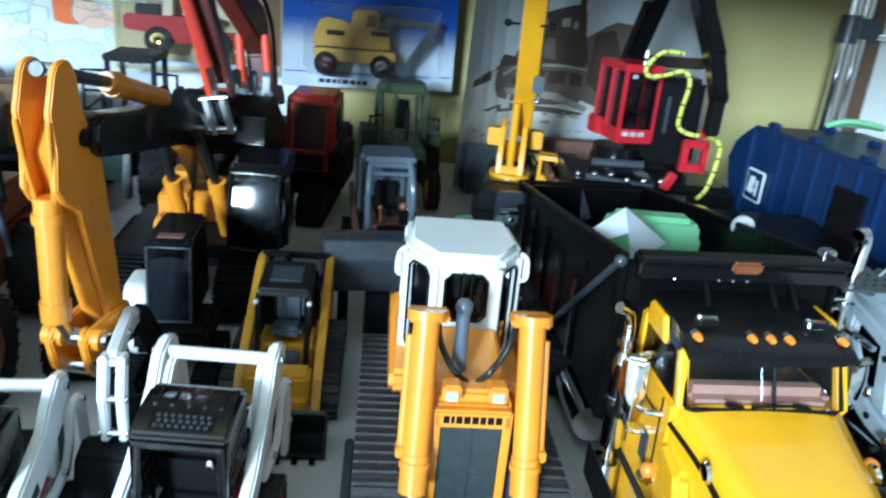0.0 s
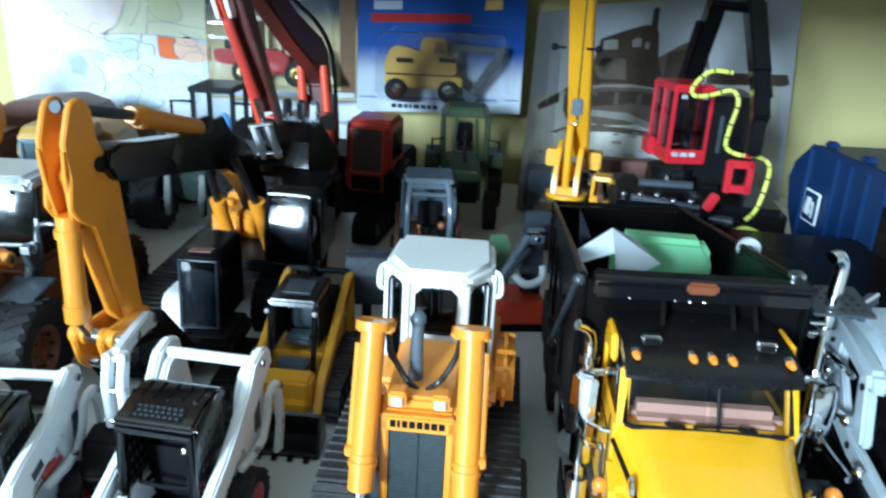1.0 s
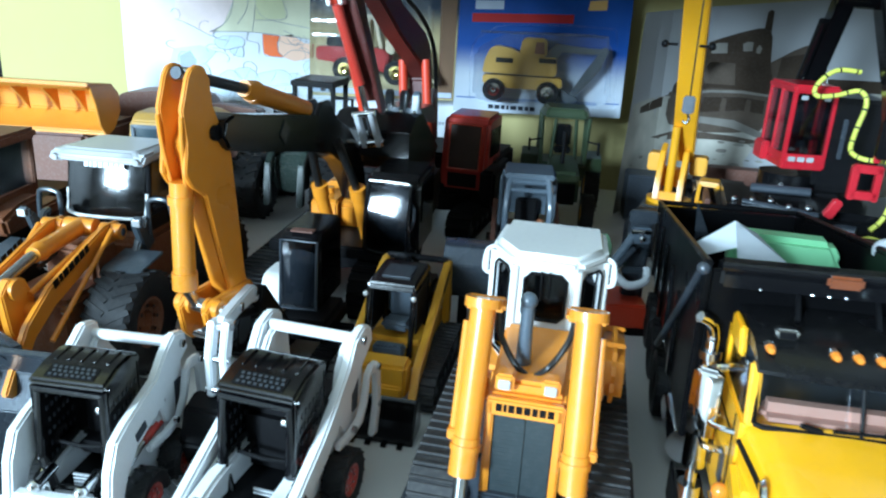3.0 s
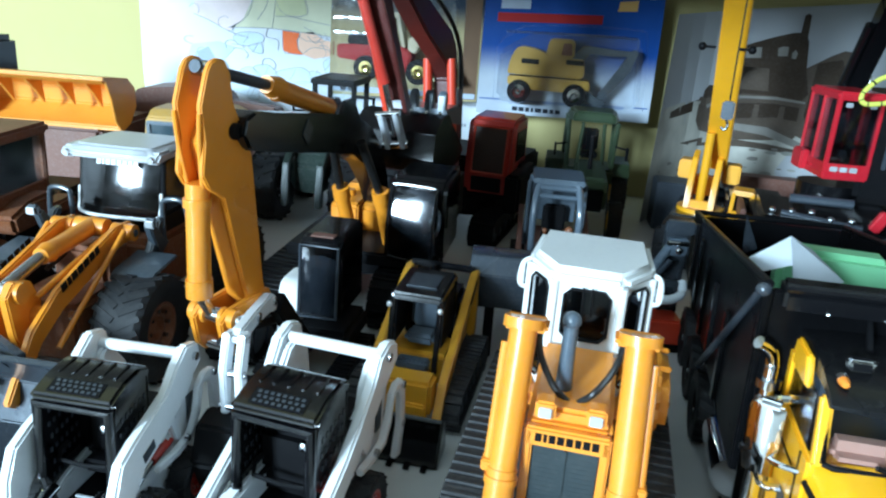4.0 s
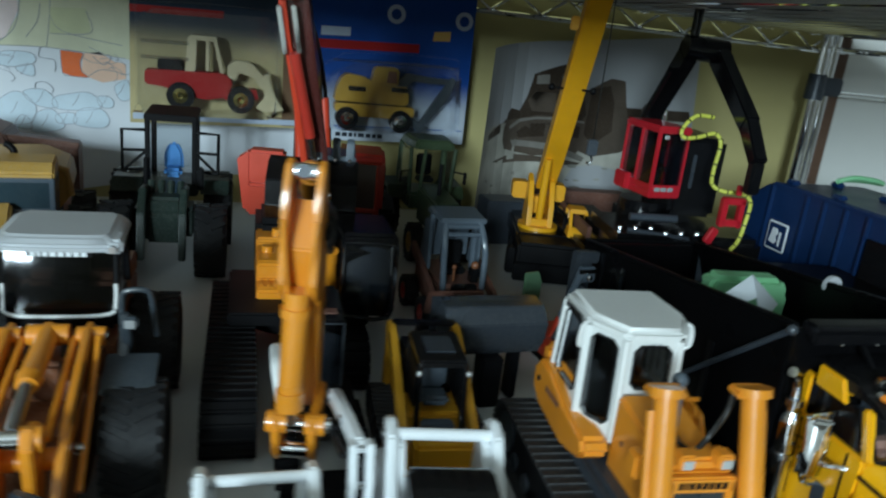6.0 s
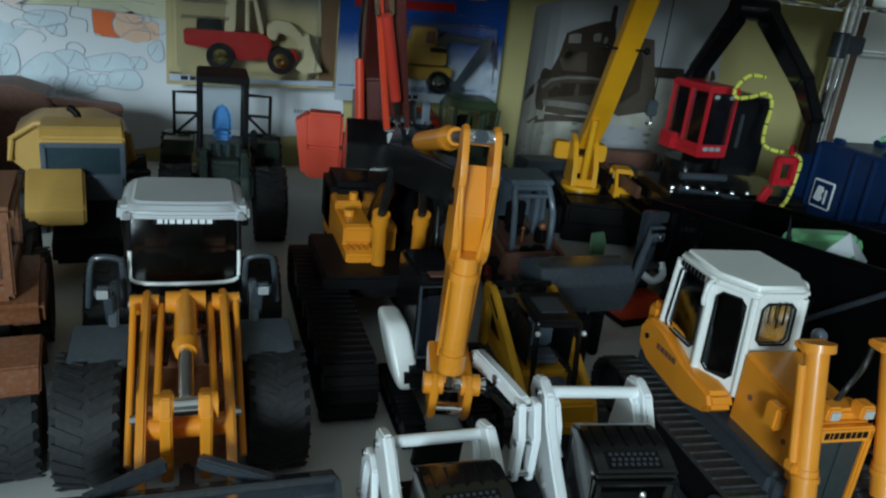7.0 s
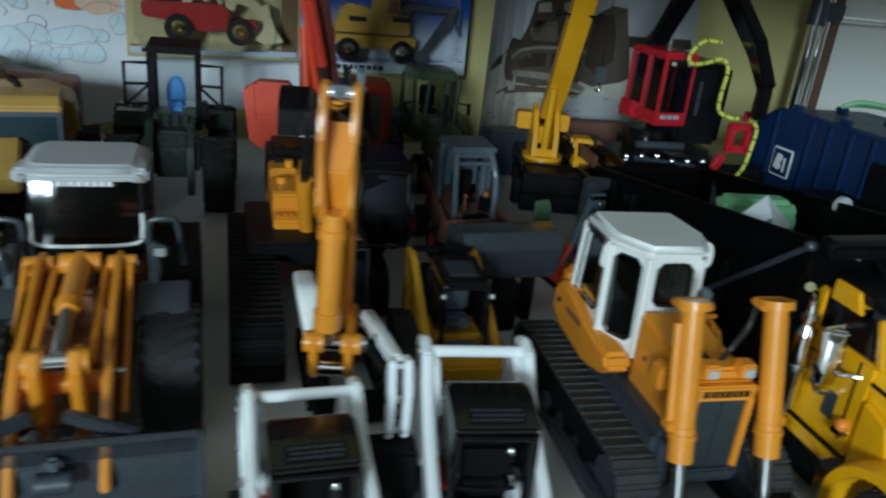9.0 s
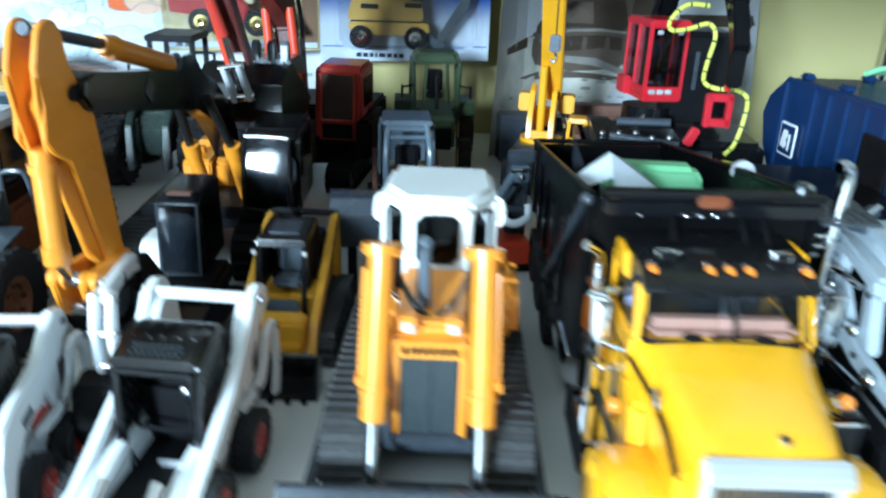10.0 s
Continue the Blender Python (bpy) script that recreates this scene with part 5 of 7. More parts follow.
    part("foot_step", [box(0, -15.4, 14.4, 12, 3, 1.0, 0.3)], ROOFGREY, cab)
    each("tread_bar", [box(2.4, -14.0, 16.2 + i * 1.2, 6.4, 0.8, 0.5) for i in range(4)], ROOFGREY, cab)
    if knee:
        part("front_plate", [prism([(-12, 12), (-12, 19.5), (12, 19.5), (12, 12), (9.5, 10), (9, 1.5), (6.5, 1.5), (6, 10), (3, 12), (-3, 12), (-6, 10), (-6.5, 1.5), (-9, 1.5), (-9.5, 10)], "y", -31 * q, -26 * q, 0.5)], ARMWHITE, k)
    else:
        part("front_plate", [box(0, -28.5, 8, 23, 2.6, 11, 0.8)], ARMWHITE, k)
        each("plate_lug", [box(s * 5.5, -28, 14, 3.0, 2.4, 4, 0.5) for s in (-1, 1)], ARMWHITE, k)
    return k


# ---- yellow compact track loader ----
def track_loader():
    k = thing("track_loader", -3.2, 264.5, 0, -3, "small yellow tracked loader with black canopy and bucket", "loader")
    for s in (-1, 1):
        crawler(k, s * 16, 4, 8, 58, 14, TRACKG, shoes=False, pitch=3.2)
        arm = part("lift_arm", [prism([(34, 36), (33, 41), (26, 42), (20, 40), (-24, 18), (-30, 8), (-28, 6), (-22, 12), (20, 33)], "x", s * 11.6, s * 14.6, 0.5)], DEEPY, k, "yellow lift arm")
        part("arm_slot", [box(s * 14.7, 18, 36.6, 0.3, 12, 1.6, 0.1, rx=26)], MATTB, arm)
        part("rear_post", [box(s * 13, 30, 26, 3, 6, 26, 0.8)], DEEPY, k)
    part("body", [box(0, -26, 15, 22, 10, 13, 1.2), box(0, -31, 11, 20, 3, 6, 0.8), box(0, 14, 14, 22, 40, 12, 1.5)], DEEPY, k)
    part("engine_cover", [box(0, 22, 27, 21, 20, 16, 2)], GLOSSB, k)
    part("beacon_bar", [box(0, 28, 42, 26, 3, 2.2, 0.6), rod((-3, 24, 40), (-3, 24, 43.5), 1.4, n=12)], GLOSSB, k)
    can = part("canopy", [prism([(-14, 42.5), (-13, 45), (10, 46.5), (14, 44), (12, 42)], "x", -9, 9, 0.8)], GLOSSB, k, "black canopy roof")
    part("canopy_panel", [box(0, -1, 46.0, 11, 12, 0.6, 0.2, rx=3)], STEELG, can)
    part("canopy_post", [rod((s * 8.4, -16, 18), (s * 8.4, -12, 43), 1.1, n=8) for s in (-1, 1)] + [rod((s * 8.4, 11, 18), (s * 8.4, 10, 43), 1.3, n=8) for s in (-1, 1)], GLOSSB, can)
    part("side_screen", [prism([(-8, 24), (-8, 40), (9, 41), (9, 24)], "x", s * 8.3, s * 8.8) for s in (-1, 1)], MATTB, can)
    part("seat", [box(0, -2, 25, 11, 9, 4, 1.4), box(0, 4, 33, 11, 3.4, 14, 1.4), box(0, 4.5, 41, 7, 3, 3, 1), box(0, -13, 19, 12, 5, 4, 0.8)] + [box(-4.5 + 1.5 * i, -15, 21.4, 0.8, 3, 0.6) for i in range(7)], BLUEGREY, k, "blue-grey moulded seat")
    part("lamp", [ball((s * 9, -15, 41), 1.1) for s in (-1, 1)], LAMPGL, k)
    bk = part("bucket", [prism([(-34, 2), (-36, 12), (-40, 15), (-41, 14.2), (-38, 11), (-37, 4), (-46, 0.8), (-46, 0.2), (-36, 0.2)], "x", -17.5, 17.5, 0.3), prism([(-34, 2), (-36, 12), (-40, 15), (-46, 0.5)], "x", -18, -17, 0.1), prism([(-34, 2), (-36, 12), (-40, 15), (-46, 0.5)], "x", 17, 18, 0.1)], GLOSSB, k, "black front bucket")
    part("tooth", [box(-14 + 5.6 * i, -47, 0.8, 2, 3.4, 1.2, 0.2) for i in range(6)], GLOSSB, bk)


# ---- grey skid machine with open roll cage, and the wide grey blade ----
def caged_loader():
    c = thing("caged_loader", 39, 390, 0, 4, "blue-grey compact loader with an open roll cage", "loader")
    for s in (-1, 1):
        for y in (-8, 26):
            tyre(c, (s * 17, y, 9), 9, 8, RED, 14)
        part("cage_post", [tube([(s * 11, -14, 24), (s * 11.5, -12, 44), (s * 10, -6, 57), (s * 8, -4, 60)], 1.7, 10), rod((s * 14, 10, 22), (s * 12.5, 8, 60), 1.9, n=10)], BLUEGREY, c)
        part("cage_side", [prism([(2, 30), (4, 58), (14, 56), (20, 30)], "x", s * 13.6, s * 15.2, 0.6)], BLUEGREY, c)
        part("lift_arm", [prism([(26, 36), (24, 40), (-20, 24), (-32, 8), (-29, 6), (-18, 18), (20, 32)], "x", s * 15.6, s * 18.4, 0.5)], BRICKBR, c)
    part("cage_roof", [prism([(-7, 58.5), (-6, 61), (14, 63), (18, 61), (18, 58.5)], "x", -13, 13, 0.8)], BLUEGREY, c)
    part("cage_bar", [rod((-10, -6, 57), (10, -6, 57), 1.5, n=10), rod((-10, -8, 53), (10, -8, 53), 1.2, n=10), box(0, 14, 46, 22, 1.4, 22, 0.3)], BLUEGREY, c)
    part("body", [box(0, 8, 18, 26, 46, 18, 2)], BRICKBR, c)
    part("seat", [box(0, 4, 30, 12, 10, 4, 1), box(0, 9, 38, 12, 3, 14, 1)], MATTB, c)
    part("control_box", [box(8, -8, 30, 5, 6, 10, 0.8), box(0, -16, 24, 14, 4, 8, 0.8)], GLOSSB, c)
    part("lever", [rod((-4, -10, 28), (-5, -12, 36), 0.7, n=8), ball((-5, -12, 36.5), 1.3), ball((7, -11, 37), 2.2)], DULLO, c)
    bk = part("fork_plate", [box(-10, -30, 24, 30, 3, 14, 0.8, rx=20)], BRICKBR, c)


def grey_bucket():
    b = thing("loader_bucket", 31, 306, 0, 4, "wide dark grey loader bucket standing behind the dozer", "bucket")
    part("shell", [prism([(-6, 24), (-10, 30), (-12, 40), (-6, 46), (4, 47), (12, 44), (13, 42), (4, 44.5), (-5, 43), (-9.5, 38), (-8, 31), (-4, 26), (12, 22), (12, 20.5)], "x", -23, 23, 0.4)], STEELG, b)
    each("side_plate", [prism([(-6, 24), (-11, 33), (-8, 44), (4, 47), (12, 44), (12, 21)], "x", s * 22.6 - 0.5, s * 22.6 + 0.5, 0.2) for s in (-1, 1)], STEELG, b)
    part("mount", [box(0, -6, 12, 10, 10, 24, 1), box(-14, 0, 12, 4, 8, 24, 0.8), box(14, 0, 12, 4, 8, 24, 0.8)], MATTB, b)


def red_implement():
    r = thing("trenching_attachment", 88, 348, 0, 8, "small red implement with grey folding arms", "attachment")
    part("base", [prism([(-14, 2), (-15, 9), (-8, 14), (10, 14), (15, 8), (14, 2)], "y", -14, 12, 1.0)], VERMIL, r)
    part("lower_skid", [box(0, -2, 1.2, 30, 30, 2.2, 0.5)], MATTB, r)
    part("mast", [box(6, 2, 34, 10, 6, 44, 1), box(6, -2, 54, 13, 4, 6, 0.8)], STEELG, r)
    part("arm", [rod((4, -3, 48), (-14, -16, 26), 2.1, n=12), box(5, -5, 46, 9, 4, 8, 0.8)], BLUEGREY, r, "grey folding arm")
    part("arm_tip", [rod((-13, -15, 27), (-20, -20, 19), 2.3, n=12)], VERMIL, r)
    part("lower_arm", [rod((2, -8, 40), (-20, -22, 20), 1.3, n=10), box(2, -9, 30, 10, 3, 3, 0.6)], DKGREY, r)
    part("clamp", [tube([(-6, -11, 28), (0, -14, 24), (8, -12, 26), (9, -8, 31)], 2.0, 10)], PAPERW, r)
    part("pin", [rod((0, -7, 48), (9, -7, 48), 1.2, n=10), ball((5, -8, 45), 1.6)], CHROME, r)


def green_panel():
    g = thing("plastic_board", 74, 372, 0, 20, "flat pale green plastic panel standing upright", "panel")
    part("board", [prism([(-1, 0), (-1, 36), (8, 36), (11, 30), (11, 0)], "y", -1, 1, 0.4)], GREENPL, g)
    part("rib", [box(5, -1.4, 6, 10, 1, 2, 0.2)], GREENPL, g)


# ---- green farm tractor at the wall ----
def green_tractor():
    t = thing("farm_tractor", 57, 535, 0, 2, "olive green farm tractor with glazed cab", "tractor")
    for s in (-1, 1):
        tyre(t, (s * 24, 22, 19), 19, 11, DEEPY, 18, 0.55)
        tyre(t, (s * 18, -38, 13), 13, 9, DEEPY, 16, 0.55)
        part("fender", [prism([(2, 34), (8, 42), (30, 44), (44, 34), (44, 32), (30, 41), (9, 39), (4, 33)], "x", s * 16, s * 29, 0.6)], GREEN, t)
        each("cab_post", [rod((s * 15, -2, 34), (s * 16.5, -4, 72), 1.8, 1.5, 8), rod((s * 17, 28, 38), (s * 16.5, 26, 72), 1.8, n=8), rod((s * 9, -7, 36), (s * 7, -8, 71), 1.3, n=8)], GREEN, t)
        part("side_window", [prism([(0, 38), (-2, 70), (25, 70), (27, 42)], "x", s * 16.2, s * 16.8)], CLEAR, t)
        part("mirror", [box(s * 24, -8, 52, 1.6, 4, 9, 0.5), rod((s * 16, -5, 56), (s * 24, -8, 55), 0.6, n=6)], MATTB, t)
    part("bonnet", [prism([(-56, 22), (-58, 36), (-52, 43), (-8, 46), (-8, 20)], "x", -10, 10, 2.2)], GREEN, t)
    part("grille", [box(0, -57.6, 30, 15, 1.2, 14, 0.5)], MATTB, t)
    part("cab_base", [box(0, 10, 34, 34, 34, 12, 2)], GREEN, t)
    part("cab_roof", [frustum([(-15, -9), (15, -9), (18, 8), (18, 28), (-18, 28), (-18, 8)], 71.5, 78, 0.84, (0, 10), 1.4)], GREEN, t)
    part("front_window", [box(0, -7.6, 57, 14, 0.5, 26, 0.1)], CLEAR, t)
    part("exhaust", [rod((-1, -30, 44), (-1, -30, 66), 1.4, n=12)], MATTB, t)
    part("seat", [box(0, 14, 46, 12, 10, 4, 1), box(0, 19, 56, 12, 3, 16, 1.2)], MATTB, t)


# ---- red excavator ----
def red_excavator():
    e = thing("red_excavator", -27.5, 462, 0, -8, "red excavator with raised maroon boom and dark grey bucket", "excavator")
    for x in (-22, 26):
        crawler(e, x, 30, 15, 92, 18, MATTB, shoes=False, pitch=5)
    part("turntable", [rod((4, 28, 14), (4, 28, 24), 20, n=24)], MATTB, e)
    part("house", [box(4, 50, 36, 70, 60, 26, 2), box(40, 20, 34, 10, 50, 24, 2)], MATTB, e)
    part("tool_box", [box(-33, 2, 66, 21, 14, 20, 1.5), box(-33, 0, 47, 21, 14, 19, 1.5), prism([(-46, 40), (-50, 70), (-43, 75), (-42, 40)], "y", -4, 10, 0.5)], VERMIL, e, "vermilion side box")
    cab = part("cab", [prism([(6, 30), (4, 42), (8, 73), (12, 76), (42, 77), (46, 30)], "x", 7, 37, 2.2)], RED, e, "red cab with dark front window")
    part("front_window", [prism([(3.0, 44), (6.6, 71), (7.6, 71), (4.0, 44)], "x", 12, 32)], PANE, cab)
    part("window_trim", [tube([(11.6, 2.9, 43.6), (11.6, 6.4, 71.4), (32.4, 6.4, 71.4), (32.4, 2.9, 43.6), (11.6, 2.9, 43.6)], 0.9, 8, 1)], VERMIL, cab)
    part("front_panel", [prism([(4.0, 32), (3.6, 41), (4.4, 41), (5, 32)], "x", 12, 31)], MATTB, cab)
    part("side_window", [box(37.4, 24, 60, 0.6, 26, 18, 0.2)], TINT, cab)
    part("seat", [box(22, 20, 48, 14, 12, 14, 2)], BRICKBR, cab)
    # boom rising from the house, bent over towards the front
    boom = part("boom", [prism([(-4, 36), (8, 36), (8, 100), (6, 118), (-2, 126), (-40, 142), (-84, 170), (-100, 178), (-108, 174), (-104, 164), (-86, 152), (-44, 124), (-14, 108), (-5, 98)], "x", -5.5, 5.5, 1.2)], MAROON, e, "dark maroon bent boom")
    boom.matrix_basis = Matrix.Translation(Vector((-4.5, 0, 60)) * S) @ pose(0, 0, 0, 0, -5, 0) @ Matrix.Translation(Vector((0, 0, -60)) * S)
    each("boom_foot", [beam((7.5, -8, 40), (8.5, 0, 92), 3, 6, 5), beam((-12, -8, 40), (-9, 0, 92), 3, 6, 5)], MAROON, boom)
    for s in (-1, 1):
        r = part("boom_ram", [rod((s * 7.8, -12, 58), (s * 7.2, -10, 110), 2.6, n=16)], VERMIL, boom)
        part("ram_rod", [rod((s * 7.9, -12, 40), (s * 7.8, -12, 59), 1.4, n=12)], STEEL, r)
    each("hose", [tube([(6, 8, 60), (7, 10, 104), (6, 6, 122), (5, -12, 136), (4, -40, 148), (2, -70, 166)], 1.3), tube([(-6, 8, 70), (-6, 10, 106), (-6, 0, 124), (-5, -30, 142)], 1.1)], HOSE, boom)
    cheek = [(-108, 178), (-98, 180), (-94, 160), (-92, 130), (-88, 92), (-91, 86), (-95, 88), (-98, 118), (-106, 150)]
    dip = part("dipper", [prism([(-104, 176), (-97, 176), (-91, 100), (-94, 94), (-100, 130)], "x", -2.6, 5.4, 0.3), prism(cheek, "x", 4.6, 6.8, 0.5)], MAROON, e, "dark maroon dipper arm")
    dip.matrix_basis = Matrix.Translation(Vector((0, -100, 78)) * S) @ pose(0, 0, 0, 8, -9, 0) @ Matrix.Translation(Vector((0, 100, -78)) * S)
    part("dipper_cheek", [prism(cheek, "x", -5.4, -2.6, 0.5)], VERMIL, dip, "bright red cheek plate")
    part("front_plate", [prism([(-110, 164), (-111.4, 190), (-108.6, 190), (-107.4, 164)], "x", -5.6, 6.8, 0.5)], VERMIL, dip, "bright red front plate")
    each("cheek_plate", [box(x, -107.0, 152, 1.9, 3, 20, 0.5, rx=6) for x in (-5.4, 0.6)], CHROME, dip)
    ram = part("bucket_ram", [rod((-1.6, -106, 142), (0.5, -101, 104), 2.5, n=16)], RED, dip)
    part("ram_rod", [rod((0.5, -101, 104), (1, -98, 78), 1.5, n=12)], STEEL, ram)
    # chrome links in pale grey: their bright reflection is put into the colour
    each("link", [prism([(-105, 90), (-101, 91), (-97, 74), (-101, 72)], "x", x, x + 2.6, 0.4) for x in (-4.6, 3.0)], ROOFGREY, dip)
    each("link_pin", [rod((-6, -99, 74), (7, -99, 74), 2.0, n=14), rod((-5.4, -103, 90), (6.4, -103, 90), 1.6, n=14)], CHROME, dip)
    bp = [(-74, 88), (-84, 87), (-94, 80), (-95, 68), (-88, 60), (-72, 57), (-52, 60), (-44, 66)]
    inn = [(-46, 68), (-54, 63), (-72, 60), (-86, 63), (-92, 69), (-91, 78), (-82, 84), (-74, 85)]
    # one grey bucket: black paints its shaded shell, blue-grey its lit top and teeth
    bk = part("bucket", [prism(bp + inn, "x", -23, 19, 0.5)], BLACK, e, "dark grey digging bucket")
    each("bucket_side", [prism(bp, "x", x, x + 1.5, 0.3) for x in (-23.6, 17.8)], BLACK, bk)
    part("bucket_top", [prism([(-75, 84), (-75, 90), (-52, 90), (-46, 83), (-46, 79)], "x", -4, 18, 0.6)], BLUEGREY, bk)
    each("tooth", [prism([(-76, 87), (-75, 97), (-72, 99), (-70, 96), (-71, 87)], "x", x - 1.9, x + 1.9, 0.5) for x in (0, 8, 15)], BLUEGREY, bk)
    each("bolt", [ball((x, -75.6, 88), 1.3, 8) for x in (0, 8, 15)], CHROME, bk)


# ---- logging machine with red cab ----
def logger():
    g = thing("timber_loader", 184, 458, 0, -8, "black timber loader with red cab and folded crane", "forestry machine")
    part("chassis", [box(6, 0, 24, 100, 120, 16, 2), box(8, -26, 40, 88, 60, 18, 4)], BLACK, g)
    part("side_frame", box(-30, 30, 36, 34, 40, 12, 2), BLACK, g)
    part("valve_chest", box(34, -30, 34, 50, 60, 36, 4), BLACK, g)
    part("slew_base", box(10, 0, 46, 40, 50, 16, 3), BLACK, g)
    for x in (-30, 34):
        for y in (-40, 0, 40):
            tyre(g, (x, y, 14), 14, 12, MATTB, 14)
    part("slew_ring", [rod((2, 2, 44), (2, 2, 60), 15, n=24)], GLOSSB, g)
    cab = part("cab_floor", [box(-1, -4, 64, 24, 38, 5, 1), box(-14, 7, 68, 5, 14, 12, 1)], CABRED, g, "red square cab with large dark windows")
    cab.matrix_basis = Matrix.Translation(Vector((2, 1, 10.5)) * S) @ pose(0, 0, 0, 0, 0, 13) @ Matrix.Diagonal((1, 1, 0.9, 1))
    for sx in (-1, 1):
        for y in (-21.5, -4, 13.5):
            part("cab_post", [box(-1 + sx * 10.6, y, 87, 2.6, 2.6, 44, 0.6)], CABRED, cab)
    part("cab_roof", [box(-1, -4, 110, 25, 39, 5, 1.4)], CABRED, cab)
    part("cab_rail", [box(-1, -22, 68, 22, 2, 6, 0.4), box(-12, -8, 69, 2, 26, 4, 0.4)], CABRED, cab)
    each("window", [box(-1, -22.4, 89, 19.5, 0.6, 36, 0.1), box(-11.8, -12.7, 89, 0.6, 15, 36, 0.1), box(-11.8, 4.7, 89, 0.6, 15, 36, 0.1), box(9.8, -4, 89, 0.6, 32, 36, 0.1)], TINT, cab)
    part("seat", [box(-1, 0, 74, 13, 12, 5, 1.2), box(-1, 6, 85, 13, 4, 20, 1.4), box(5, -8, 80, 2, 8, 3, 0.5), box(-7, -8, 80, 2, 8, 3, 0.5)], STEELG, cab)
    each("lamp", [box(-8 + 5 * i, -23.8, 68, 4, 1.2, 3, 0.4) for i in range(3)] + [box(-7, -22.9, 105, 3.4, 1, 2.6, 0.3), box(5, -22.9, 105, 3.4, 1, 2.6, 0.3)], LAMPGL, cab)
    part("engine", [box(29, 8, 80, 32, 50, 52, 3)], BLACK, g)
    part("engine_strip", [box(24, -17, 84, 2.4, 2, 22, 0.5)], STEELG, g)
    # folded crane
    crane = part("crane_boom", [beam((10, 45, 98), (13, -1, 156), 9, 11, 14, 1.0)], GLOSSB, g, "black folded crane boom")
    part("outer_boom", [beam((33, 0, 158), (30.5, -62, 121), 9, 14, 11, 1.0)], GLOSSB, crane)
    part("boom_tip", [beam((30.6, -60, 122), (29.6, -82, 102), 8, 11, 8, 1.0), box(29, -81, 94, 7, 7, 18, 1.0)], GLOSSB, crane)
    part("knuckle", [rod((9, -2, 160), (37, -1, 159), 7.5, n=20)], GLOSSB, crane)
    each("crane_ram", [rod((3, 38, 100), (6, 4, 145), 2.6, n=14), rod((37, -8, 157), (35, -66, 113), 2.2, n=14)], BLACK, crane)
    each("cleat", [box(5, 30, 112, 2.4, 8, 14, 0.4, rx=-38), rod((17, 26, 106), (17, 26, 118), 1.4, n=10), box(34, -76, 104, 4, 4, 5, 0.6)], CHROME, crane)
    part("post", [rod((15, 0, 158), (15, 0, 186), 3.0, n=12)], GLOSSB, crane)
    hose_line = [(22, -34, 121), (10, -36, 121), (2, -38, 113), (3, -40, 108), (12, -40, 109), (22, -40, 112), (26, -42, 106), (23, -46, 92), (22, -50, 83), (28, -54, 80), (38, -56, 80), (44, -58, 76), (44, -58, 64), (41, -60, 52), (36, -62, 46)]
    pts = curve_points(hose_line, 5)
    part("hose", [tube(hose_line, 1.25, 10, 5), tube([(24, -66, 36), (34, -72, 38), (42, -70, 41), (36, -64, 42), (28, -64, 38)], 1.5, 10)], HOSEY, g, "yellow and black striped hose")
    part("hose_band", [rod(pts[i], pts[i] + (pts[i + 1] - pts[i]) * 0.34, 1.36, n=10) for i in range(1, len(pts) - 1, 3)], HOSE, g)
    part("grapple_frame", [box(32, -70, 71, 3, 5, 17, 0.6), box(27, -70, 78, 13, 5, 4, 0.6), box(27, -70, 65, 12, 5, 4, 0.6), box(21.5, -70, 71, 3.5, 5, 17, 0.6), box(14, -76, 58, 5, 4, 10, 0.8, ry=25), box(30, -68, 84, 3, 3, 6, 0.5)], CABRED, g, "red grapple bracket")
    part("fitting", [ball((-28 + 9 * i, -44 - 2 * i, 50 + i % 3), 2.0, 8) for i in range(6)], STEEL, g)
    part("pipe", [rod((-24, -46, 50), (20, -54, 48), 1.5, n=10), rod((-20, -36, 56), (10, -38, 57), 2.4, n=10), rod((0, -50, 44), (30, -62, 44), 3, n=12)], DKGREY, g)
    part("stake", [box(-40, 10, 40, 3, 70, 8, 0.6)], BRICKBR, g)


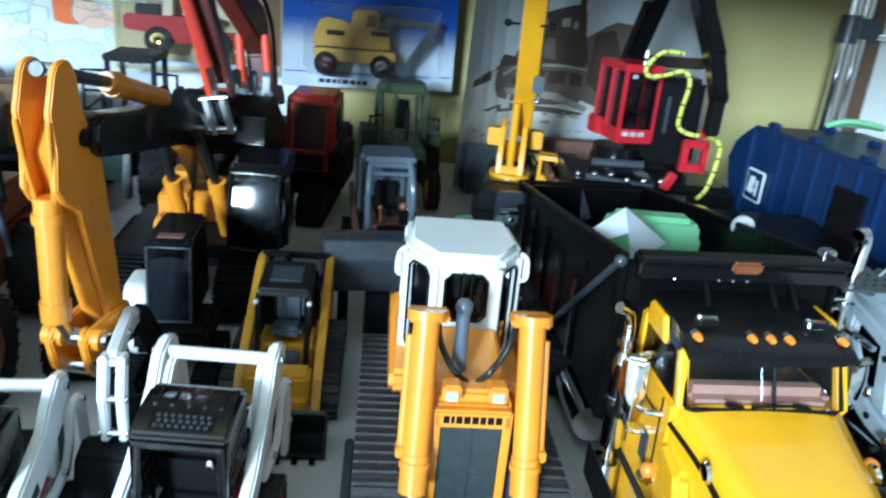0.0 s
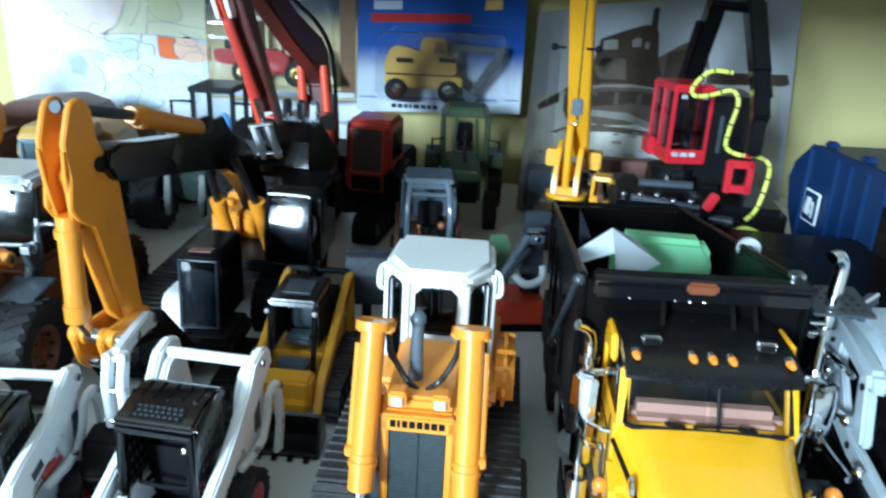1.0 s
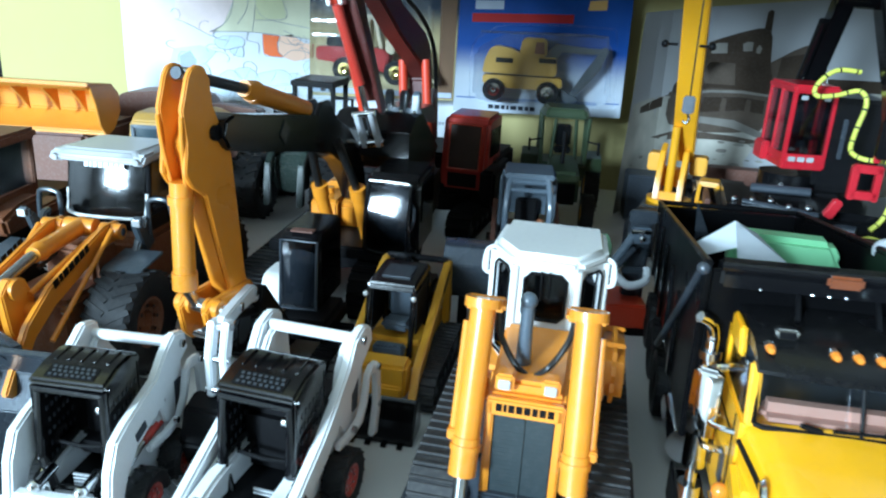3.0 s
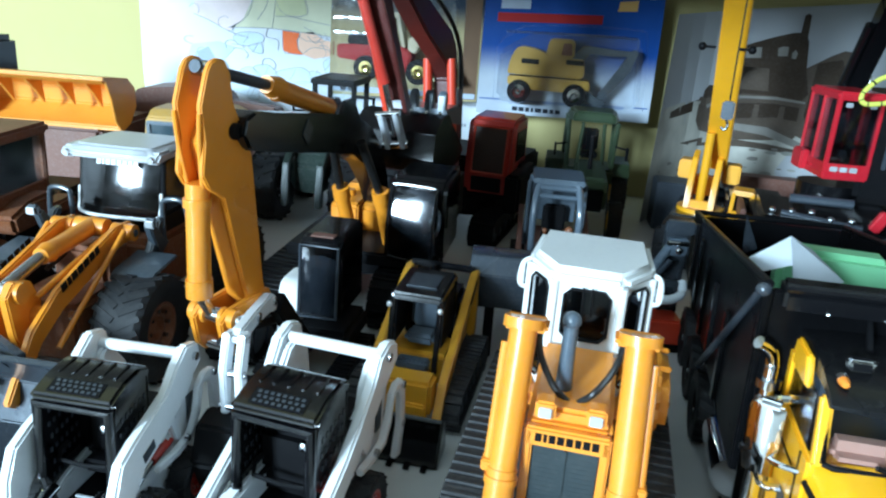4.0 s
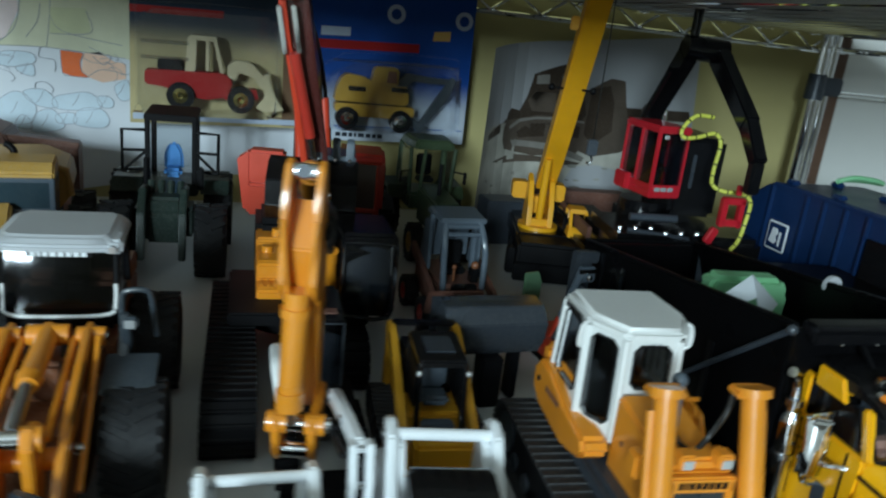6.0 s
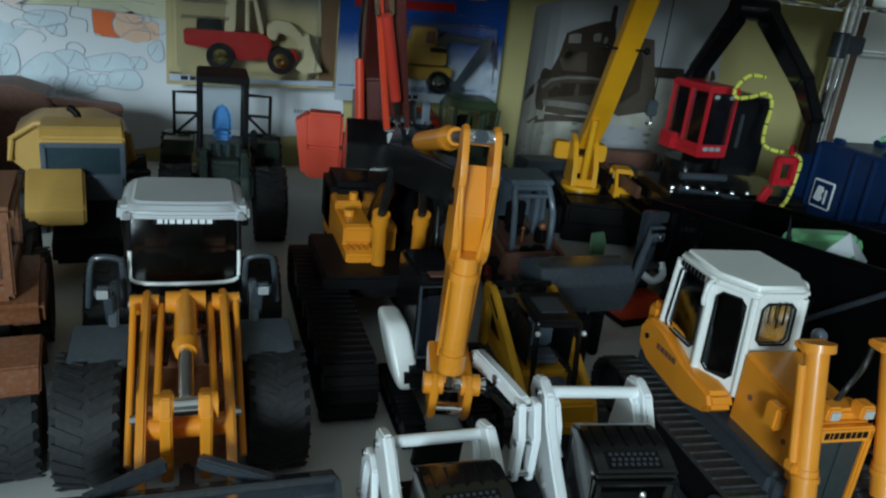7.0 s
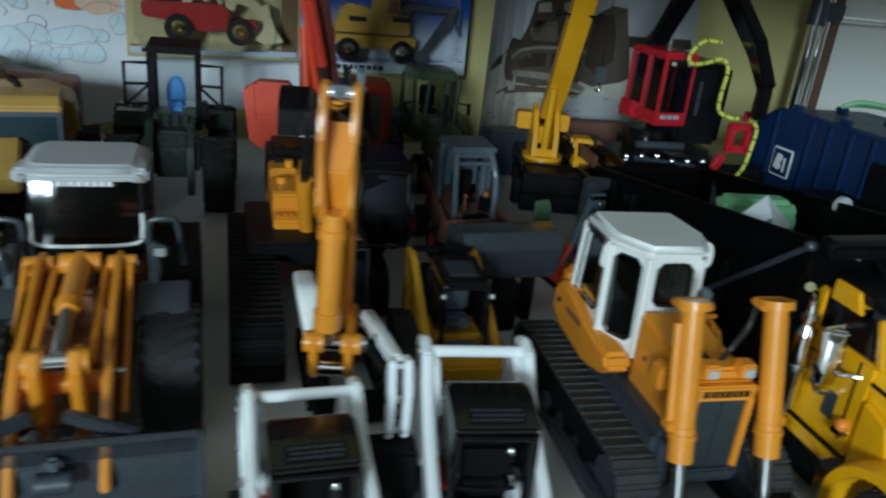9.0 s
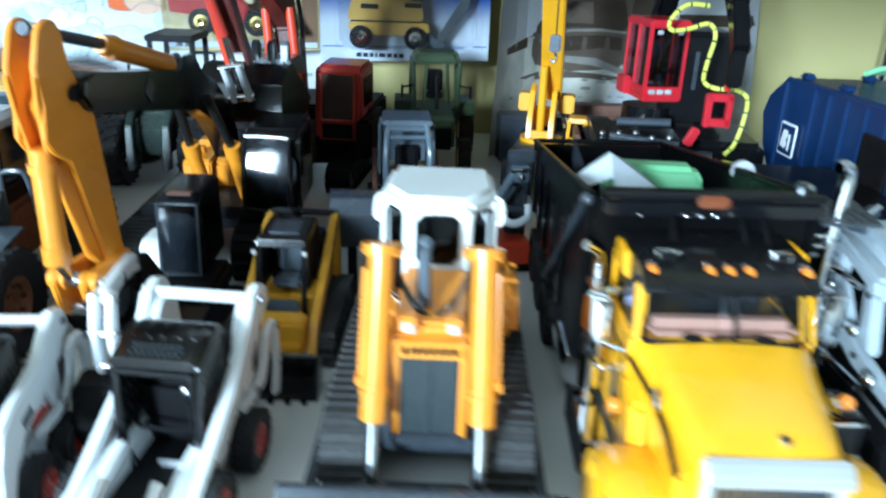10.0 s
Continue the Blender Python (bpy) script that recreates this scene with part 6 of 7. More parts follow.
# ---- mobile crane ----
def mobile_crane():
    c = thing("mobile_crane", 129, 498, 0, -14, "yellow telescopic crane on a black carrier", "crane")
    part("carrier", [box(14, 24, 21, 60, 100, 14, 2), box(34, -10, 22, 22, 26, 14, 2)], BLACK, c)
    part("carrier_front", [box(6, -34, 17, 46, 26, 20, 2)], MATTB, c)
    each("outrigger", [box(14 + sx * 32, y, 10, 8, 9, 18, 1.0) for sx in (-1, 1) for y in (-30, 66)], MATTB, c)
    # low black skirt, added to darken the floor at the carrier
    part("floor_skirt", [box(6, -49, 8, 50, 5, 12, 1.0)], MATTB, c)
    for s in (-1, 1):
        for y in (0, 30, 60):
            tyre(c, (14 + s * 24, y, 10), 10, 8, MATTB, 14)
    part("slew_ring", [rod((0, -6, 28), (0, -6, 30.5), 14, n=28)], CRANEY, c)
    cheek = [(-16, 30), (-14, 44), (-4, 60), (6, 64), (8, 46), (12, 30)]
    part("turret", [prism(cheek, "x", -9.5, -6, 0.6), prism(cheek, "x", 5, 8.5, 0.6), box(0, -12, 33, 16, 4, 5, 0.6), box(0, 6, 42, 14, 10, 12, 1)], CRANEY, c)
    part("counterweight", [box(-13, 18, 49.5, 11, 14, 12, 1), box(14, 18, 49.5, 11, 14, 12, 1)], CRANEY, c)
    boom = part("boom", [prism([(8, 52), (0, 62), (-11, 74), (-101.6, 207), (-92.6, 213), (0, 78), (12, 62)], "x", -3.0, 10.6, 0.8)], CRANEY, c, "yellow telescopic boom")
    part("boom_head", [box(1.7, -98, 212, 13, 10, 10, 1)], MATTB, boom)
    part("boom_tab", [box(-6.4, -70, 166, 5, 3, 8, 0.8)], CRANEY, boom)
    part("lift_ram", [rod((-0.5, -12, 36), (-0.5, -16, 78), 2.6, n=14)], CRANEY, c)
    hook = part("hook_block", [box(10, -92, 100, 6, 4, 9, 0.8)], DKGREY, c)
    part("hook", [tube([(10, -92, 95.5), (11, -92, 93), (10, -92, 90.5), (8, -92, 91.5)], 0.7)], STEEL, hook)
    part("hoist_rope", [rod((10, -92, 104), (8.6, -96, 210), 0.4, n=6)], HOSE, hook)
    part("spot_lamp", [ball((-11, -50, 128), 2.2), rod((-11, -50, 128), (-4, -50, 128), 0.7, n=8), ball((14.4, -50, 128), 2.2), rod((14.4, -50, 128), (7.5, -50, 128), 0.7, n=8)], MATTB, boom)
    cab = part("cab", [prism([(-30, 28.6), (-30.4, 35), (-29, 36), (-11, 36), (-10, 28.6)], "x", 17.4, 30.6, 0.8)], CRANEY, c, "small yellow crane cab")
    part("cab_roof", [prism([(-24.4, 44.4), (-23.6, 47.2), (-11, 47.8), (-9.6, 46.6), (-9.6, 44.6)], "x", 17.8, 30.2, 0.9)], CRANEY, cab)
    for sx in (-1, 1):
        each("cab_post", [beam((24 + sx * 5.4, -29, 35.4), (24 + sx * 5.2, -23, 45.6), 2.2, 2.4, 2.2, 0.4), beam((24 + sx * 5.4, -11, 35.4), (24 + sx * 5.2, -11, 45.6), 2.2, 2.8, 2.6, 0.4), beam((24 + sx * 5.4, -19, 35.4), (24 + sx * 5.2, -17.6, 45.6), 1.2, 1.4, 1.4, 0.3)], CRANEY, cab)
    part("cab_window", [prism([(-26.8, 36), (-22.4, 44.6), (-12, 44.6), (-12, 36)], "x", 19, 29, 0.3)], SMOKE, cab)


def crane_box():
    b = thing("grey_box", 128, 550, 0, 2, "plain dark grey box standing behind the crane", "box")
    part("box", [box(0, 0, 17, 46, 24, 34, 1)], DKGREY, b)
    t = thing("brown_block", 196, 575, 0, -3, "flat brown timber block near the wall", "block")
    part("block", [box(0, 0, 19, 80, 16, 38, 1)], BRICKBR, t)


# ---- blue refuse truck ----
def refuse_truck():
    r = thing("refuse_truck", 250, 350, 0, 1, "blue ribbed refuse truck body with white emblem", "truck")
    body = part("body", [prism([(-90, 24), (-90, 84), (-86, 87), (60, 86), (68, 84), (82, 74), (87, 62), (80, 44), (66, 28), (54, 22)], "x", 0, 66, 2.0)], BLUE, r)
    each("rib", [box(-0.6, y, 55, 2.0, 2.4, 60, 0.5) for y in (-78, -62, -46, -30, -14, 2, 18, 32, 62)], BLUE, body)
    each("rail", [box(-0.8, -12, 85, 2.4, 146, 2.6, 0.6), box(-0.5, -20, 25, 2, 132, 3, 0.6)], BLUE, body)
    each("top_lug", [box(x, y, 87.4, 6, 8, 3.4, 1.2) for x in (6, 40) for y in (54, 16, -24)], BLUE, body)
    part("opening", [box(-0.9, -28, 58, 2.4, 22, 30, 0.4)], BLACK, body)
    em = part("emblem", [prism([(40, 46), (40, 62), (41, 63), (56, 63), (57, 62), (57, 46), (56, 45), (41, 45)], "x", -2.0, -1.2, 0.2)], ARMWHITE, body, "white framed emblem")
    part("emblem_field", [prism([(41.2, 46.2), (41.2, 61.8), (55.8, 61.8), (55.8, 46.2)], "x", -2.3, -1.9)], BLUE, em)
    part("emblem_shape", [prism([(54, 50), (52, 59), (48, 59), (47, 56), (48.5, 54), (47, 51), (49, 49)], "x", -2.6, -2.2), box(-2.4, 45, 53, 0.4, 1.6, 9)], ARMWHITE, em)
    part("chassis", [box(33, -10, 14, 50, 150, 14, 2), box(33, -150, 40, 60, 30, 60, 3)], MATTB, r)
    for s in (0, 1):
        for y in (-60, 10):
            tyre(r, (8 + s * 50, y, 13), 13, 12, MATTB, 14)
    cl = thing("green_coil", 300, 400, 89, 0, "loop of bright green cord on the refuse truck", "cord")
    part("cord", [tube([(-16, 0, 1.6), (-8, -4, 5), (8, -4, 4), (18, 0, 1.6), (10, 6, 1.6), (-6, 6, 1.6), (-16, 0, 1.6)], 1.6, 10)], MINT, cl)


def grey_tractor_unit():
    g = thing("grey_truck", 207, 205, 0, -6, "pale grey truck with chrome fittings and black flatbed", "truck")
    # solid block in black: the shade inside the cab is put into its colour
    part("cab", [prism([(-40, 20), (-42, 34), (-34, 44), (-8, 58), (20, 58), (20, 20)], "x", -24, 24, 2.5)], BLACK, g, "solid black block standing for the shaded cab inside")
    # pale pressed side: columns, rails and sill standing before the black block
    side = part("side_panel", [prism([(-44, 33), (-44, 38), (-20, 41), (4, 47), (9, 47), (9, 34), (2, 33), (-4, 38), (-20, 34)], "x", -33, -30, 0.9)], PALEPL, g)
    part("rear_column", [prism([(0, 45), (-1, 62), (3, 66), (9, 65), (9, 45)], "x", -33, -29.5, 0.9)], PALEPL, side)
    part("front_column", [prism([(-27, 41), (-21, 60), (-15, 61), (-19, 42)], "x", -33, -29.5, 0.9)], PALEPL, side)
    part("strut", [beam((-31.4, -13, 42), (-31.4, 2, 58), 2.2, 3.4, 3.0, 0.6)], PALEPL, side)
    part("top_rail", [prism([(-26, 57), (-23, 63), (4, 67), (9, 66), (9, 62), (2, 62)], "x", -34, -28, 1.4)], PALEPL, side)
    part("roof", [prism([(-24, 60), (-20, 66), (-4, 70), (12, 70), (15, 66), (15, 60)], "x", -29, 26, 2.6)], PALEPL, g)
    each("bolt", [rod((-33.6, y, z), (-32.4, y, z), 1.0, n=12) for y, z in ((5, 60), (4, 50), (5, 38), (-8, 40), (-20, 38), (-32, 35), (-20, 57))], MATTB, side)
    each("fitting", [ball((-35, y, z), 1.9, 12) for y, z in ((2, 56), (-1, 52), (1, 48.5), (-20, 46), (-34, 38))], CHROME, g)
    each("pipe", [tube([(-35, 2, 57), (-35.6, -4, 58), (-34.6, -16, 58)], 1.0, 8, 4), tube([(-35, 1, 48), (-36, -8, 45), (-35, -20, 46)], 1.2, 8, 4), tube([(-35, 4, 36), (-36.4, -10, 33), (-35, -30, 33)], 1.3, 8, 4), tube([(-34.6, 7, 26), (-36, 7, 40), (-35, 5, 56)], 1.4, 8, 4)], CHROME, g)
    handle = part("grab_handle", [beam((-33, 0, 70.4), (-24, 6, 74.4), 3.2, 3.4, 3.4, 0.5)], DKGREY, g)
    part("handle_edge", [rod((-33, -1.8, 72.2), (-24, 4.2, 76.2), 0.5, n=8)], BRIGHT, handle)
    part("handle_foot", [box(-27, 4, 68.5, 3, 3, 7, 0.5)], DKGREY, handle)
    part("bonnet", [prism([(-80, 18), (-82, 30), (-76, 34), (-40, 38), (-40, 18)], "x", -26, 20, 3)], PALEPL, g)
    part("step_rack", [box(-32, -26, 20, 7, 44, 12, 1.0)], MATTB, g)
    for s in (-1, 1):
        for y in (-58, 20, 96):
            tyre(g, (s * 20, y, 12.5), 12.5, 9, CHROME, 18)
    part("chassis", [box(0, 40, 14, 26, 190, 8, 1)], MATTB, g)
    deck = part("flatbed", [box(-1, 88, 34, 64, 126, 34, 1.2)], BEDBLACK, g, "black flatbed body")
    part("flatbed_edge", [box(-1, 25.4, 51.4, 64, 1.6, 1.0, 0.2)], BRIGHT, deck)


# ---- yellow hauler and dark tractor behind the loader ----
def hauler():
    h = thing("articulated_hauler", -186, 440, 0, 8, "faded yellow dump hauler with blue-grey cab", "truck")
    cab = part("cab", [box(0, -8, 42, 37, 28, 16, 1.5)], BLUEGREY, h)
    part("cab_roof", [prism([(-22, 62), (-22, 66), (-16, 70), (8, 70), (8, 62)], "x", -18.5, 18.5, 1.0)], OLDY, cab, "yellow cab roof")
    part("window_frame", [box(0, -22.4, 62.6, 37, 2, 2.2, 0.4), box(0, -22.4, 47, 37, 2, 2.2, 0.4), box(-17.4, -22.4, 55, 2.4, 2, 16, 0.4), box(17.4, -22.4, 55, 2.4, 2, 16, 0.4), box(17.6, -8, 55, 2, 26, 14, 0.4), box(-17.6, -8, 55, 2, 26, 14, 0.4)], BLUEGREY, cab)
    part("windscreen", [box(0, -21.8, 55, 33, 0.6, 14)], BLUEPANE, cab)
    part("interior", [box(-6, -10, 50, 8, 8, 12, 1), box(6, -6, 54, 8, 4, 16, 1.4), box(0, 2, 54, 32, 1, 14)], BLUEGREY, cab)
    part("bonnet", [prism([(-46, 30), (-48, 39), (-46, 41), (-29, 51), (-24, 52), (-24, 30)], "x", -25, 0, 1.2)], OLDY, h)
    part("stack", [tube([(-2, 9, 60), (-2, 9, 70), (-4, 10, 73), (-6, 11, 74)], 1.8, 12)], MATTB, h)
    part("dump_body", [prism([(-34, 46), (-33, 56), (-22, 63), (8, 64), (22, 58), (24, 46), (16, 36), (-24, 36)], "y", 14, 66, 1.2)], OLDY, h, "yellow dump body")
    part("body_rim", [tube([(-34, 13.4, 46), (-33, 13.4, 57), (-22, 13.4, 65), (8, 13.4, 66), (22, 13.4, 60), (24, 13.4, 46)], 1.6, 8, 1)], OLDY, h)
    each("rim_lug", [box(x, 12, 66.5, 4, 3, 3, 0.8) for x in (-14, 6)], OLDY, h)
    for s in (-1, 1):
        for y in (-42, 34, 70):
            tyre(h, (s * 27, y, 17), 17, 14, OLDY, 16)
    part("chassis", [box(0, 10, 20, 30, 130, 12, 2)], MATTB, h)
    each("step", [box(24, -14, 40, 9, 16, 3, 0.6), box(-24, -14, 40, 9, 16, 3, 0.6)], MATTB, h)


def dark_tractor():
    t = thing("dark_green_tractor", -117, 505, 0, 0, "dark green forestry tractor with open cab and blue seat", "tractor")
    for s in (-1, 1):
        each("cab_post", [box(s * 13.7, 0, 64, 3.2, 3.4, 42, 0.8), box(s * 13.4, 32, 64, 3.4, 3.4, 42, 0.8)], MATTB, t)
        lad = part("side_guard", [tube([(s * 14, 0, 76.5), (s * 28, -2, 76.5), (s * 28, -2, 52), (s * 14, 0, 52)], 1.2, 8, 1), tube([(s * 14, 0, 64), (s * 28, -2, 64)], 1.0, 8, 1), rod((s * 14, 0, 64), (s * 27, -2, 52), 0.9, n=8)], MATTB, t, "black tubular mirror guard")
        tyre(t, (s * 28, 20, 23), 23, 18, MATTB, 18)
        tyre(t, (s * 26, -44, 21), 21, 18, MATTB, 18)
        part("fender", [prism([(-4, 38), (4, 46), (34, 46), (44, 36), (34, 43), (5, 43)], "x", s * 17, s * 35, 0.6)], DKGREEN, t)
        part("work_lamp", [ball((s * 5.5, -44, 42), 2.4)], LAMPGL, t)
        part("front_arm", [prism([(-64, 14), (-60, 40), (-48, 52), (-30, 50), (-34, 44), (-50, 44), (-56, 36), (-58, 14)], "x", s * 9, s * 13, 0.6)], DKGREEN, t)
    part("cab_roof", [prism([(-5, 83), (-5, 87), (36, 87.6), (36, 83)], "x", -15.4, 15.4, 0.8)], MATTB, t)
    part("rear_window", [box(0, 32, 66, 23.6, 0.5, 36)], CLEAR, t)
    part("front_window", [box(0, -1.4, 66, 24, 0.5, 34)], CLEAR, t)
    part("seat", [box(0, 16, 48, 11, 12, 6, 2), prism([(-6, 48), (-6, 60), (-2, 66), (2, 66), (5.4, 60), (6, 48)], "y", 20, 25, 1.5)], SKYBL, t, "blue moulded seat")
    part("cab_floor", [box(0, 16, 40, 32, 34, 8, 1)], DKGREEN, t)
    part("bonnet", [prism([(-50, 20), (-52, 38), (-46, 46), (-4, 48), (-4, 20)], "x", -10, 10, 2), box(0, -30, 30, 34, 20, 18, 2)], DKGREEN, t)
    part("engine_pipe", [rod((-8 + 5.4 * i, -40, 36), (-8 + 5.4 * i, -30, 52), 2.2, n=10) for i in range(4)], DKGREEN, t)
    part("stack", [rod((-13, -14, 46), (-13, -14, 62), 1.6, n=10)], MATTB, t)
    part("air_filter", [box(18, -10, 50, 4, 6, 14, 1)], MATTB, t)


# ---- machines at the far left ----
def orange_loaders():
    o = thing("orange_wheel_loader", -200, 291, 0, 8, "dull orange loader with brown-tinted cab", "loader")
    # body in black: the shade between the orange steps is put into its colour
    part("body", [box(-6, 22, 28, 42, 84, 30, 3)], MATTB, o)
    each("side_step", [prism([(-20, 38), (-22, 46), (-6, 50), (10, 50), (10, 38)], "x", 2, 22, 1.6), box(12, 20, 40, 16, 24, 6, 1.2), box(14, 34, 32, 12, 20, 6, 1.2)], DULLO, o)
    cab = part("cab", [box(-4, 0, 50, 36, 40, 8, 1.5)], DULLO, o)
    part("cab_roof", [box(-4, 0, 76, 40, 44, 5, 1.4)], DULLO, cab)
    each("cab_post", [box(-4 + sx * 17, sy * 19, 62, 3, 3, 26, 0.6) for sx in (-1, 1) for sy in (-1, 1)], DULLO, cab)
    each("window", [box(-4, -18, 63, 30, 0.6, 20), box(13, 0, 63, 0.6, 34, 20), box(-21, 0, 63, 0.6, 34, 20)], CLEAR, cab)
    part("seat", [box(-4, 4, 58, 14, 12, 14, 2)], PINKISH, cab)
    part("beacon", [rod((-8, -8, 78), (-8, -8, 84), 2.4, n=14)], VERMIL, cab)
    arm = [(-10, 48), (-50, 34), (-66, 12), (-60, 10), (-46, 26), (-10, 40)]
    each("arm", [prism(arm, "x", -2, 2, 0.6), prism(arm, "x", -18, -14, 0.6)], DULLO, o)
    part("front_fender", [prism([(-58, 36), (-52, 41), (-36, 43), (-26, 38), (-20, 26), (-23, 25), (-29, 36), (-37, 40), (-51, 38.4), (-56, 34)], "x", 3, 22, 0.6)], DULLO, o)
    for s in (-1, 1):
        for y in (-41, 48):
            tyre(o, (-6 + s * 19, y, 19), 19, 16, DULLO, 22, lug=0.03)
    b = thing("raised_bucket_loader", -280, 440, 0, 6, "loader with raised bright orange bucket and brown body", "loader")
    bk = part("bucket", [prism([(-12, 79), (-17, 82), (-12, 83.5), (14, 81), (22, 75), (24, 62), (16, 52), (4, 48), (4, 51), (14, 55), (20, 62), (18, 72), (11, 77)], "x", -50, 42, 0.8)], BRIGHTO, b, "bright orange loader bucket")
    each("bucket_side", [prism([(-14, 82), (14, 81), (23, 74), (24, 62), (15, 52), (4, 48), (-4, 56), (-8, 70)], "x", s - 0.8, s + 0.8, 0.3) for s in (-50, 42)], BRIGHTO, bk)
    each("bucket_fin", [prism([(-13, 80.5), (6, 78.5), (8, 62), (-2, 72)], "x", x - 0.9, x + 0.9, 0.3) for x in (-30, -10, 10, 28)], BRIGHTO, bk)
    part("lip", [box(-4, -15, 83, 94, 4, 2.2, 0.5)], BRIGHTO, bk)
    part("lug", [box(-24, -16, 86, 3, 3, 7, 0.8)], STEELG, bk)
    part("body", [box(-4, 50, 30, 56, 80, 36, 3), box(-10, 46, 50, 24, 30, 26, 2)], BRICKBR, b)
    each("mast", [box(20, 24, 34, 8, 10, 44, 1), box(-24, 24, 34, 8, 10, 44, 1)], BRICKBR, b)
    for s in (-1, 1):
        for y in (20, 80):
            tyre(b, (s * 30, y, 16), 16, 14, MATTB, 14)
    p = thing("brown_trough", -252, 560, 0, 5, "rust-brown steel trough standing at the wall", "trough")
    part("trough", [prism([(-44, 54), (-30, 64), (10, 68), (30, 62), (34, 54), (24, 0), (-34, 0)], "y", -20, 20, 1.2)], BRICKBR, p)
    part("plank", [prism([(26, 0), (26, 58), (72, 54), (72, 0)], "y", -14, 12, 1.2)], BRICKBR, p)
    part("rim", [box(49, -15, 57, 48, 4, 4, 0.6, ry=5)], BRICKBR, p)
    k = thing("black_tool", -348, 470, 0, 0, "glossy black machine part", "attachment")
    part("block", [box(0, 0, 50, 26, 30, 100, 4), rod((-4, -16, 88), (8, -16, 88), 8, n=18)], GLOSSB, k)


# ---- on the wall ----
def bent(x):
    """Depth of the photograph, whose free edge curls away from the wall."""
    return 622 - (0.016 * (165 - x) ** 2 if x < 165 else 0.0)


def photo_patch(pts, off, name, material, parent):
    """A patch of print that follows the curled photograph, cut into upright strips."""
    bm = bmesh.new()
    cuts = [95, 108, 118, 128, 140, 152, 165, 345]
    for a, b in zip(cuts, cuts[1:]):
        poly = pts
        for lim, s in ((a, 1), (b, -1)):
            out = []
            for p, q in zip(poly, poly[1:] + poly[:1]):
                ip, iq = s * (p[0] - lim) >= 0, s * (q[0] - lim) >= 0
                if ip:
                    out.append(p)
                if ip != iq:
                    f = (lim - p[0]) / (q[0] - p[0])
                    out.append((lim, p[1] + f * (q[1] - p[1])))
            poly = out
            if len(poly) < 3:
                break
        if len(poly) < 3:
            continue
        front = [bm.verts.new(Vector((x, bent(x) - off, z)) * S) for x, z in poly]
        back = [bm.verts.new(Vector((x, bent(x) - off + 0.15, z)) * S) for x, z in poly]
        bm.faces.new(front); bm.faces.new(back[::-1])
        n = len(poly)
        for i in range(n):
            bm.faces.new((front[i], front[(i + 1) % n], back[(i + 1) % n], back[i]))
    bmesh.ops.remove_doubles(bm, verts=bm.verts[:], dist=1e-7)
    bmesh.ops.triangulate(bm, faces=bm.faces[:])
    bmesh.ops.recalc_face_normals(bm, faces=bm.faces[:])
    return part(name, bm, material, parent)


def blob(pts, y, k=4):
    """A closed smooth outline through (x, z) points, as a line for a tube."""
    P = [(x, y, z) for x, z in pts]
    return [tuple(v) for v in curve_points(P[-1:] + P + P[:2], k)][k:-k]


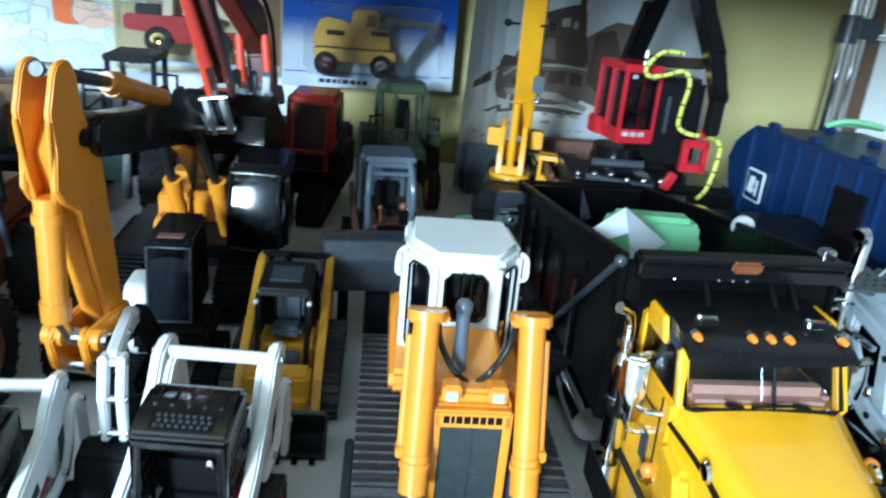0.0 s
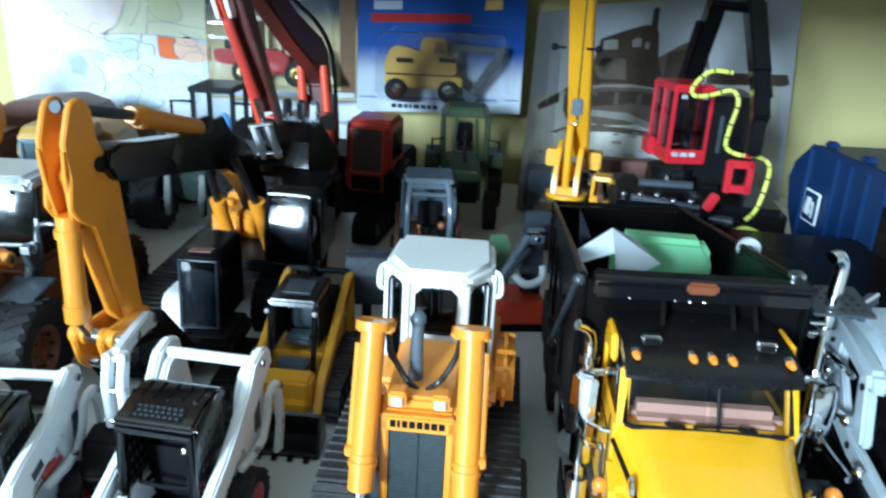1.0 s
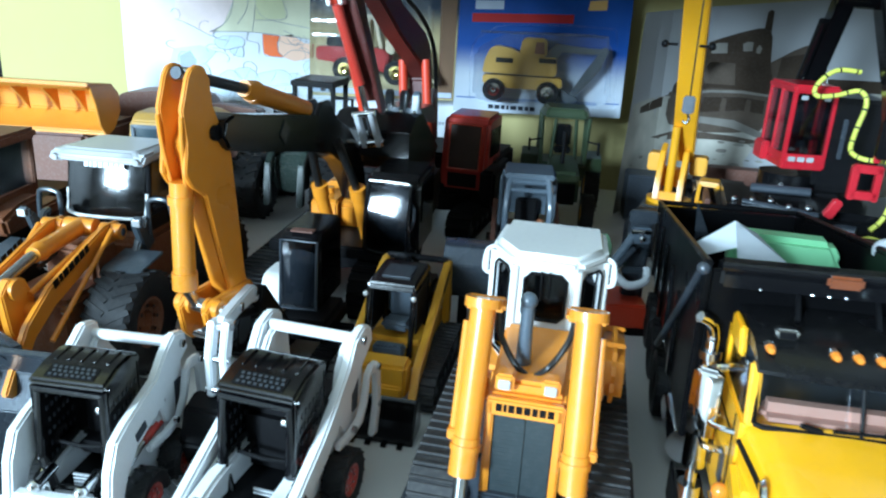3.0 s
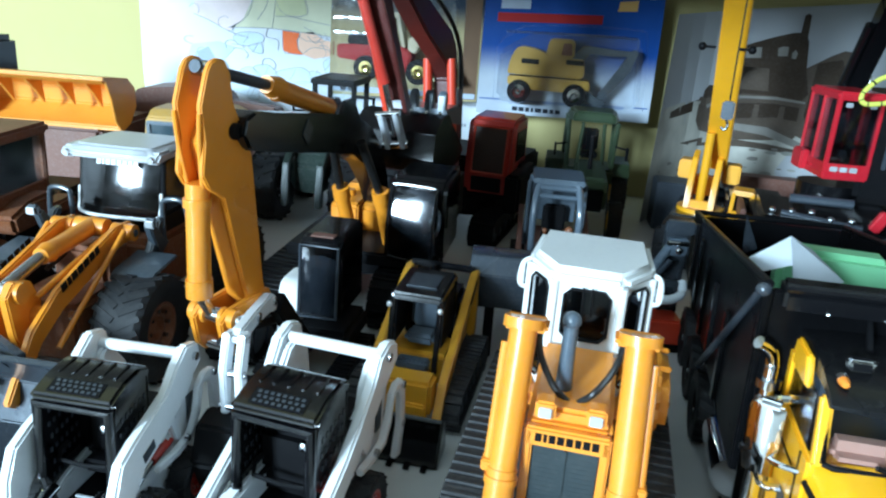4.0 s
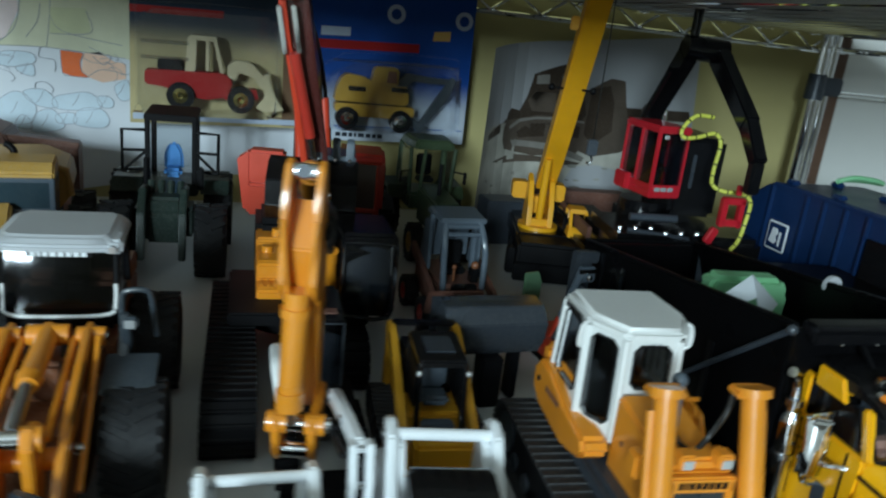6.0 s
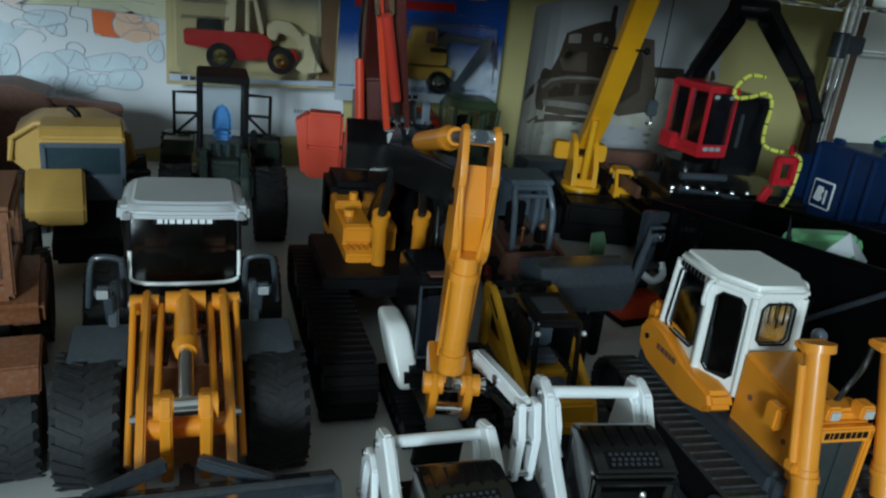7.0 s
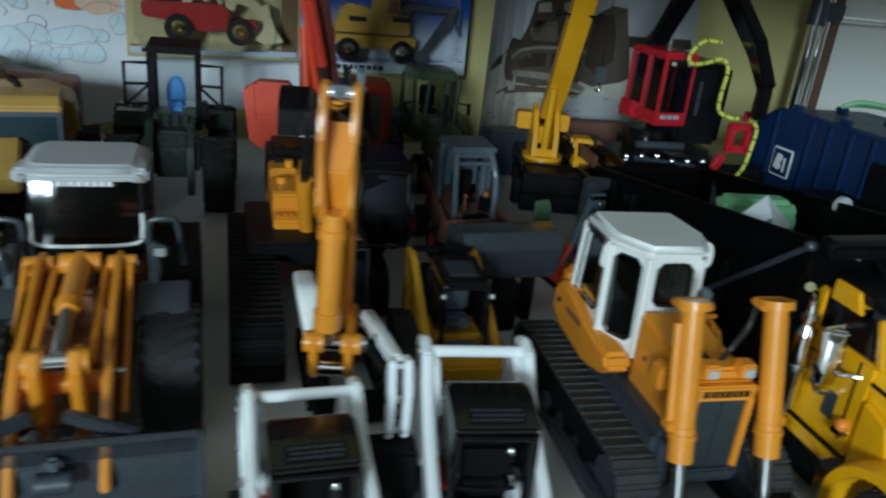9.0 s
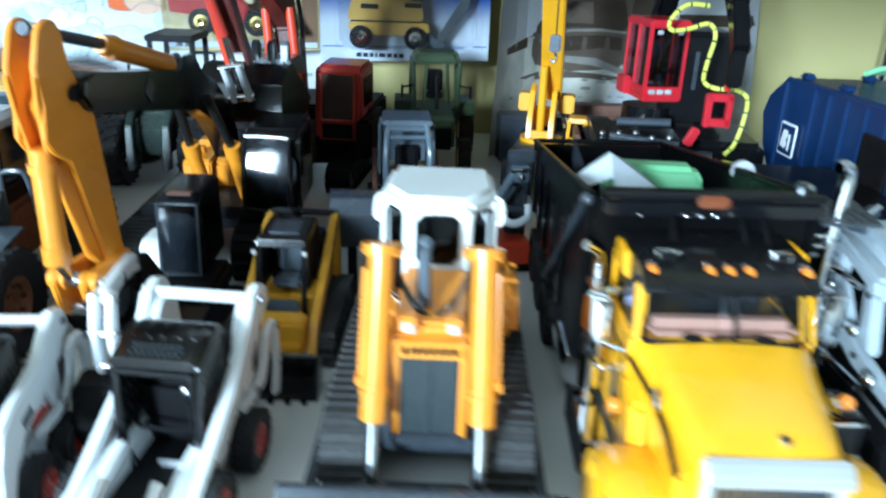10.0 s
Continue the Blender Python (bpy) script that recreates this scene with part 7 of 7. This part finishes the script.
def childs_drawing():
    y = 631.4
    d = thing("childs_drawing", 0, 0, 0, 0, "large white paper with a pencil and crayon drawing", "drawing")
    part("paper", [prism([(-328, -20), (-333, 66), (-333, 200), (-30, 200), (-20, 28), (-120, 20)], "y", y - 0.4, y)], PAPER, d)
    f = y - 0.5
    sheet([(-283, 117), (-268, 112), (-252, 105), (-239, 115), (-230, 134), (-232, 190), (-280, 190)], f, "rose_patch", CRAYPK, d)
    sheet([(-252, 108), (-239, 115), (-230, 132), (-226, 190), (-140, 190), (-140, 104), (-162, 107), (-213, 110)], f, "olive_patch", CRAYYE, d)
    sheet([(-210, 120), (-183, 123), (-186, 140), (-210, 138)], f - 0.3, "green_patch", CRAYGR, d)
    sheet([(-294, 70), (-286, 92), (-262, 96), (-246, 92), (-258, 80), (-262, 66), (-280, 62)], f, "slate_patch", CRAYBL, d)
    sheet([(-281, 86), (-271, 91), (-265, 83), (-269, 73), (-280, 75)], f - 0.3, "dark_patch", CRAYDB, d)
    sheet([(-204, 109), (-189, 108), (-191, 102), (-190, 95), (-186, 91), (-197, 91), (-203, 93)], f - 0.3, "orange_patch", CRAYOR, d)
    sheet([(-189, 108), (-178, 110), (-168, 104), (-160, 103), (-160, 92), (-176, 88), (-186, 91), (-190, 95)], f, "pink_patch", CRAYSK, d)
    rocks = ([(-253, 61), (-240, 75), (-230, 76), (-222, 67), (-225, 55), (-240, 53)], [(-236, 51), (-234, 58), (-230, 60), (-225, 55), (-226, 50)], [(-225, 48), (-224, 58), (-219, 64), (-210, 65), (-203, 55), (-208, 50)],
             [(-230, 77), (-218, 80), (-210, 75), (-208, 67), (-222, 68)], [(-210, 74), (-199, 78), (-186, 80), (-178, 74), (-180, 68), (-207, 66)], [(-208, 56), (-208, 62), (-199, 64), (-195, 62), (-196, 56)])
    rocks += ([(-195, 55), (-196, 62), (-190, 68), (-177, 68), (-172, 60), (-177, 54)], [(-178, 70), (-180, 77), (-173, 78), (-169, 75), (-170, 70)], [(-248, 100), (-240, 105), (-223, 105), (-222, 98), (-240, 94)],
              [(-234, 94), (-226, 97), (-222, 96), (-222, 89), (-230, 90)], [(-262, 79), (-254, 78), (-253, 63), (-264, 58)], [(-168, 85), (-163, 90), (-158, 90), (-157, 78), (-164, 76)])
    rnd = random.Random(4)
    for r in rocks:
        edge = blob(r, 0)
        sheet([(p[0], p[2]) for p in edge[:-1]], f - 0.15 - rnd.uniform(0, 0.1), "rock_patch", CRAYBL, d)
        line = [(x, f - 0.5, z) for x, _, z in edge]
        part("pencil_line", tube(line, 0.22, 5, 1), INK, d)
        cx, cz = sum(p[0] for p in r) / len(r), sum(p[1] for p in r) / len(r)
        part("pencil_line", tube([(cx - 4, f - 0.5, cz - 4), (cx - 1, f - 0.5, cz), (cx + 1, f - 0.5, cz + 5)], 0.22, 5, 3), INK, d)
    for k in range(20):
        cx, cz = rnd.choice(((rnd.uniform(-290, -255), rnd.uniform(60, 122)), (rnd.uniform(-186, -112), rnd.uniform(84, 108)), (rnd.uniform(-258, -222), rnd.uniform(86, 106))))
        w, h = rnd.uniform(4, 10), rnd.uniform(3, 6)
        a0 = rnd.uniform(0, 6.3)
        n = rnd.choice((3, 4, 5))
        part("pencil_line", tube([(cx + w * math.cos(a), f - 0.5, cz + h * math.sin(a + 0.3 * math.sin(k))) for a in (a0 + 0.85 * i for i in range(n))], 0.2, 5, 3), INK, d)
    for line in ([(-252, 108), (-239, 115), (-230, 132), (-224, 190)], [(-252, 108), (-213, 110), (-162, 107)], [(-213, 110), (-210, 133), (-206, 190)], [(-210, 120), (-183, 123), (-186, 138)], [(-210, 133), (-201, 122), (-162, 116)],
                 [(-204, 109), (-189, 108), (-191, 102), (-190, 95), (-186, 91), (-197, 91), (-203, 93), (-204, 109)], [(-217, 110), (-218, 103), (-208, 101), (-208, 93)], [(-222, 79), (-221, 84), (-215, 85), (-210, 81), (-211, 77)],
                 [(-185, 113), (-172, 108), (-160, 107)], [(-182, 106), (-175, 101), (-170, 106), (-172, 109)], [(-185, 92), (-178, 97), (-168, 97), (-160, 95)], [(-283, 117), (-268, 112), (-252, 105), (-234, 101)], [(-226, 116), (-218, 128), (-216, 140)]):
        part("pencil_line", tube([(x, f - 0.5, z) for x, z in line], 0.26, 5, 4), INK, d)
    bars(d, pose(-52, f - 0.4, 45, 90, 0, 2), [2, 1.6, 2.2, 2, 1.4, 2, 1.8], 2.6, INK, 0.7)


def carded_cars():
    yy = 606
    f = yy - 0.8
    c = thing("carded_toy_excavator", 0, 0, 0, 0, "yellow toy excavator in clear blister on blue card", "toy package")
    part("card", [prism([(-33, 60), (-32, 212), (98.5, 212), (99.5, 64)], "y", yy - 0.8, yy + 0.8, 0.2)], CARDFADE, c)
    sheet([(-22, 130), (-22, 136.5), (56, 139.5), (56, 133)], f - 0.2, "red_stripe", CARDRED, c)
    sheet([(-20, 139.5), (-20, 146), (2, 147), (2, 140.5)], f - 0.2, "pale_label", CARDLIGHT, c)
    sheet([(66, 143), (67, 150), (80, 151.5), (80, 144)], f - 0.2, "yellow_flash", OLDY, c)
    sheet([(-31, 71.4), (-31, 72.2), (97.5, 75.2), (97.5, 74.4)], f - 0.2, "fold_line", CARDBLUE, c)
    bars(c, pose(14, f - 0.4, 66, 90, 0, 1), [4, 4, 3, 2, 5, 4, 3, 4], 3.2, CARDDARK, 1.2)
    for x in (36, 90):
        part("printed_wheel", lathe([(4, -0.2), (7, -0.2), (7, 0.2), (4, 0.2), (4, -0.2)], (x, f - 0.3, 160), 24, "y"), CARDLIGHT, c)
    bl = part("blister", [prism([(-16, 76), (-16, 110), (-4, 118), (10, 125), (76, 127), (86, 121), (89, 80), (82, 74), (-8, 72)], "y", f - 25.6, f - 0.3, 3.0)], BLISTER, c, "clear plastic blister")
    part("blister_lip", [tube([(x, f - 0.6, z) for x, z in ((-20, 76), (-20, 112), (-8, 123), (8, 129), (78, 131), (90, 124), (93, 80), (85, 71), (-10, 69), (-20, 76))], 0.9, 6, 3)], BLISTER, bl)
    part("blister_ridge", [tube([(-12, f - 25.8, 124), (72, f - 25.8, 125.4), (82, f - 25.8, 120), (84, f - 25.8, 84)], 0.7, 6, 3)], BLISTER, bl)
    car = part("toy_body", [prism([(-9.6, 94), (-8, 104), (-4.6, 112), (0, 114.6), (12, 113), (18, 110), (34, 108), (46, 108), (47.4, 96), (46, 94)], "y", f - 21, f - 7, 1.0)], TOYY, bl, "mustard toy excavator body")
    part("toy_cab", [prism([(17.6, 108), (19.4, 119.6), (21, 121.4), (37, 121.4), (38.6, 119.6), (38.6, 108)], "y", f - 20, f - 8, 1.2)], TOYY, car)
    part("toy_chassis", [prism([(-8.4, 86), (-9, 92.6), (51.6, 93), (52.4, 86), (34, 83.4), (10, 83.4)], "y", f - 22, f - 6, 1.0)], TOYY, car)
    part("toy_boom", [prism([(36, 107), (39, 112), (45.2, 118), (67, 116.4), (81.5, 116.2), (80.6, 112.4), (65, 111.6), (50, 112.4), (46, 107)], "y", f - 16.5, f - 11.5, 0.5), prism([(80.5, 118), (84.4, 116), (79.6, 101), (62.4, 79.3), (57.6, 81), (69, 100)], "y", f - 16, f - 12, 0.5), prism([(57, 82), (51, 86), (50, 80), (58, 74), (66, 78)], "y", f - 18, f - 10, 0.5)], SLATE, car, "dark grey toy boom and bucket")
    each("toy_stripe", [box(7, f - 21.3, 104, 13, 0.6, 3.6, 0.2), box(39.6, f - 21.3, 105.4, 13, 0.6, 3.4, 0.2), box(20, f - 22.2, 93.6, 54, 0.6, 0.7, 0.1)], MATTB, car)
    part("toy_window", [prism([(29, 110), (30, 118.6), (36, 118.6), (37, 110)], "y", f - 20.5, f - 19.9)], DULLO, car)
    for x in (0.4, 41.4):
        w = part("toy_wheel", [rod((x, f - 25, 82), (x, f - 17, 82), 8.4, n=28)], MATTB, car)
        part("hub", [lathe([(0, -0.6), (1.6, -0.9), (2.4, 0.1), (4.8, 0.2), (5.4, 0.8), (0, 0.8)], (x, f - 25.2, 82), 24, "y")], CHROME, w)

    c = thing("carded_toy_forklift", 0, 0, 0, 0, "dark red toy truck in clear blister on tan card", "toy package")
    part("card", [prism([(-154, 64), (-153, 205), (-32, 205), (-33.4, 68)], "y", yy - 0.8, yy + 0.8, 0.2)], CARDSAND, c)
    sheet([(-153.5, 142), (-153.5, 147), (-90, 148.5), (-90, 143.5)], f - 0.2, "red_stripe", CARDRED, c)
    sheet([(-46, 69), (-48, 204), (-34, 204), (-34.4, 69.4)], f - 0.15, "brown_print", CARDBROWN, c)
    sheet([(-152, 67), (-152, 71.4), (-35, 74), (-35, 70)], f - 0.25, "pale_band", CARDLIGHT, c)
    sheet([(-152, 72), (-152, 73), (-35, 75.6), (-35, 74.6)], f - 0.25, "fold_line", CARDBROWN, c)
    bars(c, pose(-132, f - 0.5, 69.4, 90, 0, 1), [5, 4, 2, 5, 4], 3.0, CARDDARK, 1.2)
    bl = part("blister", [prism([(-146, 78), (-146, 138), (-140, 146), (-56, 148), (-50, 140), (-48, 82), (-54, 76), (-140, 74)], "y", f - 25.6, f - 0.3, 3.0)], BLISTER, c, "clear plastic blister")
    part("blister_lip", [tube([(x, f - 0.6, z) for x, z in ((-149, 78), (-149, 140), (-142, 150), (-54, 152), (-46.5, 142), (-45, 82), (-52, 73), (-142, 71), (-149, 78))], 0.9, 6, 3)], BLISTER, bl)
    each("blister_ridge", [tube([(-143, f - 25.8, z), (-112, f - 25.8, z + 0.6)], 1.0, 6, 1) for z in (114, 124.6)] + [tube([(-52, f - 25.8, 140), (-52, f - 25.8, 84), (-58, f - 25.8, 79)], 0.9, 6, 3)], BLISTER, bl)
    car = part("toy_body", [prism([(-141.4, 95), (-141.6, 105), (-128, 105.8), (-88, 106.4), (-82, 101), (-86, 90), (-100, 87), (-108, 88), (-128, 94)], "y", f - 22, f - 6, 1.2)], CARDRED, bl, "dark red toy truck body")
    part("toy_deck", [prism([(-133.4, 105.6), (-133, 112.8), (-117, 113.2), (-116, 105.6)], "y", f - 21, f - 7, 1.0)], MATTB, car)
    part("toy_canopy", [prism([(-115, 105), (-113.4, 129), (-111, 131), (-94, 131), (-88, 106), (-91, 106), (-96, 127.6), (-98.6, 127.6), (-98.6, 107), (-101, 107), (-101, 127.6), (-107, 127.6), (-107.6, 107), (-110, 105)], "y", f - 20, f - 8, 0.6)], CREAM, car, "cream toy cab")
    part("toy_arm", [prism([(-86, 104), (-86.4, 112), (-81, 116.4), (-70, 115.4), (-62, 108), (-58, 100), (-62, 97), (-68, 105), (-78, 108), (-80, 102)], "y", f - 20, f - 8, 0.8)], CREAM, car, "cream toy loader arm")
    part("toy_scoop", [prism([(-62, 107), (-57, 109), (-55, 100), (-52, 92), (-45.6, 83), (-60, 81), (-66, 84), (-60, 92)], "y", f - 21, f - 7, 0.8)], CREAM, car)
    part("toy_skirt", [prism([(-90, 94), (-66, 97), (-64, 90), (-88, 88)], "y", f - 21.6, f - 6.4, 0.6)], CARDRED, car)
    for x in (-117.5, -76.5):
        w = part("toy_wheel", [rod((x, f - 25, 89), (x, f - 17, 89), 9.4, n=28)], MATTB, car)
        part("hub", [lathe([(0, -0.6), (2, -0.9), (2.8, 0.1), (5.2, 0.2), (6, 0.8), (0, 0.8)], (x, f - 25.2, 89), 24, "y")], GOLDHUB, w)


def dozer_photograph():
    p = thing("dozer_photograph", 0, 0, 0, 0, "grey photograph of an old bulldozer, one edge curling", "photograph")
    photo_patch([(99, 0), (103, 86), (105, 144), (165, 152), (242, 161), (313, 170), (328, 0)], 0.0, "print", PH0, p)
    photo_patch([(99.5, 0.5), (102, 60), (104, 80), (124, 84), (165, 84), (205, 84), (250, 92), (310, 96), (327, 0.5)], 0.3, "ground", PH1, p)
    photo_patch([(108.9, 76.6), (119.5, 80.8), (136.5, 85.9), (140.7, 81.8), (136.5, 77.7), (118.4, 73.6), (108.9, 72.5)], 0.4, "far_bank", PH2, p)
    photo_patch([(246.8, 98.3), (250.9, 103.5), (313.8, 104.5), (316.9, 97.3), (312.8, 95.2), (253, 94.2)], 0.4, "far_bank", PH2, p)
    photo_patch([(206.6, 111.7), (224.1, 123), (232.4, 127.2), (245.8, 126.1), (250.9, 104.5), (255.1, 90.1), (259.2, 67.4), (250.9, 63.2), (224.1, 58.1), (209.7, 63.2)], 0.5, "rear_mass", PH3, p)
    photo_patch([(215.9, 116.9), (232.4, 121), (238.6, 106.5), (240.6, 81.8), (224.1, 69.4), (213.8, 77.7)], 0.6, "rear_shade", PH2, p)
    photo_patch([(134.4, 87), (131.2, 73.6), (137.5, 62.2), (149.2, 59.1), (168.3, 56), (188, 57.1), (209.7, 60.2), (215.9, 71.5), (212.8, 90.1), (191.1, 93.1), (168.3, 93.1), (151.3, 89)], 0.6, "undercarriage", PH3, p)
    photo_patch([(136.5, 85.9), (137.5, 92.1), (140.7, 96.2), (150.3, 94.2), (156.6, 106.5), (160.9, 125.1), (168.3, 128.2), (181.9, 133.4), (195.3, 137.5), (203.5, 137.9), (206.6, 131.3), (208.7, 111.7), (213.8, 94.2), (209.7, 89), (191.1, 91.1), (168.3, 91.1), (151.3, 87.5)], 0.7, "machine", PH2, p)
    photo_patch([(199.4, 135.4), (200, 149.8), (202.1, 151.3), (204.5, 150.3), (205, 133.4)], 0.75, "stack", PH2, p)
    photo_patch([(163.4, 123.7), (168.3, 125.1), (174.6, 125.5), (175.3, 117.9), (163.6, 116.9)], 0.9, "sky_gap", PH4, p)
    photo_patch([(186, 125.5), (189.1, 127.2), (193.2, 127.2), (193.6, 120.6), (187, 120)], 0.9, "sky_gap", PH4, p)
    photo_patch([(196.3, 123), (198.4, 125.5), (200.4, 123), (199.4, 118.9), (196.7, 119.3)], 0.9, "sky_gap", PH4, p)
    photo_patch([(156.6, 102.4), (164.1, 110.7), (182.9, 110.7), (185, 94.2), (157.7, 94.2)], 0.8, "engine_side", PH3, p)
    photo_patch([(138.6, 79.7), (151.3, 87), (168.3, 89.5), (191.1, 90.5), (212.8, 88.6), (212.8, 87), (191.1, 88.4), (168.3, 87.6), (152.4, 84.7), (140.7, 77.7)], 0.9, "track_rail", PH4, p)
    photo_patch([(150.3, 76.6), (161.9, 83.5), (190.1, 85.5), (209.7, 83.9), (209.7, 73.6), (192.2, 75.2), (168.3, 72.5), (152.4, 70.9)], 0.9, "track_gap", PH2, p)
    photo_patch([(143.9, 69.4), (166.2, 68.4), (189.1, 67.4), (217.9, 57.1), (215.9, 52.9), (188, 61.2), (166.2, 63.2), (147.1, 64.3)], 1, "push_arm", PH4, p)
    photo_patch([(134.4, 81.8), (140.7, 81.8), (145, 75.6), (145, 65.3), (139.7, 63.2), (134.4, 69.4)], 1, "track_front", PH3, p)
    photo_patch([(157.7, 73.6), (158.3, 83.9), (161.9, 83.9), (162.4, 73.6)], 1.05, "track_roller", PH3, p)
    photo_patch([(176.7, 73.6), (177.3, 83.9), (180.8, 83.9), (181.2, 73.6)], 1.05, "track_roller", PH3, p)
    photo_patch([(195.3, 73.6), (195.9, 83.9), (199.4, 83.9), (199.8, 73.6)], 1.05, "track_roller", PH3, p)
    photo_patch([(123.7, 52.9), (147.1, 57.1), (189.1, 55), (215.9, 51.9), (209.7, 48.8), (178.8, 50.9), (136.5, 49.8)], 0.5, "ground_shade", PH3, p)
    photo_patch([(208.7, 48.8), (232.4, 50.9), (254, 46.8), (262.3, 17.9), (236.5, 13.8), (207.6, 19.9), (201.5, 34.4)], 0.42, "pale_ground", PH0, p)
    rnd = random.Random(11)
    for _ in range(60):
        x, z, r = rnd.uniform(108, 300), rnd.uniform(6, 52), rnd.uniform(1.5, 6)
        photo_patch([(x + r * math.cos(a) * rnd.uniform(0.7, 1.1), z + 0.3 * r * math.sin(a)) for a in (0.9 * i for i in range(7))], 0.55, "stone", rnd.choice((PH4, PH4, PH5)), p)


def wall_things():
    childs_drawing()
    carded_cars()
    dozer_photograph()


structure()
wall_things()
dozer()
dump_truck()
load_in_truck()
wheel_loader()
excavator()
mini_excavator()
skid_steer(-21.8, 165.2, -7, 1.0, "white skid steer loader with black cab beside the dozer")
skid_steer(-68.6, 167.3, 1, 0.92, "white skid steer loader with slotted black cab beside the loader bucket", True)
track_loader()
caged_loader()
grey_bucket()
red_implement()
green_panel()
green_tractor()
red_excavator()
logger()
mobile_crane()
crane_box()
refuse_truck()
grey_tractor_unit()
hauler()
dark_tractor()
orange_loaders()
